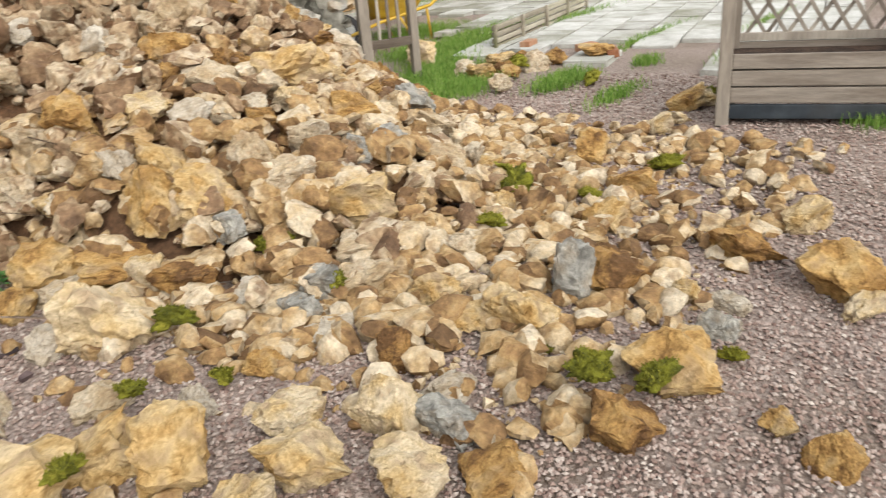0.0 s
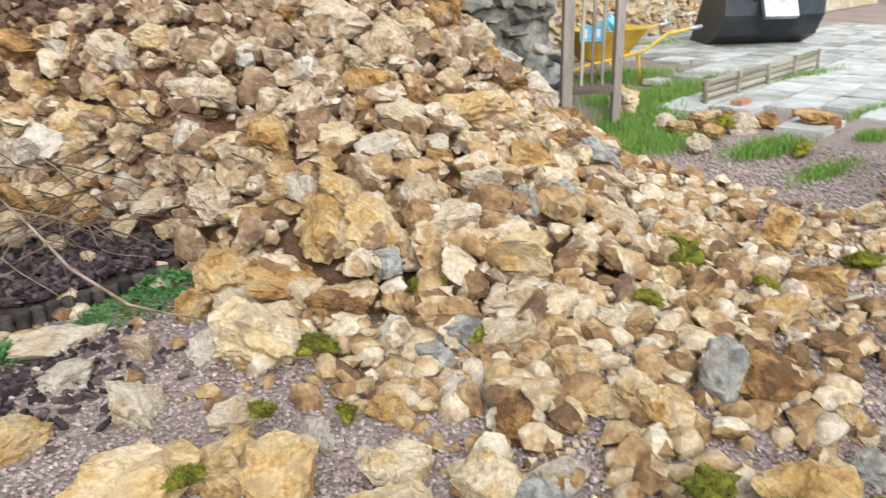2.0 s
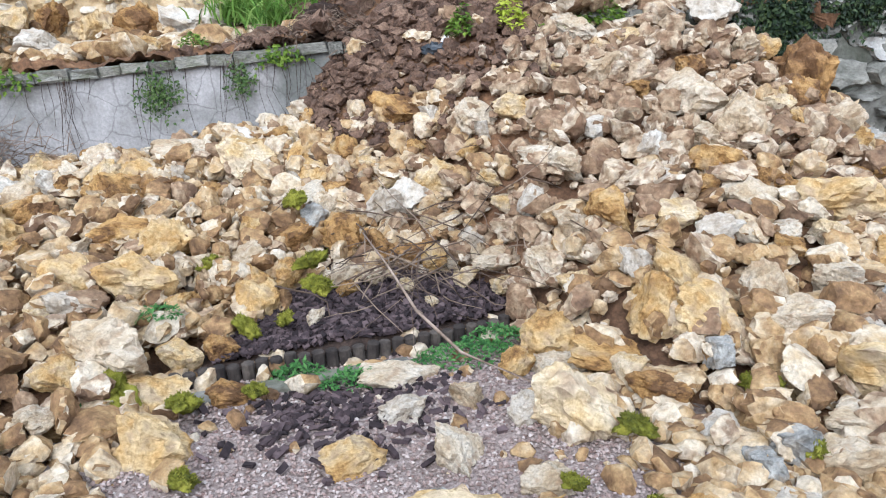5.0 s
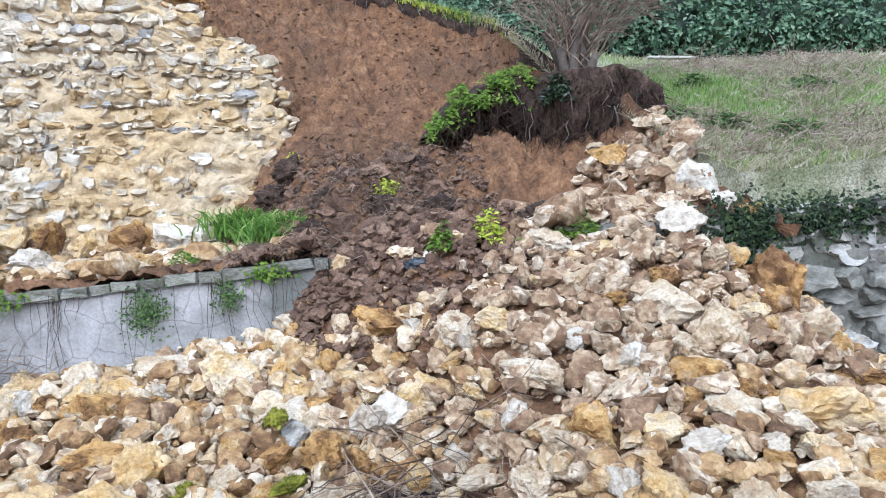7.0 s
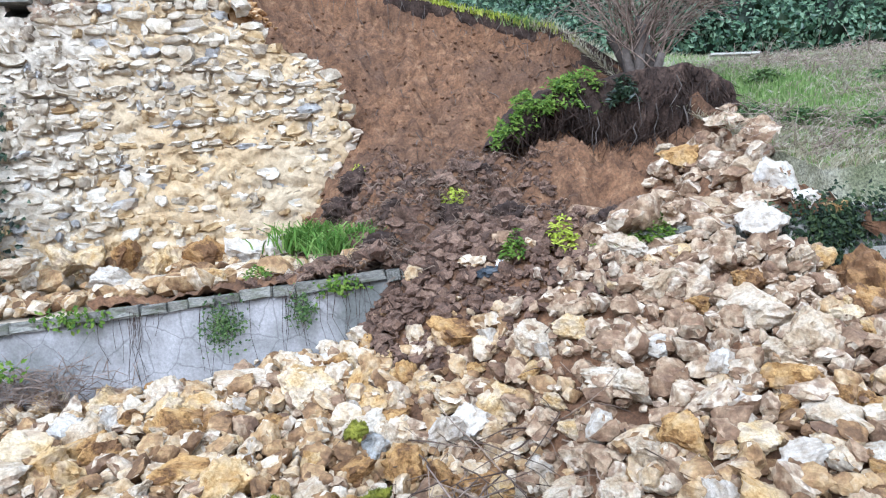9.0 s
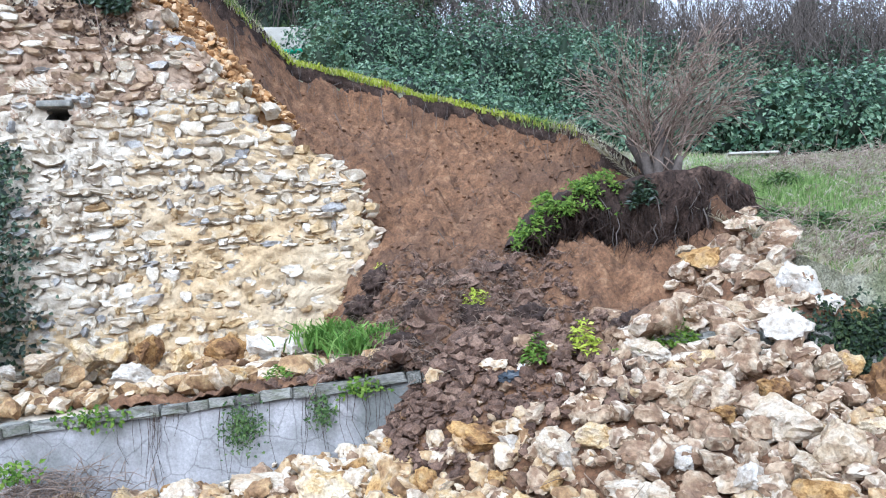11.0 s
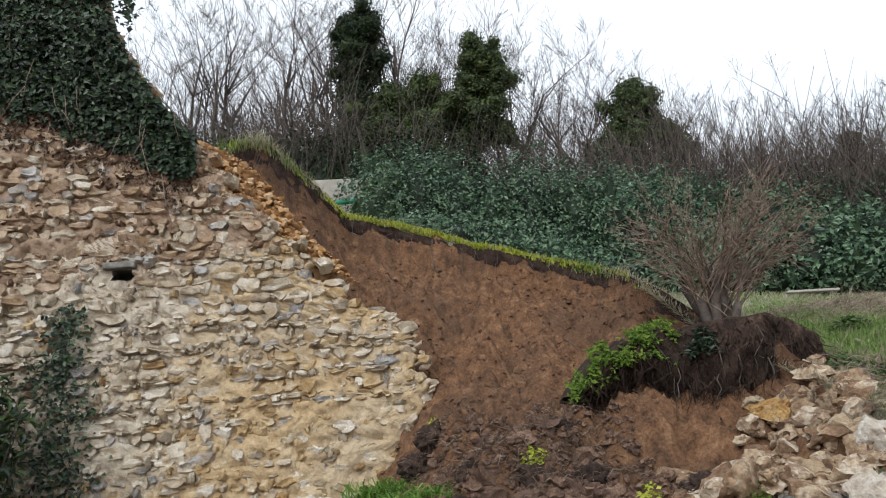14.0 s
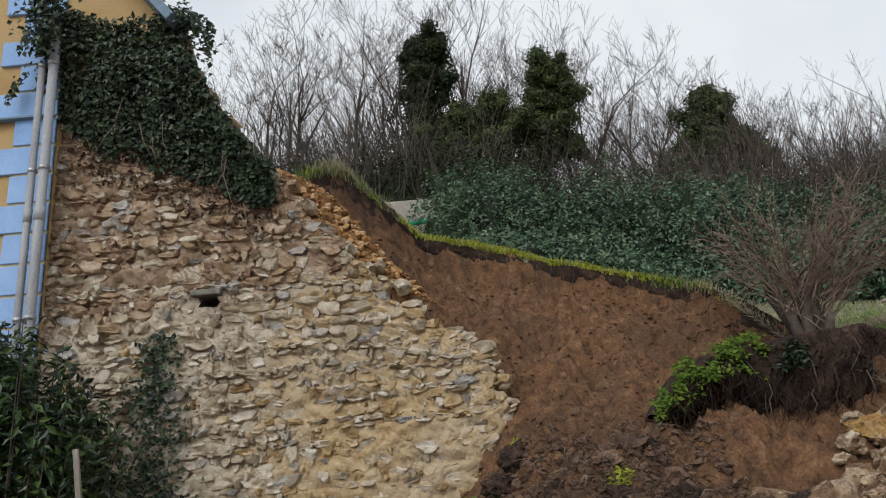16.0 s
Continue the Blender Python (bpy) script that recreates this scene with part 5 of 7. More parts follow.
for k in range(80000):
    near_bank = k % 2
    x = rg.uniform(2.95, 6.4) if near_bank else rg.uniform(2.9, 12)
    d = 0.25 + (4.4 * rg.random() if near_bank else 9.5 * rg.random() ** 1.3)
    y = max(wall_y(x) + d, edge_y(x) + 0.05)
    if x < 3.3 and y < 6.5 or x > 4.66 and y < hill_rows(x)[1]:
        continue
    straw = withered(x, y) + rg.gauss(0, 0.5) > 0.5
    if straw and rg.random() < 0.25:
        continue
    (dry if straw else meadow).append((Vector((x, y, field(x, y) - 0.01)), Vector((rg.uniform(-0.5, 0.5), -0.4, 0))))
for _ in range(3200):
    x = rg.uniform(3.5, 6.4)
    y = wall_y(x) + rg.uniform(0.4, 3.6)
    if withered(x, y) < 0.35 or x > 4.66 and y < hill_rows(x)[1]:
        continue
    p, w = Vector((x, y, field(x, y) + rg.uniform(0.0, 0.06))), rg.uniform(0.1, 0.4)
    e = Vector((rg.gauss(0, 1), rg.gauss(0, 0.6), rg.uniform(-0.1, 0.5))).normalized()
    tube(stalk_v, stalk_f, [p, p + e * w * 0.5 + Vector((0, 0, 0.02)), p + e * w + Vector((0, 0, -0.05))], [0.0035, 0.003, 0.0015], 3)
tagged(part("dead_bramble", mesh_from(stalk_v, stalk_f, "dead_bramble"), M_twig), "tangled dead bramble stems on the slope", "bramble", kind="stuff")
for _ in range(9000):
    x, y = rg.gauss(4.0, 0.42), rg.gauss(7.0, 0.6)
    x += 0.35 * (7.0 - y)
    if y > wall_y(x) + 0.7 and x > 3.35 and rg.random() < 0.8 + fbm(x * 2, y * 2, 3):
        bank.append((Vector((x, y, field(x, y) - 0.01)), Vector((rg.uniform(-0.4, 0.4), -0.5, 0))))
blades("bank_grass", bank, 0.1, M_grass, "fresh green grass on the bank beside the shrub", seed=77, width=0.004)
blades("meadow_grass", meadow, 0.07, M_grass, "green grass on the slope", seed=73, width=0.0045)
blades("dry_grass", dry, 0.075, M_grass_dry, "withered straw-coloured grass on the slope", seed=74, width=0.0065, droop=2.0)
tuft = []
for cx, cy, sx, sy, n in ((5.25, 4.2, 0.45, 0.28, 1700), (4.75, 3.7, 0.5, 0.25, 1500), (5.3, 3.0, 0.35, 0.15, 900), (6.1, 5.0, 0.45, 0.4, 1700), (4.95, 2.4, 0.3, 0.08, 260), (6.2, 2.7, 0.15, 0.1, 200), (7.2, 6.1, 0.7, 0.4, 1500), (10.5, 8.0, 1.5, 0.4, 900), (4.85, 0.7, 0.15, 0.15, 200), (6.6, 5.0, 0.6, 0.3, 800), (7.6, 5.2, 0.9, 0.25, 700), (8.6, 4.7, 0.9, 0.1, 500), (5.6, 4.5, 0.3, 0.25, 600), (7.4, 3.2, 0.8, 0.05, 300), (8.5, 2.4, 0.9, 0.05, 250), (6.6, 2.1, 0.3, 0.1, 260)):
    for _ in range(int(n * 1.8)):
        x, y = rg.gauss(cx, sx * 0.55), rg.gauss(cy, sy * 0.55)
        if y < wall_y(x) - 0.05 or x > 4.55:
            tuft.append((Vector((x, y, max(0, pile(x, y)))), Vector((0, 0, 0))))
blades("yard_grass", tuft, 0.085, M_lush, "fresh green grass tufts by the gate", seed=75, width=0.0024)


def loose_top(x, y):
    """The surface of the slumped soil and of the tongue that it laid over the heap; nothing elsewhere."""
    if not -0.6 < x < 2.6 or y > 7.6:
        return 0.0
    return slide(x, y) + 0.02 if y > wall_y(x) else pile(x, y) + spilt(x, y) + 0.03 if y > wall_y(x) - 0.6 else 0.0


def fern_patch(x, y, z, rx, ry, rz, count, size, material, label, seed, name="fern_patch", lean=0.0):
    r = random.Random(seed)
    t = thing(name, label, "plant", pose(x, y, max(z, loose_top(x, y))))
    spots = []
    for _ in range(count):
        a, d = r.uniform(0, 6.283), math.sqrt(r.random())
        p = Vector((rx * d * math.cos(a), ry * d * math.sin(a), rz * (1 - d * d) * r.uniform(0.3, 1.0) + lean * rx * d * math.cos(a)))
        spots.append((p, Vector((p.x, p.y - 0.2, 0.6)).normalized()))
    leaf_sheet("leaves", spots, size, material, t, seed=seed, long=2.0)
    return t


# plants on the slide, the ledge and the walls
fern_patch(2.78, 6.72, 2.72, 0.14, 0.08, 0.3, 260, 0.035, M_ivy, "dark ivy leaves on the root ball", 203)
fern_patch(1.07, 6.25, 1.86, 0.18, 0.16, 0.16, 560, 0.022, M_grass_yellow, "yellow-green moss clump on the loose soil", 204, "moss_clump")
fern_patch(1.24, 5.08, 1.22, 0.09, 0.08, 0.2, 220, 0.024, M_fern, "small green fern at the foot of the slide", 205)
fern_patch(1.58, 5.08, 1.33, 0.11, 0.1, 0.26, 240, 0.024, M_grass_yellow, "yellow-green moss strand on a clod", 206, "moss_clump")
fern_patch(2.24, 5.0, 1.46, 0.12, 0.1, 0.18, 240, 0.024, M_fern, "small green fern among pale stones", 207)
fern_patch(1.99, 5.06, 1.44, 0.2, 0.1, 0.1, 260, 0.02, M_fern, "green weeds on dark soil above the stones", 208, "weeds")
fern_patch(0.33, 7.5, 2.1, 0.08, 0.1, 0.1, 120, 0.02, M_grass_yellow, "yellow-green moss by the broken wall", 209, "moss_clump")
fern_patch(1.72, 7.25, 2.22, 0.1, 0.1, 0.07, 120, 0.02, M_grass_dry, "dry weeds on the loose soil", 210, "weeds")
fern_patch(-0.45, 7.3, 1.55, 0.1, 0.1, 0.1, 120, 0.03, M_fern, "green weeds between ledge stones", 211, "weeds")
fern_patch(-0.55, 5.98, 1.42, 0.1, 0.08, 0.1, 120, 0.02, M_fern, "green weeds between ledge stones", 212, "weeds")
for i, (x, y, rx) in enumerate(((3.72, 6.3, 0.26), (4.0, 5.9, 0.22), (4.35, 5.5, 0.25), (4.3, 6.9, 0.2), (5.2, 6.4, 0.3))):
    fern_patch(x, y, field(x, y), rx, rx * 0.8, 0.12, 420, 0.03, M_ivy_light, "dark green ground ivy and nettles on the slope", 280 + i, "weeds")
for gx, gy, gz, n, h, sd in ((-0.17, 7.2, 1.6, 700, 0.24, 221), (0.15, 6.4, 1.5, 620, 0.26, 222)):
    gz = max(gz, loose_top(gx, gy))
    clump = thing("grass_clump", "lush long-leaved green grass clump slid down with the soil", "grass", pose(gx, gy, gz))
    gr = random.Random(sd)
    spots = [(Vector((gr.gauss(0, 0.15), gr.gauss(0, 0.1), gr.uniform(-0.05, 0.1))), Vector((gr.gauss(0, 0.5), -0.6, -0.5))) for _ in range(n)]
    blades("leaf_tuft", spots, h, M_lush, "", parent=clump, seed=sd, width=0.007, droop=0.8)
for wx, wz, rx, rz, n, mat, lab, sd in ((-0.8, 1.1, 0.13, 0.14, 420, M_ivy_light, "green creeper tuft hanging on the rendered wall", 231), (-0.22, 1.19, 0.08, 0.11, 200, M_ivy_light, "green creeper tuft hanging on the rendered wall", 232),
                                       (3.35, 1.42, 0.3, 0.22, 2200, M_evergreen, "dark ivy mat hanging on the stone wall", 233), (3.95, 1.55, 0.5, 0.12, 1500, M_evergreen, "dark ivy and moss along the wall head", 236), (-1.9, 1.22, 0.2, 0.06, 160, M_fern, "weeds along the wall cap", 234), (0.05, 1.33, 0.14, 0.06, 140, M_fern, "weeds along the wall cap", 235)):
    cr = random.Random(sd)
    tu = thing("wall_creeper", lab, "creeper")
    spots = [(Vector((px, wall_y(px) - 0.02 - cr.random() * 0.07, wz + cr.gauss(0, rz * 0.6))), Vector((0, -1, 0.2))) for px in [wx + cr.gauss(0, rx * 0.6) for _ in range(n)]]
    leaf_sheet("leaves", spots, 0.02 if mat is M_ivy_light else 0.028, mat, tu, seed=sd, long=1.4)
    for _ in range(5):
        p = Vector((wx + cr.gauss(0, rx * 0.5), wall_y(wx) - 0.015, wz + rz * 0.6))
        v, f = [], []
        tube(v, f, [p, p + Vector((cr.gauss(0, 0.04), -0.01, -rz * 0.6)), p + Vector((cr.gauss(0, 0.08), 0, -rz * 1.3))], [0.004, 0.003, 0.002], 4)
        part("stem", mesh_from(v, f, "stem"), M_bark, tu)
sv, sf = [], []
hr = random.Random(240)
for _ in range(60):
    x = hr.choice((-1.35, -1.5, -0.3, 0.1, 0.45, -0.8)) + hr.gauss(0, 0.09)
    p = Vector((x, wall_y(x) - 0.03, wall_top(x) - hr.uniform(0, 0.08)))
    h = hr.uniform(0.1, 0.62)
    tube(sv, sf, [p, p + Vector((hr.gauss(0, 0.02), -0.02, -h * 0.5)), p + Vector((hr.gauss(0, 0.05), -0.005, -h))], [0.0022, 0.002, 0.0012], 3)
tagged(part("dry_stems", mesh_from(sv, sf, "dry_stems"), M_darksoil), "dark dry stems hanging down the rendered wall", "stems", kind="stuff")
heap = thing("weed_heap", "tangle of dead weeds against the rendered wall", "weeds", pose(-2.2, wall_y(-2.2) - 0.2, 0.62))
hv, hf = [], []
for _ in range(420):
    p = Vector((hr.gauss(0, 0.28), hr.gauss(0, 0.1), hr.uniform(0, 0.25)))
    d = Vector((hr.gauss(0, 0.8), hr.gauss(-0.2, 0.4), hr.gauss(0.1, 0.5)))
    tube(hv, hf, [p, p + d * 0.1, p + d * 0.2 + Vector((0, 0, -0.05))], [0.003, 0.003, 0.0015], 3)
part("stalk_tangle", mesh_from(hv, hf, "stalk_tangle"), M_twig, heap)
leaf_sheet("leaves", [(Vector((hr.gauss(-0.2, 0.12), -0.1 + hr.gauss(0, 0.06), 0.2 + hr.uniform(0, 0.15))), Vector((0, -1, 0.5))) for _ in range(160)], 0.03, M_fern, heap, seed=241)
for i, (x, y, z, rx, n) in enumerate(((0.8, 3.18, 0.02, 0.26, 560), (0.02, 3.14, 0.03, 0.13, 260), (0.25, 3.02, 0.03, 0.14, 260), (-0.6, 3.5, 0.24, 0.12, 180), (0.95, 3.3, 0.05, 0.14, 240), (-0.75, 3.0, 0.05, 0.12, 120))):
    fern_patch(x, y - 0.05, z, rx, rx * 0.5, 0.07, n, 0.014, M_weed, "low bright green weeds by the log edging", 250 + i, "weeds")


def moss(x, y, z, rx, rz, seed, label="yellow-green moss cushion on a stone"):
    """An uneven mat of moss lying over a stone, its surface tufted."""
    r = random.Random(seed)
    t = thing("moss_cushion", label, "moss", pose(x, y, z, r.uniform(5, 30), r.uniform(-20, 20), r.uniform(0, 360)), "moss cushions")
    bm = bmesh.new()
    bmesh.ops.create_icosphere(bm, subdivisions=4, radius=1.0)
    spots = []
    for v in bm.verts:
        d = v.co.normalized()
        k = 1 + 0.75 * noise.fractal(Vector((d.x, d.y, d.z * 0.4)) * 1.9 + Vector((seed, 0, 0)), 0.8, 2, 4)
        v.co = Vector((d.x * rx * k, d.y * rx * 0.75 * k, d.z * rz * (1 + 0.5 * noise.fractal(d * 4 + Vector((0, seed, 0)), 0.8, 2, 3))))
        if d.z > -0.1 and r.random() < 0.5:
            spots.append((v.co.copy(), d * 0.6))
    part("cushion", bm, M_moss, t, smooth=True)
    blades("fronds", spots * 2, 0.007, M_moss, "", parent=t, seed=seed, width=0.002, droop=0.9)
    return t


MOSS_A = [(2.9, 1.91, 0.09, 0.11), (2.42, 1.72, 0.1, 0.07), (1.2, 2.22, 0.09, 0.07), (1.7, 1.94, 0.08, 0.06), (1.76, 2.34, 0.12, 0.08), (3.54, 1.43, 0.07, 0.09), (1.76, 1.07, 0.02, 0.04), (1.6, 0.84, 0.12, 0.08),
          (1.67, 0.68, 0.1, 0.07), (1.99, 0.57, 0.03, 0.045), (2.73, 2.5, 0.22, 0.09), (1.09, 1.83, 0.04, 0.04), (0.84, 1.93, 0.1, 0.05), (0.53, 1.72, 0.12, 0.06), (2.99, 1.57, 0.06, 0.06), (3.06, 2.07, 0.08, 0.07)]
MOSS_B = [(0.13, 3.76, 0.36, 0.09), (0.15, 3.6, 0.28, 0.08), (-0.38, 3.85, 0.36, 0.08), (-0.2, 3.42, 0.16, 0.08), (-0.02, 3.45, 0.17, 0.06), (-0.43, 2.85, 0.08, 0.09), (-0.15, 2.89, 0.08, 0.06), (-0.38, 2.33, 0.05, 0.07), (-0.72, 3.0, 0.1, 0.14),
          (1.18, 2.24, 0.08, 0.06), (1.77, 2.33, 0.12, 0.08), (0.07, 4.36, 0.56, 0.09), (5.3, 2.75, 0.07, 0.09), (5.0, 1.75, 0.07, 0.1), (6.3, 3.2, 0.08, 0.09), (5.6, 3.6, 0.1, 0.1)]
for i, (x, y, z, rx) in enumerate(MOSS_A + MOSS_B):
    moss(x, y, z, rx * 0.85, rx * 0.38, 500 + i, "yellow-green moss cushion on a stone" if z > 0.06 else "small moss cushion on the gravel")

# stones lying by the gate, on the ledge and down the slide
GATE_STONES = [(5.2, 3.75, 0.07, 0.22, "ochre"), (5.45, 3.65, 0.06, 0.2, "ochre"), (5.65, 3.85, 0.08, 0.24, "ochre"), (5.3, 3.95, 0.07, 0.18, "pale"), (5.8, 3.55, 0.07, 0.3, "pale"), (6.05, 3.5, 0.06, 0.2, "ochre"),
               (5.55, 4.6, 0.14, 0.34, "ochre"), (6.3, 3.2, 0.06, 0.28, "ochre"), (4.9, 3.3, 0.06, 0.2, "pale"), (5.0, 1.75, 0.05, 0.22, "ochre"), (4.45, 1.72, 0.05, 0.14, "ochre"), (5.35, 3.5, 0.05, 0.16, "ochre"), (5.95, 3.8, 0.06, 0.18, "ochre")]
sr2 = random.Random(260)
for x, y, z, w, tone in GATE_STONES:
    rock(x, y, z, w, w * 0.8, w * 0.62, sr2.uniform(0, 360), tone, sr2.randrange(22), sr2.uniform(-12, 12), "loose %s stone beside the paved path" % {"ochre": "ochre", "pale": "pale cream"}[tone], "stones by the gate")
LEDGE_STONES = [(-0.85, 7.5, 1.62, 0.34, 0.36, "white"), (-0.45, 7.4, 1.58, 0.42, 0.36, "white"), (-0.05, 6.9, 1.4, 0.26, 0.1, "grey"), (-1.9, 7.0, 1.44, 0.27, 0.2, "white"), (-3.0, 7.2, 1.58, 0.16, 0.12, "white"), (-2.8, 7.3, 1.62, 0.3, 0.2, "pale"),
                (-1.2, 7.55, 1.6, 0.36, 0.36, "ochre"), (-1.55, 7.6, 1.6, 0.3, 0.3, "ochre"), (-2.2, 7.6, 1.66, 0.26, 0.26, "ochre"), (-1.5, 6.9, 1.42, 0.2, 0.14, "pale"), (-1.0, 6.7, 1.42, 0.18, 0.12, "ochre"), (-1.9, 7.6, 1.72, 0.22, 0.24, "ochre"), (-2.5, 7.7, 1.66, 0.3, 0.3, "ochre")]
for x, y, z, w, h, tone in LEDGE_STONES:
    rock(x, y, z, w, w * 0.8, h, sr2.uniform(-30, 30), tone, sr2.randrange(22), sr2.uniform(-15, 15), "%s limestone block on the ledge below the wall" % {"ochre": "ochre", "pale": "pale", "white": "freshly broken white", "grey": "flat grey"}[tone], "stones on the ledge")
SLIDE_STONES = [(2.0, 5.85, 1.7, 0.26, 0.18, "white"), (2.3, 5.9, 1.66, 0.36, 0.18, "white"), (3.07, 6.2, 2.15, 0.42, 0.34, "ochre"), (3.25, 5.55, 2.2, 0.34, 0.3, "pale"), (3.3, 5.3, 1.9, 0.36, 0.4, "white"), (2.88, 4.85, 1.4, 0.34, 0.34, "white"), (2.98, 5.0, 1.6, 0.34, 0.3, "white"),
                (3.35, 5.05, 1.82, 0.3, 0.2, "white"), (3.45, 4.82, 1.7, 0.2, 0.14, "ochre"), (3.05, 6.5, 2.42, 0.22, 0.12, "pale"), (2.85, 5.45, 1.65, 0.26, 0.26, "pale"), (2.5, 5.1, 1.52, 0.26, 0.22, "white")]
for x, y, z, w, h, tone in SLIDE_STONES:
    z = (slide(x, y) if y < edge_y(x) else field(x, y)) + h * 0.25 if y > wall_y(x) else pile(x, y) + h * 0.3
    rock(x, y, z, w * 0.82, w * 0.66, h * 0.8, sr2.uniform(-40, 40), tone, sr2.randrange(22), sr2.uniform(-20, 20), "%s limestone block tumbled beside the slide" % {"ochre": "ochre", "pale": "pale", "white": "chalk-white"}[tone], "stones on the slide")

# the ragged core of the wall where it broke off: orange rubble
core_r = random.Random(270)
bits = []
for _ in range(2300):
    z = core_r.uniform(3.3, 7.4)
    u = core_r.random()
    x = along(BREAK, z) - 0.14 + (0.85 * u if z > 4.4 else 0.3 * u)
    if z > 6.0 and u > 0.25:
        continue
    size = (0.016 + 0.055 * core_r.random() ** 2.2) * (0.7 if z > 6.0 else 1.0)
    bits.append((tumble(core_r, x, upper_y(z) + 0.04 + 0.55 * u + core_r.uniform(-0.08, 0.08), z - 0.32 * u, size, 0.8), core_r.randrange(12)))
joined("wall_core_rubble", bits, MIDDLE, M_core, "orange rubble core exposed where the wall broke", "rubble")
bm = bmesh.new()
rows = []
for j in range(90):
    z = 3.2 + 4.3 * j / 89
    w = 0.26 + 0.55 * smooth01(4.1, 4.7, z) * (1 - smooth01(5.9, 6.3, z))
    rows.append([bm.verts.new((along(BREAK, z) - 0.12 + w * i / 8 + 0.13 * fbm(z * 4, i * 0.4), upper_y(z) + 0.1 + 0.5 * i / 8 + 0.16 * fbm(z * 5, i * 0.8, 3), z - 0.3 * i / 8)) for i in range(9)])
for a, b in zip(rows, rows[1:]):
    for i in range(8):
        bm.faces.new((a[i], a[i + 1], b[i + 1], b[i]))
bmesh.ops.recalc_face_normals(bm, faces=bm.faces)
tagged(part("wall_core", bm, M_ochre, smooth=True), "orange earth and mortar of the broken wall core", "wall", kind="structure")

bits = []
for _ in range(90):
    z = core_r.choice((2.3, 2.55, 2.75, 2.95, 3.3, 3.5, 3.9)) + core_r.gauss(0, 0.1)
    x = along(BREAK, z) + core_r.gauss(-0.2, 0.2)
    size = 0.03 + 0.05 * core_r.random() ** 1.6
    flat_lump = Matrix.Translation((min(x, along(BREAK, z) + 0.05), upper_y(z) + 0.03 + core_r.uniform(-0.02, 0.05), z)) @ Euler((0, core_r.uniform(-0.6, 0.6), core_r.uniform(-0.4, 0.4))).to_matrix().to_4x4() @ Matrix.Diagonal((size * core_r.uniform(0.8, 1.8), 0.045, size * core_r.uniform(0.5, 1.0), 1))
    bits.append((flat_lump, core_r.randrange(12)))
joined("torn_mortar", bits, FINE, M_pale, "white lumps of torn mortar on the broken wall end", "mortar")

bag = thing("black_bag", "crumpled black and white plastic bag on the rubble", "bag", pose(1.06, 5.08, loose_top(1.06, 5.08) + 0.05))
for at, s, m in (((0, 0, 0), (0.075, 0.05, 0.045), M_black), ((0.075, 0.01, 0.02), (0.028, 0.03, 0.06), M_whitecloth)):
    bm = bmesh.new()
    bmesh.ops.create_icosphere(bm, subdivisions=3, radius=1.0)
    for v in bm.verts:
        v.co = Vector((v.co.x * s[0], v.co.y * s[1], v.co.z * s[2])) * (1 + 0.6 * noise.fractal(v.co * 2.2, 0.8, 2, 3)) + Vector(at)
    part("film", bm, m, bag)

for i, (az_x, n, h) in enumerate(((-1.75, 260, 0.14), (-1.5, 420, 0.18), (-1.25, 300, 0.12), (-1.0, 220, 0.1), (2.5, 420, 0.1), (2.8, 420, 0.1))):
    gr = random.Random(600 + i)
    spots = [(Vector((gx, edge_y(gx) + gr.uniform(-0.12, 0.12), along(EDGE_Z, gx) + gr.uniform(-0.12, 0.02))), Vector((0, -1, -0.4))) for gx in [az_x + gr.gauss(0, 0.14) for _ in range(n)]]
    tuft_thing = thing("turf_tuft", "shaggy green and straw turf tuft on the lip", "grass", kind="stuff")
    blades("blade_bundle", spots, h, M_grass_dry if i % 2 else M_grass, "", parent=tuft_thing, seed=610 + i, width=0.004, droop=0.9)


# ---- clods of earth on the slide, roots hanging from the cut ----
rc = random.Random(81)
bits = []
for _ in range(13000):
    x, y = rc.uniform(-0.7, 2.9), rc.uniform(4.6, 8.0)
    d = y - wall_y(x)
    if rc.random() > smooth01(-0.8, 0.4, x) or d < -0.55 or d < 0 and not 0.25 < x < 1.9 or y > 7.5 - 0.3 * abs(x - 0.8) + 0.5 * fbm(x * 2, y) or x > 1.95 and d > 0:
        continue
    if d < 0 and rc.random() < abs(d):
        continue
    size = 0.007 + 0.04 * rc.random() ** 3.6
    z = slide(x, y) if d > 0 else pile(x, y) + 0.03 + spilt(x, y)
    bits.append((tumble(rc, x, y, z + size * 0.25, size), rc.randrange(12)))
for _ in range(900):
    x = rc.uniform(0.15, 1.75)
    y = wall_y(x) - 0.65 * rc.random() ** 1.4 + 0.05
    if spilt(x, y) < 0.03 and rc.random() < 0.8:
        continue
    size = 0.012 + 0.05 * rc.random() ** 3
    bits.append((tumble(rc, x, y, pile(x, y) + spilt(x, y) + size * 0.3 + 0.03, size), rc.randrange(12)))
for _ in range(60):
    x, y = rc.gauss(0.9, 0.5), rc.gauss(6.1, 0.5)
    if wall_y(x) < y < 7.5 and -0.2 < x < 1.9:
        size = rc.uniform(0.05, 0.12)
        bits.append((tumble(rc, x, y, slide(x, y) + size * 0.2, size, 0.7), rc.randrange(12)))
joined("soil_clods", bits, CLODS, M_clod, "dark crumbly clods of root-bound earth", "soil")
bits = []
for _ in range(3000):
    x = rc.uniform(-1.5, 3.0)
    y = rc.uniform(7.6, edge_y(x) - 0.05)
    size = 0.006 + 0.03 * rc.random() ** 4
    bits.append((tumble(rc, x, y, slide(x, y) + size * 0.2, size), rc.randrange(10)))
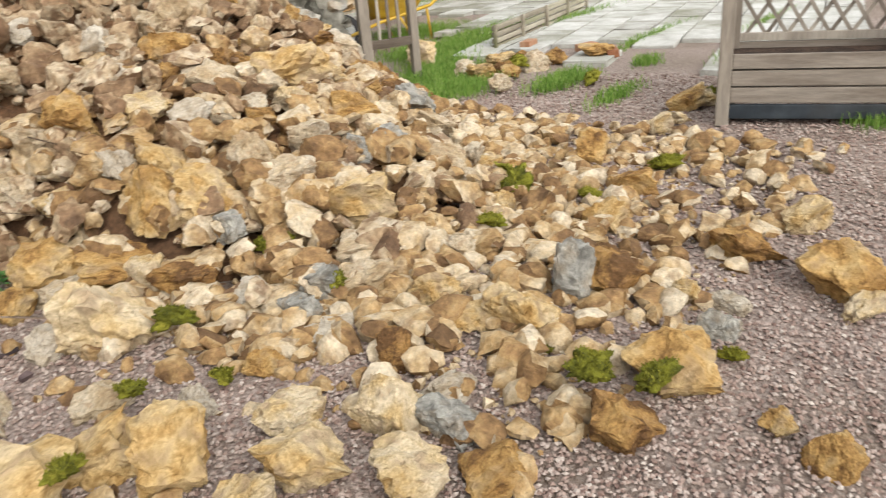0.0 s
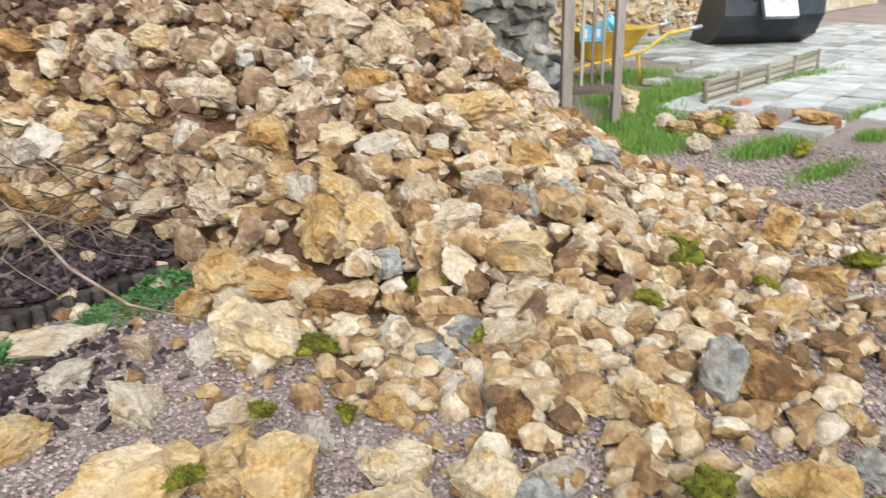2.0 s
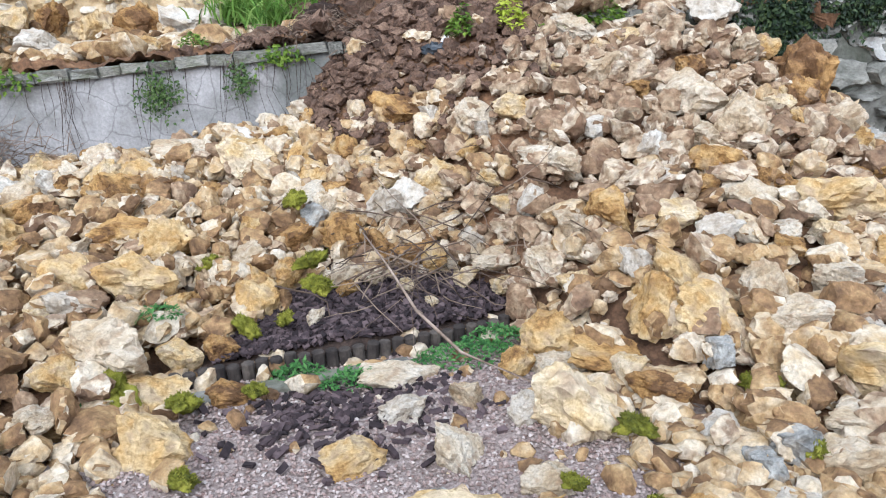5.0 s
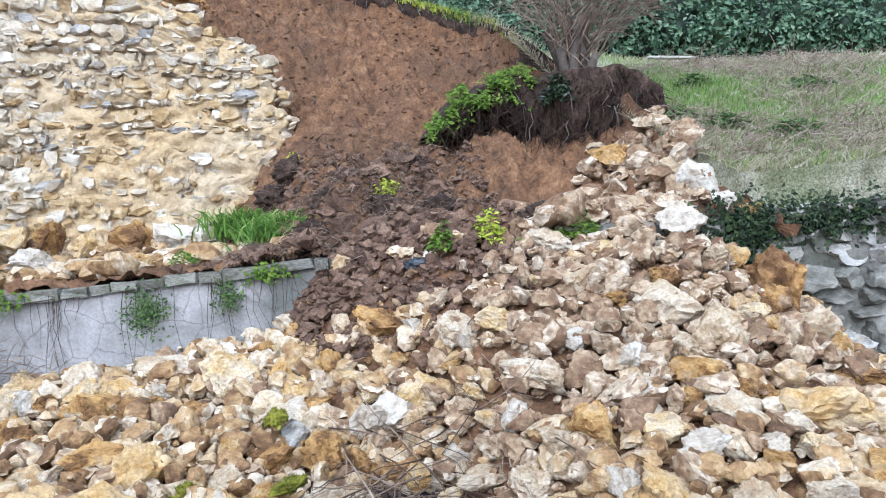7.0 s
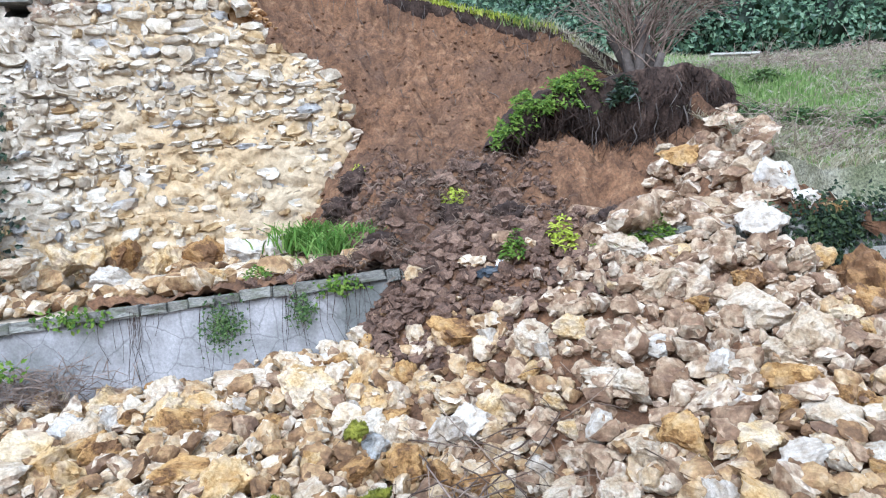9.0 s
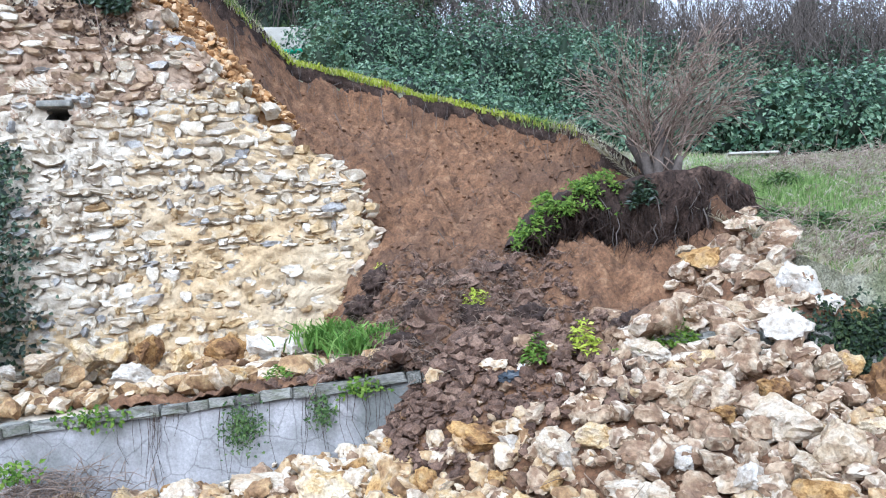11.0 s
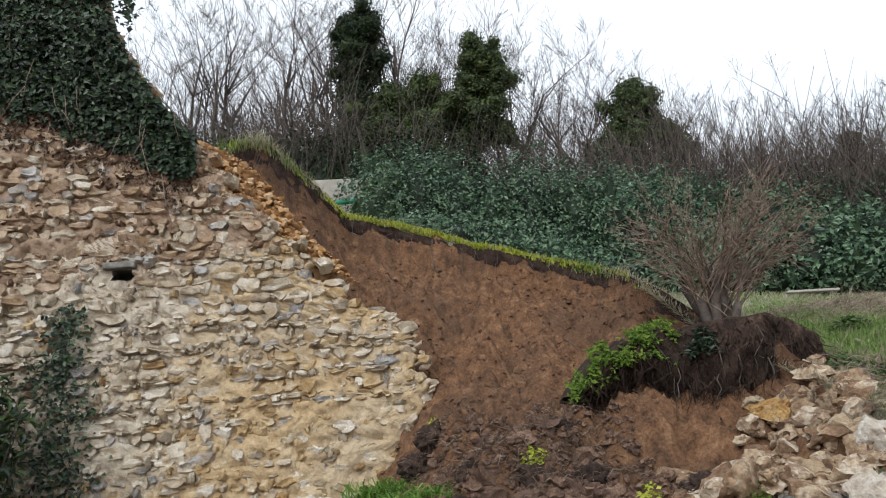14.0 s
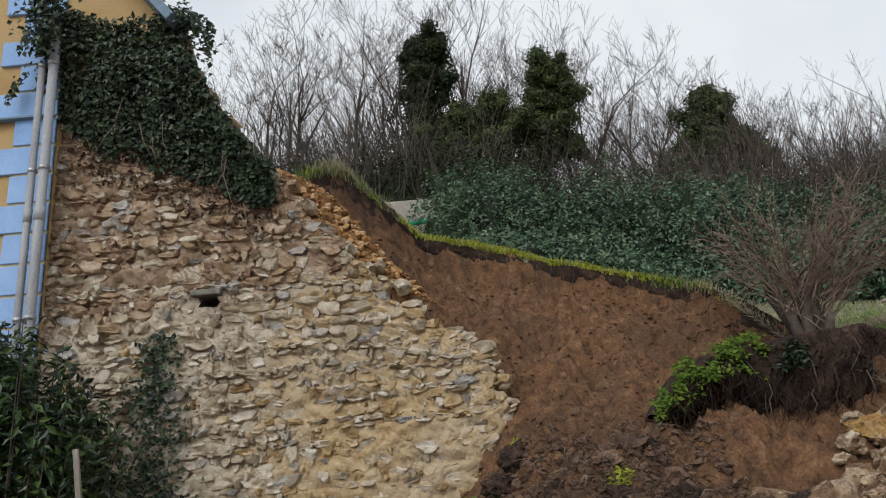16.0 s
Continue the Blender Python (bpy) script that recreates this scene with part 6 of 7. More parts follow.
joined("soil_crumbs", bits, SMALL, M_soil, "small crumbs and stones in the scar", "soil")

# the dark overhanging root band under the turf
band_v, band_f = [], []
for i in range(241):
    x = -1.85 + 5.05 * i / 240
    y, z = edge_y(x), along(EDGE_Z, x) + 0.02
    deep = 0.34 + 0.16 * fbm(x * 1.7, 0.5, 2) + 0.4 * smooth01(-0.6, -1.5, x)
    for j in range(7):
        u = j / 6
        band_v.append((x + 0.05 * fbm(x * 6, u * 5), y - 0.05 + 0.12 * u - 0.06 * math.sin(u * 3.1) + 0.06 * fbm(x * 5, u * 3, 4), z - deep * u))
for i in range(240):
    for j in range(6):
        a = i * 7 + j
        band_f.append((a, a + 7, a + 8, a + 1))
bandm = mesh_from(band_v, band_f, "root_band")
tagged(part("root_band", bandm, M_darksoil), "dark root-bound topsoil cut open under the turf", "soil", kind="structure")
root_v, root_f = [], []
for _ in range(110):
    x = rc.uniform(-1.7, 3.0)
    y, z = edge_y(x) - 0.1, along(EDGE_Z, x) - rc.uniform(0.02, 0.4)
    p = Vector((x, y, z))
    h = rc.uniform(0.1, 0.5)
    s = rc.gauss(0, 0.12)
    tube(root_v, root_f, [p, p + Vector((s * 0.5, -0.05, -h * 0.5)), p + Vector((s, -0.08 + rc.gauss(0, 0.05), -h))], [0.004, 0.003, 0.0015], 3)
for _ in range(55):
    x = rc.uniform(-1.2, 2.9)
    y = rc.uniform(7.6, edge_y(x) - 0.1)
    p, e, w = Vector((x, y, slide(x, y) + 0.01)), Vector((rc.gauss(0, 0.6), -1, 0)).normalized(), rc.uniform(0.1, 0.45)
    pts = [p]
    for i in range(4):
        e = (e + Vector((rc.gauss(0, 0.35), 0, 0))).normalized()
        q = pts[-1] + e * w / 4
        pts.append(Vector((q.x, q.y, slide(q.x, q.y) + 0.012)))
    tube(root_v, root_f, pts, [0.006, 0.005, 0.004, 0.003, 0.002], 3)
tagged(part("hanging_roots", mesh_from(root_v, root_f, "hanging_roots"), M_bark), "thin roots hanging out of the cut earth", "roots", kind="stuff")

# the shelf of root-bound earth that overhangs the slide below the shrub
SHELF_TOP = [(1.6, 2.46, 7.1), (1.85, 2.8, 7.05), (2.25, 2.97, 7.0), (2.7, 3.0, 6.85), (3.1, 3.04, 6.65), (3.42, 2.97, 6.42), (3.66, 2.75, 6.3)]
SHELF_FOOT = [(1.6, 2.36), (1.85, 2.42), (2.2, 2.5), (2.45, 2.42), (2.65, 2.24), (2.85, 2.08), (3.2, 2.14), (3.62, 2.3)]
ball = thing("root_ball", "dark overhanging root ball of the shrub", "soil")


def shelf_face(x, u, proud=0.0):
    """A place on the front of the shelf: u runs from its upper edge down to its foot."""
    top, y = along([(a, b) for a, b, _ in SHELF_TOP], x), along([(a, c) for a, _, c in SHELF_TOP], x)
    foot = min(top - 0.05, along(SHELF_FOOT, x))
    stripe = fbm(x * 9.0, u * 1.2, 5.0)
    return Vector((x, y - 0.12 * math.sin(u * 2.6) + 0.22 * u * u + 0.09 * fbm(x * 3.0, u * 2.0, 8.0) - 0.05 * stripe - proud, top + (foot - top) * u + 0.05 * fbm(x * 5, u * 3, 3)))


bm = bmesh.new()
rows = []
for i in range(121):
    x = 1.6 + 2.02 * i / 120
    edge = shelf_face(x, 0.0)
    line = [bm.verts.new((x, edge.y + 0.75, edge.z - 0.02 + 0.1 * smooth01(2.0, 2.9, x))), bm.verts.new((x, edge.y + 0.3, edge.z + 0.04 + 0.04 * fbm(x * 6, 1.0)))]
    line += [bm.verts.new(shelf_face(x, j / 22)) for j in range(23)]
    last = line[-1].co
    line.append(bm.verts.new((x, last.y + 0.5, last.z - 0.1)))
    rows.append(line)
for a, b in zip(rows, rows[1:]):
    for j in range(len(a) - 1):
        bm.faces.new((a[j], a[j + 1], b[j + 1], b[j]))
bmesh.ops.recalc_face_normals(bm, faces=bm.faces)
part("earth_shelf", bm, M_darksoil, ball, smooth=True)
bv, bf = [], []
for _ in range(1000):
    x = 1.65 + 1.97 * rc.random() ** 0.8
    u = rc.uniform(0.0, 0.9)
    p = shelf_face(x, u, 0.015)
    h = rc.uniform(0.05, 0.28)
    s = rc.gauss(0, 0.07)
    q = p + Vector((s * 0.5 + rc.gauss(0, 0.02), rc.uniform(-0.06, 0.01), -h * 0.5))
    w = rc.uniform(0.0025, 0.008)
    tube(bv, bf, [p, q, q + Vector((s, rc.uniform(-0.02, 0.03), -h * 0.5))], [w, w * 0.8, w * 0.3], 3)
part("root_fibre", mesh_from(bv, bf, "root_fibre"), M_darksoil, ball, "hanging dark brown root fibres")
for _ in range(14):
    p = shelf_face(rc.uniform(2.3, 3.5), rc.uniform(0.0, 0.5), 0.03)
    pts = [p]
    for _ in range(5):
        pts.append(pts[-1] + Vector((rc.gauss(0, 0.03), rc.gauss(-0.01, 0.02), -rc.uniform(0.04, 0.12))))
    bv, bf = [], []
    tube(bv, bf, pts, [0.006, 0.006, 0.005, 0.004, 0.003, 0.002], 4)
    part("root_strand", mesh_from(bv, bf, "root_strand"), M_bark, ball, "pale bare root strand")
fern = thing("fern_patch", "bright green fern and ground ivy hanging over the dark earth", "plant")
spots = []
while len(spots) < 1700:
    x = rc.uniform(1.58, 2.6)
    u = rc.random() ** 1.5 * (0.9 if x < 2.0 else 0.6) - 0.12
    if fbm(x * 5, u * 3, 41) + 0.25 < rc.random() * 0.7:
        continue
    p = shelf_face(x, max(0.0, u), rc.uniform(0.02, 0.09))
    if u < 0:
        p += Vector((0, -u * 2.0, 0.04 + rc.random() * 0.06))
    spots.append((p, Vector((0, -0.8, 0.7))))
leaf_sheet("leaves", spots, 0.027, M_fern, fern, seed=201, long=2.0)

# clods of turf slid down whole, bound by their roots
def root_clod(x, y, z, w, h, seed):
    r = random.Random(seed)
    t = thing("earth_clod", "dark root-bound clod of earth slid down whole", "soil", pose(x, y, z, 0, 0, r.uniform(0, 360)), "earth clods")
    bm = bmesh.new()
    bmesh.ops.create_icosphere(bm, subdivisions=4, radius=1.0)
    spots = []
    for v in bm.verts:
        d = v.co.normalized()
        k = 1 + 0.4 * noise.fractal(d * 2.2 + Vector((seed, 0, 0)), 0.8, 2, 4) + 0.1 * noise.fractal(d * 9 + Vector((0, seed, 0)), 0.8, 2, 2)
        v.co = Vector((d.x * w * k, d.y * w * 0.8 * k, d.z * h * k))
        if r.random() < 0.16:
            spots.append((v.co.copy(), d))
    part("earth", bm, M_darksoil, t, smooth=True)
    v, f = [], []
    for p, d in spots:
        e = (d + Vector((r.gauss(0, 0.6), r.gauss(0, 0.6), -0.7))).normalized() * r.uniform(0.03, 0.1)
        tube(v, f, [p * 0.95, p + e * 0.6, p + e + Vector((0, 0, -0.02))], [0.003, 0.0025, 0.001], 3)
    tagged(part("root_fibre", mesh_from(v, f, "root_fibre"), M_rootmat, t), "fine brown root fibres", kind="stuff")


for i, (x, y, w, h) in enumerate(((0.3, 7.35, 0.16, 0.15), (0.12, 7.2, 0.15, 0.12), (1.62, 5.25, 0.13, 0.13), (1.05, 6.15, 0.2, 0.14), (0.62, 6.35, 0.18, 0.13), (1.45, 6.0, 0.17, 0.12), (1.3, 6.6, 0.15, 0.1), (0.85, 5.65, 0.17, 0.12), (2.05, 5.35, 0.2, 0.1), (0.4, 6.0, 0.14, 0.1))):
    root_clod(x, y, slide(x, max(y, wall_y(x) + 0.02)) + h * 0.25, w, h, 300 + i)

# matted roots and dead grass in the slumped mound
mat_v, mat_f = [], []
for _ in range(3400):
    x, y = rc.gauss(0.95, 0.55), rc.gauss(6.2, 0.6)
    if y < wall_y(x) - 0.1 or y > 7.7 or x < -0.4 or x > 2.2:
        continue
    p = Vector((x, y, slide(x, max(y, wall_y(x) + 0.02)) + 0.01))
    e = Vector((rc.gauss(0, 1), rc.gauss(-0.3, 0.7), rc.gauss(0.1, 0.35))).normalized()
    h = rc.uniform(0.05, 0.2)
    w = rc.uniform(0.0015, 0.0042)
    tube(mat_v, mat_f, [p, p + e * h * 0.5 + Vector((0, 0, 0.02)), p + e * h + Vector((rc.gauss(0, 0.02), 0, -0.03))], [w, w, w * 0.5], 3)
tagged(part("root_mat", mesh_from(mat_v, mat_f, "root_mat"), M_rootmat), "matted roots and dead grass in the slumped soil", "roots", kind="stuff")

# ---- the house corner ----
house = thing("house", "ochre house with pale blue painted quoins", "house")
HX = -4.74
bm = bmesh.new()
pts = [(-10.0, 0.0), (HX, 0.0), (HX, 7.2), (-3.5, 7.2), (-3.5, 7.86), (-5.9, 10.93), (-10.0, 10.93)]
lo = [bm.verts.new((x, 8.0 if x <= HX else 8.0, z)) for x, z in pts]
hi = [bm.verts.new((x, 14.0, z)) for x, z in pts]
bm.faces.new(lo)
bm.faces.new(hi[::-1])
for i in range(len(pts)):
    j = (i + 1) % len(pts)
    bm.faces.new((lo[i], hi[i], hi[j], lo[j]))
bmesh.ops.translate(bm, vec=(0, 0.05, 0), verts=[v for v in bm.verts])
bmesh.ops.recalc_face_normals(bm, faces=bm.faces)
part("wall", bm, M_ochrewall, house)
bm = bmesh.new()
d = Vector((-1.0, 0, 1.28)).normalized()
box(bm, (3.9, 0.5, 0.12), Vector((-3.34, 7.95, 7.74)) + d * 1.85, Matrix(((d.x, 0, -d.z), (0, 1, 0), (d.z, 0, d.x))), 0.01)
part("verge_board", bm, M_slate, house, "slate blue roof verge board")
z, k = 0.33, 0
while z < 8.2:
    w = 0.76 if k % 2 else 0.5
    bm = bmesh.new()
    box(bm, (w, 0.05, 0.335), (HX - 0.0 - w / 2, 8.03, z + 0.185), bevel=0.008)
    part("quoin", bm, M_blue, house)
    z += 0.37
    k += 1
bm = bmesh.new()
box(bm, (0.5, 0.03, 8.0), (HX - 0.25, 8.045, 4.2))
part("quoin_joint", bm, M_joint, house, "cream joints between the blue quoins")
bm = bmesh.new()
box(bm, (1.2, 0.1, 0.03), (HX - 0.62, 7.99, 6.61), bevel=0.008)
part("string_course", bm, M_slate, house, "thin dark string course")


def drain_pipe(x, y, radius, top, label):
    p = thing("drain_pipe", label, "pipe")
    v, f = [], []
    tube(v, f, [Vector((x, y, 1.3)), Vector((x, y, top))], [radius, radius], 14)
    part("tube", mesh_from(v, f, "tube"), M_pipe, p)
    for z in (2.2, 4.05, 5.82, 7.2):
        v, f = [], []
        tube(v, f, [Vector((x, y, z)), Vector((x, y, z + 0.05))], [radius * 1.22, radius * 1.22], 14)
        part("clamp", mesh_from(v, f, "clamp"), M_steel, p)
    v, f = [], []
    tube(v, f, [Vector((x, y, 5.2)), Vector((x, y, 5.36))], [radius * 1.14, radius * 1.14], 14)
    part("socket", mesh_from(v, f, "socket"), M_pipe, p)
    return p


drain_pipe(-4.72, 7.82, 0.055, 7.55, "grey plastic drain pipe on the house corner")
drain_pipe(-4.88, 7.86, 0.042, 7.2, "thinner grey drain pipe beside the larger one")

# ivy over the head of the wall
ivy = thing("ivy", "thick dark ivy hanging over the wall top", "ivy")
ri = random.Random(91)
spots = []
IVY_LOW = [(-4.9, 6.7), (-4.3, 6.25), (-3.7, 5.95), (-3.2, 5.7), (-2.6, 5.4), (-2.25, 5.25)]
IVY_TOP = [(-4.95, 8.1), (-4.6, 8.02), (-4.0, 7.78), (-3.45, 7.82), (-3.2, 7.6), (-3.1, 7.2), (-2.72, 6.5), (-2.4, 5.95), (-2.15, 5.7)]
while len(spots) < 8200:
    x = ri.uniform(-4.98, -2.15)
    lo, hi = along(IVY_LOW, x) + 0.16 * fbm(x * 3, 0.2), along(IVY_TOP, x) + 0.1 * fbm(x * 4, 3.0)
    z = lo + (hi - lo) * ri.random() ** 0.9
    bulge = 0.1 + 0.26 * smooth01(lo - 0.1, lo + 1.2, z) * (0.75 + 0.5 * fbm(x * 1.7, z * 1.7, 2))
    spots.append((Vector((x, upper_y(z) - bulge * ri.uniform(0.5, 1.05), z)), Vector((0, -1, 0.1))))
for _ in range(500):
    u = ri.random()
    x = -3.45 + 0.62 * u
    z = 7.82 - 0.25 * u * u + ri.gauss(0, 0.07) - (0.5 * ri.random() ** 2 if u > 0.6 else 0.0)
    spots.append((Vector((x, UPPER_Y - 0.15 + ri.gauss(0, 0.12), z)), Vector((0.3, -1, 0.4))))
for _ in range(650):
    x, z = ri.gauss(-4.82, 0.13), 7.3 + 0.85 * ri.random() ** 0.8
    spots.append((Vector((x, 7.68 + ri.gauss(0, 0.05), z)), Vector((-0.3, -1, 0.1))))
for _ in range(45):
    u = ri.random()
    spots.append((Vector((-5.0 - 0.3 * u + ri.gauss(0, 0.03), 7.85, 7.3 - 0.55 * u + ri.gauss(0, 0.05))), Vector((-0.3, -1, 0.1))))
leaf_sheet("leaves", spots, 0.07, M_ivy, ivy, seed=92, long=1.1)
spots = []
for _ in range(1500):
    x = ri.uniform(-4.6, -2.1)
    z = along(IVY_LOW, x) + 0.1 - 0.5 * ri.random() ** 1.8 + 0.12 * fbm(x * 3, 0.2)
    spots.append((Vector((x, upper_y(z) - ri.uniform(0.01, 0.07), z)), Vector((0, -1, -0.2))))
leaf_sheet("dead_leaves", spots, 0.04, M_deadleaf, ivy, "brown dead ivy leaves along the lower edge", seed=94, long=1.3)
# a plain sheet behind the leaves, its dark colour standing for shade among the stems
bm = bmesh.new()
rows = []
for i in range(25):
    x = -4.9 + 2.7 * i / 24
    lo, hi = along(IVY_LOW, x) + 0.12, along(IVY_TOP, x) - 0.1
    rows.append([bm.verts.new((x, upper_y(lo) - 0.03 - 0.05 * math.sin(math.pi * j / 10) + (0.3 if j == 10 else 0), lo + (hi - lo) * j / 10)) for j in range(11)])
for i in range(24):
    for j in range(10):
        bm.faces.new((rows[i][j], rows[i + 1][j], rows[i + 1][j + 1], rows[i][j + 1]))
part("stems_and_shade", bm, M_evergreen, ivy, "dark sheet behind the leaves standing in for stems and shade", smooth=True)
iv, jf = [], []
for _ in range(20):
    x = ri.uniform(-4.8, -2.3)
    z = along(IVY_LOW, x) + ri.uniform(-0.1, 1.2)
    p = Vector((x, upper_y(z) - 0.22, z))
    s, h = ri.gauss(0, 0.25), ri.uniform(0.2, 0.8)
    tube(iv, jf, [p, p + Vector((s * 0.4, -0.05, -h * 0.5)), p + Vector((s, 0.02, -h))], [0.004, 0.004, 0.002], 3)
part("hanging_stem", mesh_from(iv, jf, "hanging_stem"), M_twig, ivy, "bare brown trailing stems")

strip = thing("wall_creeper", "thin ivy strip climbing the stone wall", "ivy")
spots = []
for _ in range(1100):
    z = ri.uniform(1.5, 3.85)
    x = -3.42 + 0.12 * fbm(0.5, z * 1.3) + ri.gauss(0, 0.1 + 0.05 * (3.9 - z))
    spots.append((Vector((x, upper_y(z) - ri.uniform(0.03, 0.14), z)), Vector((0, -1, 0))))
leaf_sheet("leaves", spots, 0.055, M_ivy, strip, seed=93, long=1.1)

laurel = thing("laurel_bush", "dark glossy laurel bush on the ledge", "bush", pose(-4.35, 7.0, 1.25))
spots = []
rl = random.Random(95)
for k in range(120):
    a, d = rl.uniform(0, 6.283), math.sqrt(rl.random())
    fx, fy = 1.1 * d * math.cos(a), 0.55 * d * math.sin(a)
    h = (2.55 - 0.9 * max(0, fx) ** 1.5 - 0.25 * d) * rl.uniform(0.78, 1.05)
    base = Vector((fx * 0.45, fy * 0.4, 0))
    tip = Vector((fx, fy, h))
    mid = (base + tip) / 2 + Vector((fx * 0.12, fy * 0.12, 0.1))
    stems_v, stems_f = [], []
    tube(stems_v, stems_f, [base, mid, tip], [0.014, 0.009, 0.004], 4)
    part("stem", mesh_from(stems_v, stems_f, "stem"), M_bark, laurel)
    for i in range(64):
        u = 0.22 + 0.78 * (i + rl.random()) / 64
        p = base.lerp(mid, u * 2) if u < 0.5 else mid.lerp(tip, u * 2 - 1)
        o = Vector((rl.gauss(0, 1), rl.gauss(0, 1), 0.7)).normalized()
        spots.append((p + o * 0.05, o))
leaf_sheet("leaves", spots, 0.055, M_laurel, laurel, seed=96, long=2.1)
# a solid lump fills the bush, coloured dark for the shade within
bm = bmesh.new()
core(bm, (-0.1, 0.1, 0.95), (0.75, 0.4, 1.05), 4.0)
part("inner_growth", bm, M_evergreen, laurel, "dark solid core standing in for shade inside the bush", smooth=True)
stake = thing("stake", "thin grey weathered wooden stake", "stake", pose(-3.22, 6.45, 1.2, 2, -7, 0))
bm = bmesh.new()
box(bm, (0.045, 0.03, 1.35), (0, 0, 0.65), bevel=0.005)
part("stake_rod", bm, M_wood, stake)

# ---- beyond the hedge: concrete wall with a green pipe; a plank in the meadow ----
cw = thing("concrete_wall", "pale bare concrete wall beside the hedge", "wall", pose(-1.15, 17.2, 7.2))
bm = bmesh.new()
box(bm, (2.2, 0.25, 2.6), (0, 0, 0.3), bevel=0.03)
part("slab", bm, M_concrete, cw)
gp = thing("green_pipe", "short green plastic pipe by the concrete wall", "pipe")
v, f = [], []
tube(v, f, [Vector((-1.2, 16.3, 7.9)), Vector((-0.5, 16.3, 7.94))], [0.055, 0.055], 10)
part("tube", mesh_from(v, f, "tube"), M_green, gp)
plank = thing("plank", "pale plank lying on the meadow", "plank", pose(6.55, 11.3, field(6.55, 11.3) + 0.1, 0, 2, -8))
bm = bmesh.new()
box(bm, (0.8, 0.12, 0.035), (0, 0, 0), bevel=0.008)
part("board", bm, M_concrete, plank)

# ---- the small bed in front of the heap ----
edging = thing("log_edging", "dark half-round log roll edging of the flower bed", "edging")
ELINE = [(-0.75, 3.12), (-0.45, 3.2), (0.0, 3.28), (0.5, 3.34), (0.95, 3.44), (1.15, 3.55)]
n = 30
for i in range(n):
    x = -0.75 + 1.8 * i / (n - 1)
    bm = bmesh.new()
    bmesh.ops.create_cone(bm, cap_ends=True, segments=10, radius1=0.03, radius2=0.029, depth=0.14)
    bmesh.ops.bevel(bm, geom=[e for e in bm.edges if all(v.co.z > 0 for v in e.verts)], offset=0.006, segments=1, affect="EDGES")
    ob = part("log", bm, M_log, edging, smooth=False)
    ob.matrix_basis = pose(x, along(ELINE, x) - 0.06, 0.012 + rc.uniform(-0.008, 0.008), rc.uniform(-6, 6), rc.uniform(-5, 5), rc.uniform(0, 90))
chipv, chipf = [], []
cube_f = [(0, 1, 3, 2), (4, 6, 7, 5), (0, 4, 5, 1), (2, 3, 7, 6), (0, 2, 6, 4), (1, 5, 7, 3)]
for _ in range(4200):
    if rc.random() < 0.92:
        x = rc.uniform(-0.35, 1.25)
        y = along(ELINE, x) + 0.05 + 0.85 * rc.random() * (0.3 + 0.7 * smooth01(-0.3, 0.3, x))
        z = 0.06 + 0.12 * (y - along(ELINE, x)) + rc.uniform(0, 0.03)
    else:
        x, y = rc.gauss(0.2, 0.24), rc.gauss(2.75, 0.17)
        z = 0.015
        if y > along(ELINE, x) - 0.06:
            continue
    m = Matrix.Translation((x, y, z)) @ Euler((rc.gauss(0, 0.4), rc.gauss(0, 0.4), rc.uniform(0, 6.3))).to_matrix().to_4x4() @ Matrix.Diagonal((rc.uniform(0.012, 0.045), rc.uniform(0.008, 0.02), rc.uniform(0.004, 0.009), 1))
    k = len(chipv)
    chipv.extend(m @ Vector((a * rc.uniform(0.6, 1), b * rc.uniform(0.6, 1), c)) for a in (-1, 1) for b in (-1, 1) for c in (-1, 1))
    chipf.extend(tuple(q + k for q in fc) for fc in cube_f)
tagged(part("bark_mulch", mesh_from(chipv, chipf, "bark_mulch", False), M_chip), "dark purple-brown bark chips in the bed", "mulch", kind="stuff")
bedsoil = part("bed_soil", grid_mesh("bed_soil", steps(-0.4, 1.3, 24), lambda x: steps(along(ELINE, x) - 0.05, along(ELINE, x) + 1.3, 14), lambda x, y: 0.045 + 0.11 * (y - along(ELINE, x)) + 0.02 * fbm(x * 5, y * 5)), M_darksoil)
tagged(bedsoil, "dark soil of the small bed", "soil", kind="structure")
kerb = thing("kerb_stone", "flat mossy kerb slab in front of the log edging", "slab", pose(0.0, 3.04, 0.005, 0, 0, 8))
bm = bmesh.new()
box(bm, (1.05, 0.1, 0.07), (0, 0, 0), bevel=0.012)
part("slab", bm, M_capstone, kerb)
tw_v, tw_f = [], []
for _ in range(110):
    p = Vector((rc.gauss(0.75, 0.32), rc.gauss(4.0, 0.25), 0))
    p.z = max(0.2, pile(p.x, p.y)) + rc.uniform(0.02, 0.16)
    h = rc.uniform(0.15, 0.75)
    d = Vector((rc.gauss(0.1, 0.7), rc.gauss(-0.5, 0.5), rc.gauss(-0.12, 0.25))).normalized()
    pts, q = [p], p
    for i in range(4):
        d = (d + Vector((rc.gauss(0, 0.22), rc.gauss(0, 0.2), rc.gauss(-0.06, 0.12)))).normalized()
        q = q + d * h / 4
        q.z = max(q.z, 0.12)
        pts.append(q)
    w = rc.uniform(0.002, 0.006)
    tube(tw_v, tw_f, pts, [w, w, w * 0.8, w * 0.6, w * 0.4], 4)
tagged(part("twigs", mesh_from(tw_v, tw_f, "twigs"), M_rootmat), "tangle of dry bare twigs on the bed", "twigs", kind="stuff")
branch = thing("branch", "long thin bare branch across the bed", "branch")
bv, bf = [], []
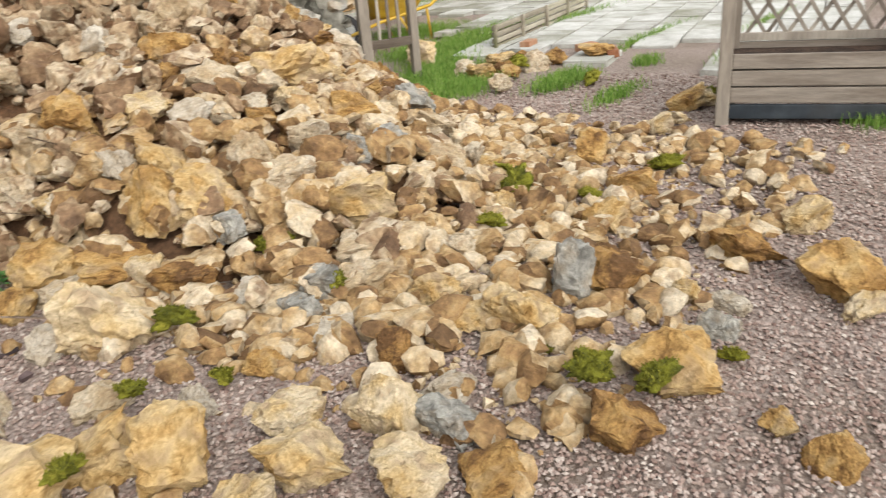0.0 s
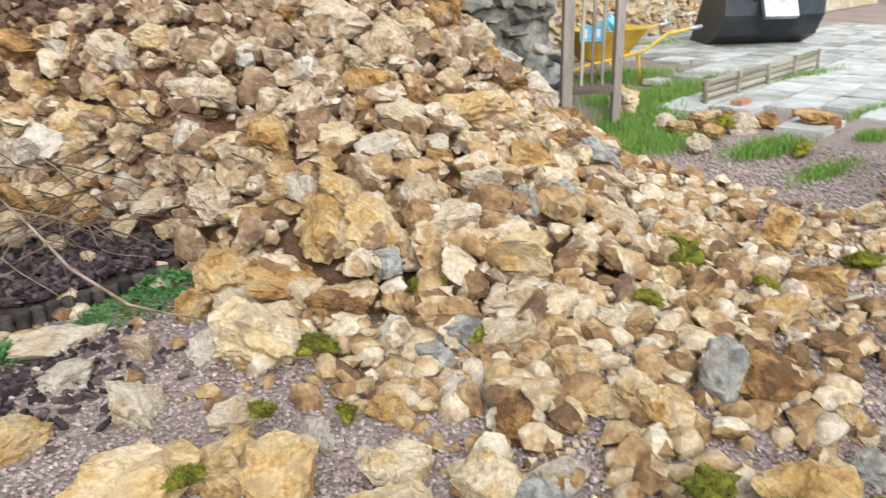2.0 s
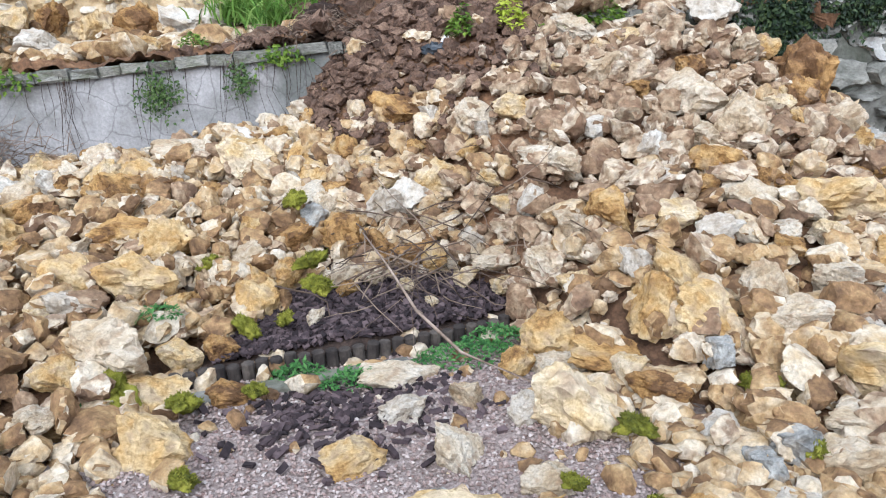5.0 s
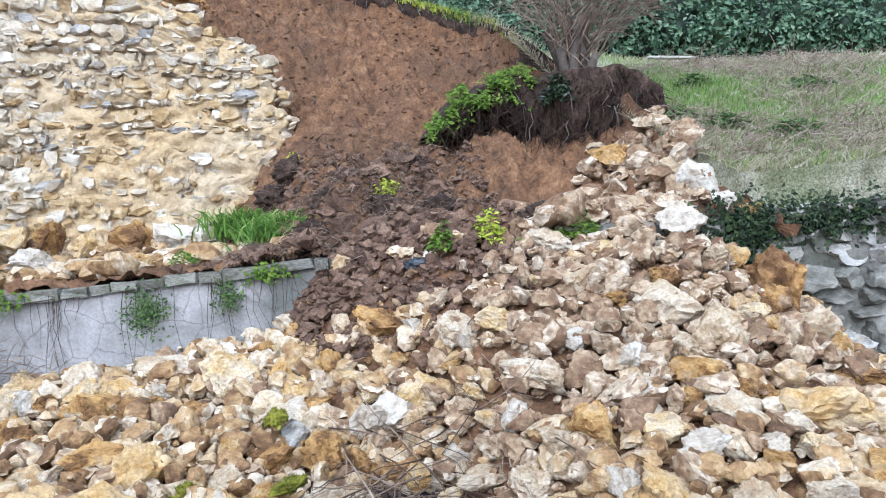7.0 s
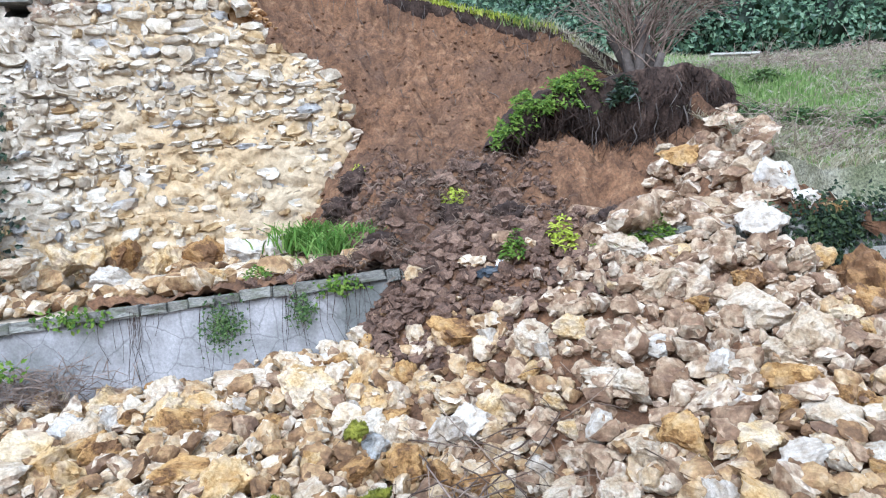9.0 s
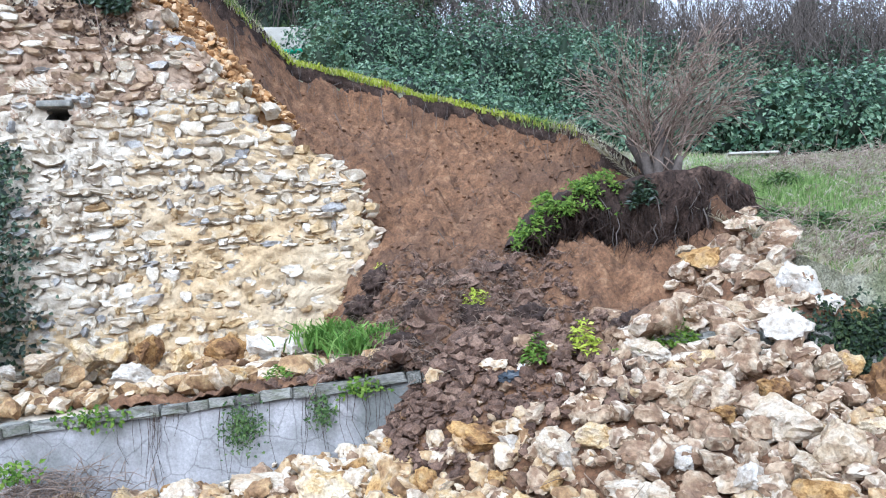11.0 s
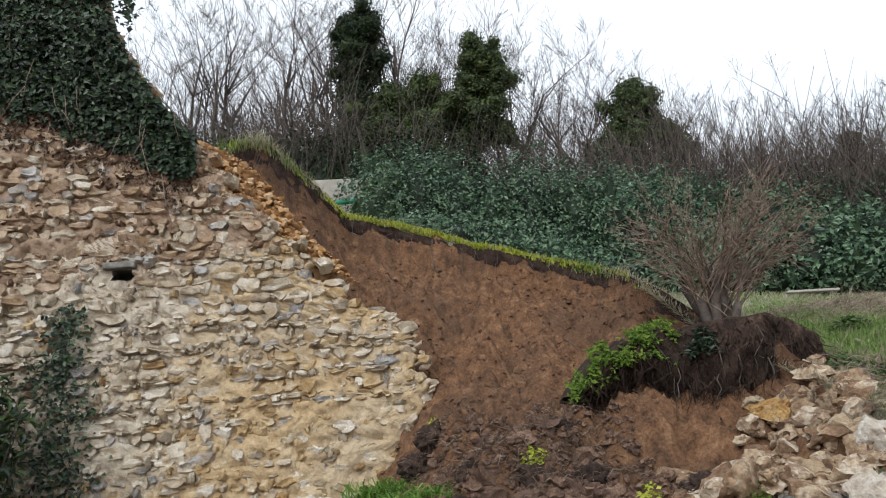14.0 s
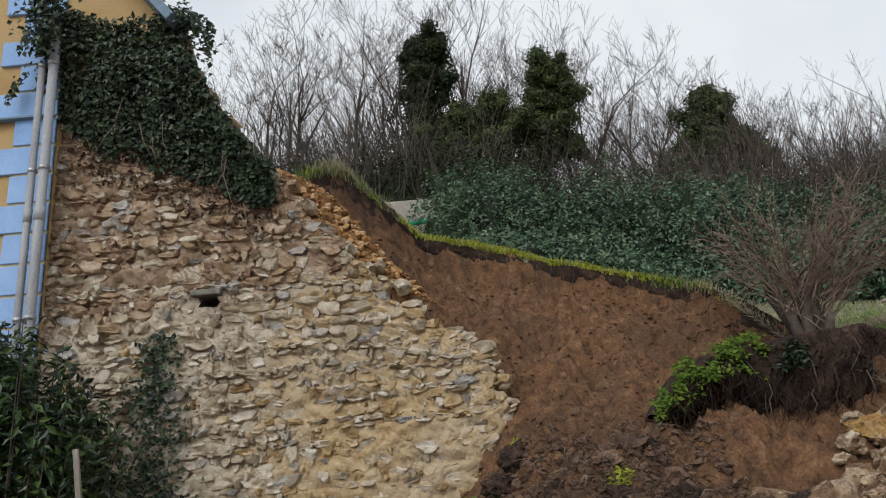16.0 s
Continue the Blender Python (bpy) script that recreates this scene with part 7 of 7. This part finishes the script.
tube(bv, bf, [Vector(p) for p in ((0.42, 4.0, 0.42), (0.5, 3.6, 0.34), (0.58, 3.25, 0.22), (0.72, 2.95, 0.12), (0.98, 2.72, 0.05), (1.1, 2.66, 0.04))], [0.004, 0.006, 0.0075, 0.0075, 0.006, 0.004], 6)
part("stem", mesh_from(bv, bf, "stem"), M_twig, branch)

# ---- the gate side: trellis, barrow, bucket, logs, paving, planter ----
def post(name, size, x, y, z0, parent, mat=None, turn=0):
    bm = bmesh.new()
    box(bm, size, (0, 0, size[2] / 2), bevel=0.006)
    ob = part(name, bm, mat or M_wood, parent)
    ob.matrix_basis = pose(x, y, z0, 0, 0, turn)
    return ob


gate = thing("trellis_gate", "weathered grey wooden trellis frame by the wall end", "gate", pose(4.68, 4.5, 0, 0, 0, -25))
post("post", (0.09, 0.07, 1.55), 0, 0, 0.0, gate)
post("post", (0.07, 0.07, 1.55), 0.44, 0, 0.0, gate)
for x in (0.13, 0.22, 0.31):
    post("slat", (0.025, 0.02, 1.05), x, 0, 0.36, gate)
for z in (0.34, 1.4):
    bm = bmesh.new()
    box(bm, (0.38, 0.045, 0.07), (0.22, 0, z), bevel=0.005)
    part("rail", bm, M_board, gate)
plate = thing("number_plate", "small blue sign hanging behind the trellis", "sign", pose(4.95, 4.5, 0.78, 0, 0, -25))
bm = bmesh.new()
box(bm, (0.2, 0.015, 0.13), (0, 0, 0), bevel=0.004)
part("plate", bm, M_sky_plastic, plate)
for dx in (-0.05, 0.02, 0.06):
    bm = bmesh.new()
    box(bm, (0.025, 0.006, 0.07), (dx, -0.009, 0))
    part("bar", bm, M_whitecloth, plate)

barrow = thing("wheelbarrow", "yellow wheelbarrow with grey handle grips and dirty tray", "wheelbarrow", pose(6.65, 5.9, 0, 0, 0, 166))
bm = bmesh.new()
ring = []
for z, sx, sy, cx in ((0.3, 0.24, 0.17, 0.05), (0.34, 0.27, 0.2, 0.05), (0.62, 0.46, 0.32, 0.0), (0.635, 0.48, 0.34, 0.0), (0.62, 0.44, 0.3, 0.0), (0.345, 0.25, 0.18, 0.05)):
    ring.append([bm.verts.new((cx + sx * math.copysign(abs(math.cos(a)) ** 0.6, math.cos(a)), sy * math.copysign(abs(math.sin(a)) ** 0.6, math.sin(a)), z)) for a in [2 * math.pi * k / 24 for k in range(24)]])
for a, b in zip(ring, ring[1:]):
    for k in range(24):
        bm.faces.new((a[k], a[(k + 1) % 24], b[(k + 1) % 24], b[k]))
bm.faces.new(ring[0][::-1])
bm.faces.new(ring[-1])
part("tray", bm, M_yellow, barrow, smooth=True)
for s in (-1, 1):
    v, f = [], []
    tube(v, f, [Vector((0.62, s * 0.06, 0.17)), Vector((0.3, s * 0.15, 0.27)), Vector((-0.35, s * 0.22, 0.38)), Vector((-0.62, s * 0.27, 0.56)), Vector((-0.95, s * 0.28, 0.6))], [0.018] * 5, 8)
    part("handle", mesh_from(v, f, "handle"), M_yellow, barrow)
    v, f = [], []
    tube(v, f, [Vector((-0.9, s * 0.28, 0.595)), Vector((-1.06, s * 0.28, 0.615))], [0.024, 0.022], 8)
    part("grip", mesh_from(v, f, "grip"), M_steel, barrow, "grey rubber grip")
    v, f = [], []
    tube(v, f, [Vector((-0.3, s * 0.21, 0.37)), Vector((-0.33, s * 0.23, 0.015)), Vector((-0.12, s * 0.21, 0.015)), Vector((0.05, s * 0.18, 0.3))], [0.015] * 4, 8)
    part("leg", mesh_from(v, f, "leg"), M_yellow, barrow)
v, f = [], []
for i in range(24):
    a = 2 * math.pi * i / 24
    for k in range(8):
        b = 2 * math.pi * k / 8
        v.append(Vector((0.66 + (0.155 + 0.042 * math.cos(b)) * math.cos(a), 0.042 * math.sin(b), 0.197 + (0.155 + 0.042 * math.cos(b)) * math.sin(a))))
        f.append((i * 8 + k, ((i + 1) % 24) * 8 + k, ((i + 1) % 24) * 8 + (k + 1) % 8, i * 8 + (k + 1) % 8))
wheel = part("wheel", mesh_from(v, f, "wheel"), M_rubber, barrow, "black rubber tyre")
bm = bmesh.new()
bmesh.ops.create_cone(bm, cap_ends=True, segments=18, radius1=0.12, radius2=0.12, depth=0.05, matrix=Matrix.Translation((0.66, 0, 0.197)) @ Matrix.Rotation(radians(90), 4, "X"))
part("rim", bm, M_steel, wheel)
sack = thing("plastic_bag", "crumpled white and blue plastic bag in the barrow", "bag")
bm = bmesh.new()
bmesh.ops.create_icosphere(bm, subdivisions=3, radius=0.11)
for v in bm.verts:
    v.co *= 1 + 0.5 * noise.fractal(v.co * 9, 0.8, 2, 3)
    v.co += Vector((6.62, 5.8, 0.66))
part("film", bm, M_sky_plastic, sack)
slab = thing("slate_slab", "dark grey slab leaning under the barrow", "slab", pose(7.15, 5.55, 0.04, 0, 4, 20))
bm = bmesh.new()
box(bm, (0.42, 0.2, 0.06), bevel=0.015)
part("slab", bm, M_grey, slab)

bucket = thing("digger_bucket", "black steel excavator bucket resting on the paving", "bucket", pose(11.1, 6.9, 0, 0, 0, 238))
BW = 0.75
prof = [(-0.75, 0.05), (-0.5, 0.0), (-0.1, 0.03), (0.3, 0.2), (0.5, 0.5), (0.48, 0.85), (0.25, 1.1), (-0.1, 1.18)]
bm = bmesh.new()
outer, inner = [], []
for s in (-1, 1):
    outer.append([bm.verts.new((x, s * BW, z)) for x, z in prof])
    inner.append([bm.verts.new((x * 0.93 - 0.02, s * (BW - 0.03), 0.03 + z * 0.95)) for x, z in prof])
for i in range(len(prof) - 1):
    bm.faces.new((outer[0][i], outer[0][i + 1], outer[1][i + 1], outer[1][i]))
    bm.faces.new((inner[0][i], inner[1][i], inner[1][i + 1], inner[0][i + 1]))
for s in (0, 1):
    bm.faces.new(outer[s])
    bm.faces.new(inner[s][::-1])
bmesh.ops.recalc_face_normals(bm, faces=bm.faces)
part("shell", bm, M_black, bucket)
for s in (-0.32, 0.0, 0.32):
    bm = bmesh.new()
    box(bm, (0.5, 0.07, 0.42), (0.42, s, 1.0), Euler((0, radians(35), 0)).to_matrix(), 0.02)
    part("ear", bm, M_black, bucket, "black lifting ear")
bm = bmesh.new()
box(bm, (0.34, 0.5, 0.1), (0.62, 0.0, 0.62), Euler((0, radians(60), 0)).to_matrix(), 0.02)
part("wear_plate", bm, M_steel, bucket, "scuffed pale steel plate")
for k in range(5):
    bm = bmesh.new()
    box(bm, (0.24, 0.09, 0.06), (-0.82, -0.62 + 0.31 * k, 0.05), bevel=0.015)
    part("tooth", bm, M_steel, bucket)
v, f = [], []
tube(v, f, [Vector((0.62, -0.4, 0.95)), Vector((0.62, 0.4, 0.95))], [0.07, 0.07], 12)
part("pin", mesh_from(v, f, "pin"), M_steel, bucket)

for row in range(4):
    for seg in range(4):
        lg = thing("border_log", "pale weathered split border rail", "log", pose(6.4 + 0.72 * seg, 4.4 + 0.13 * seg, 0.04 + 0.062 * row, 0, 0, 10.5), "stacked border logs")
        bm = bmesh.new()
        box(bm, (0.7, 0.05, 0.05), (0.35, 0, 0), bevel=0.014)
        for v in bm.verts:
            v.co += Vector((0, 0.008 * fbm(v.co.x * 5, row, seg), 0.006 * fbm(v.co.x * 4, seg, row)))
        part("rail", bm, M_rail, lg)
for seg in range(5):
    post_thing = thing("border_post", "short weathered post holding the border rails", "post", pose(6.38 + 0.72 * seg, 4.36 + 0.13 * seg, 0, 0, 0, 10.5), "border posts")
    bm = bmesh.new()
    box(bm, (0.035, 0.035, 0.27), (0, 0, 0.135), bevel=0.008)
    part("post_body", bm, M_rail, post_thing)

# paving slabs
paving = thing("pavement", "old pale concrete paving slabs with grassy joints", "paving", kind="structure")
PAVERS = []
for k in range(4):
    r = random.Random(960 + k)
    bm = bmesh.new()
    box(bm, (0.585, 0.385, 0.06), bevel=0.01)
    for v in bm.verts:
        v.co += Vector((r.uniform(-0.006, 0.006), r.uniform(-0.006, 0.006), r.uniform(-0.004, 0.004)))
    PAVERS.append(coloured(mesh_of(bm, "slab"), M_paver))
rp = random.Random(97)
pave_m = pose(6.35, 1.2, 0, 0, 0, 12)
for i in range(17):
    for j in range(17):
        if (i < 2 and rp.random() < 0.7) or (j > 8 and i < 4) or (j > 10 and i < 6):
            continue
        ob = new("slab", PAVERS[rp.randrange(4)])
        ob.parent = paving
        ob.matrix_basis = pave_m @ pose(0.6 * i + 0.3 * (j % 2), 0.4 * j, 0.012 + rp.uniform(-0.006, 0.008), rp.uniform(-0.8, 0.8), rp.uniform(-0.8, 0.8), rp.uniform(-0.8, 0.8))

BRICK = bmesh.new()
box(BRICK, (0.22, 0.105, 0.065), bevel=0.006)
BRICK = coloured(mesh_of(BRICK, "brick"), M_brick)
for x, y, a, pale in ((6.6, 4.12, 10, 1), (6.55, 3.45, -15, 0), (6.05, 3.95, 20, 1), (6.35, 3.1, 35, 1)):
    ob = new("brick", BRICK if not pale else coloured(BRICK, M_capstone if a == 20 else M_brick))
    ob.matrix_basis = pose(x, y, 0.06, rp.uniform(-4, 4), 0, a)
    tagged(ob, "loose old brick lying by the paving" if not pale else "worn pale brick lying by the paving", "brick", "loose bricks")

# the wall behind the paved yard, and its return to the gate
rear = thing("wall_side", "old stone wall behind the paved yard", "wall", kind="structure")
for name, plan in (("wall_body", [(4.6, 8.0), (22.0, 10.4), (22.0, 10.9), (4.6, 8.5)]), ("wall_return", [(4.5, 4.62), (8.1, 8.32), (7.85, 8.62), (4.1, 4.75)])):
    bm = bmesh.new()
    lo = [bm.verts.new((x, y, -0.05)) for x, y in plan]
    hi = [bm.verts.new((x, y, 3.3 if name == "wall_body" else 1.62 + max(0.0, y - 4.8) * 0.36)) for x, y in plan]
    bm.faces.new(lo[::-1])
    bm.faces.new(hi)
    for i in range(4):
        bm.faces.new((lo[i], lo[(i + 1) % 4], hi[(i + 1) % 4], hi[i]))
    bmesh.ops.recalc_face_normals(bm, faces=bm.faces)
    bmesh.ops.bevel(bm, geom=list(bm.edges), offset=0.03, segments=2, affect="EDGES")
    part(name, bm, M_rough_wall if name == "wall_return" else M_mortar, rear)

# the wooden planter with its lattice
planter = thing("planter", "weathered slatted wooden planter with a lattice screen", "planter", pose(4.56, 1.5, 0, 0, 0, -70))
PW = 1.15
post("post", (0.075, 0.075, 1.5), 0, 0, 0, planter)
post("post", (0.06, 0.06, 1.5), 0.06, 0.42, 0, planter)
post("post", (0.075, 0.075, 1.5), PW, 0, 0, planter)
post("post", (0.06, 0.06, 1.5), PW, 0.42, 0, planter)
for z, h, m in ((0.04, 0.085, M_black), (0.135, 0.09, M_board), (0.235, 0.09, M_board), (0.335, 0.085, M_board)):
    bm = bmesh.new()
    box(bm, (PW - 0.08, 0.025, h), (PW / 2, 0.0, z + h / 2), bevel=0.004)
    part("board", bm, m, planter, "dark plinth board" if m is M_black else "")
    bm = bmesh.new()
    box(bm, (0.025, 0.4, h), (0.03, 0.21, z + h / 2), bevel=0.004)
    part("end_board", bm, m, planter)
    bm = bmesh.new()
    box(bm, (PW - 0.08, 0.025, h), (PW / 2, 0.43, z + h / 2), bevel=0.004)
    part("back_board", bm, m, planter)
bm = bmesh.new()
box(bm, (PW - 0.1, 0.38, 0.05), (PW / 2, 0.21, 0.36))
part("soil", bm, M_darksoil, planter)
for k in range(-5, 12):
    for s in (-1, 1):
        x0 = 0.12 * k if s > 0 else 0.12 * k + 0.6
        pts = []
        for i in range(9):
            u = i / 8
            x, z = x0 + s * 0.6 * u, 0.46 + 0.95 * u
            if 0.08 < x < PW - 0.02:
                pts.append((x, z))
        if len(pts) < 2:
            continue
        (xa, za), (xb, zb) = pts[0], pts[-1]
        bm = bmesh.new()
        ln = math.hypot(xb - xa, zb - za)
        box(bm, (ln, 0.01, 0.022), ((xa + xb) / 2, 0.43 + 0.006 * s, (za + zb) / 2), Euler((0, -math.atan2(zb - za, xb - xa), 0)).to_matrix())
        part("lattice_slat", bm, M_wood, planter)
for z in (0.45, 1.42):
    bm = bmesh.new()
    box(bm, (PW, 0.03, 0.05), (PW / 2, 0.43, z), bevel=0.004)
    part("rail", bm, M_wood, planter)
toy = thing("beach_toy", "pink, red and yellow folded plastic beach toy", "toy", pose(5.25, 0.72, 0.4, 20, 10, 30))
for k, (m, at, s) in enumerate(((M_pink, (0, 0, 0.32), (0.32, 0.06, 0.16)), (M_redcloth, (-0.06, 0.01, 0.14), (0.24, 0.05, 0.1)), (M_yellowcloth, (-0.24, 0.01, 0.2), (0.1, 0.05, 0.1)), (M_whitecloth, (0.12, -0.01, 0.1), (0.16, 0.05, 0.08)))):
    bm = bmesh.new()
    bmesh.ops.create_icosphere(bm, subdivisions=3, radius=1.0)
    for v in bm.verts:
        v.co = Vector((v.co.x * s[0], v.co.y * s[1], v.co.z * s[2])) * (1 + 0.2 * noise.noise(v.co * 2 + Vector((k, 0, 0)))) + Vector(at)
    part("panel", bm, m, toy, smooth=True)


# ---- masonry pieces, last ----
def smeared(x, z):
    """How deep the stones sit where the mortar was smeared over them, low at the broken end."""
    return 0.008 + 0.045 * smooth01(-2.6, -0.8, x) * (1 - smooth01(2.4, 3.4, z)) + 0.04 * max(0.0, fbm(x * 2.0, z * 2.6, 6))


masonry(upper, lambda x, z: x < break_x(z) + 0.02 + 0.14 * fbm(x * 8, z * 8, 51) and x > -4.95, lambda x, z, p: (x, upper_y(z) + 0.05 - p, z), -5.0, 0.6, 1.4, 8.0, random.Random(61), 300, flat=smeared)
cap = random.Random(62)
x = -5.2
while x < 0.9:
    w = cap.uniform(0.1, 0.3)
    ob = new("cap_stone", CAPS[cap.randrange(8)])
    ob.parent = lower
    ob.matrix_basis = Matrix.Translation((x + w / 2, wall_y(x + w / 2) + 0.14, wall_top(x + w / 2) - 0.035)) @ Euler((cap.uniform(-0.05, 0.05), -0.075 + cap.uniform(-0.03, 0.03), -0.22)).to_matrix().to_4x4() @ Matrix.Diagonal((w * 0.98, 0.36, cap.uniform(0.06, 0.085), 1))
    x += w
masonry(lower, lambda x, z: z < wall_top(x) - 0.02 and z > 0.15, lambda x, z, p: lower_point(x, z, p - 0.04), 1.9, 4.5, 0.1, 1.75, random.Random(63), 140, course=(0.07, 0.16), length=(0.1, 0.32), flat=lambda x, z: 0.025 + 0.06 * fbm(x * 2, z * 2, 31))
masonry(rear, lambda x, z: True, lambda x, z, p: (x, 8.0 + 0.138 * (x - 4.6) - p + 0.05, z), 7.0, 15.0, 0.05, 2.2, random.Random(65), 0, course=(0.08, 0.17), length=(0.12, 0.34))
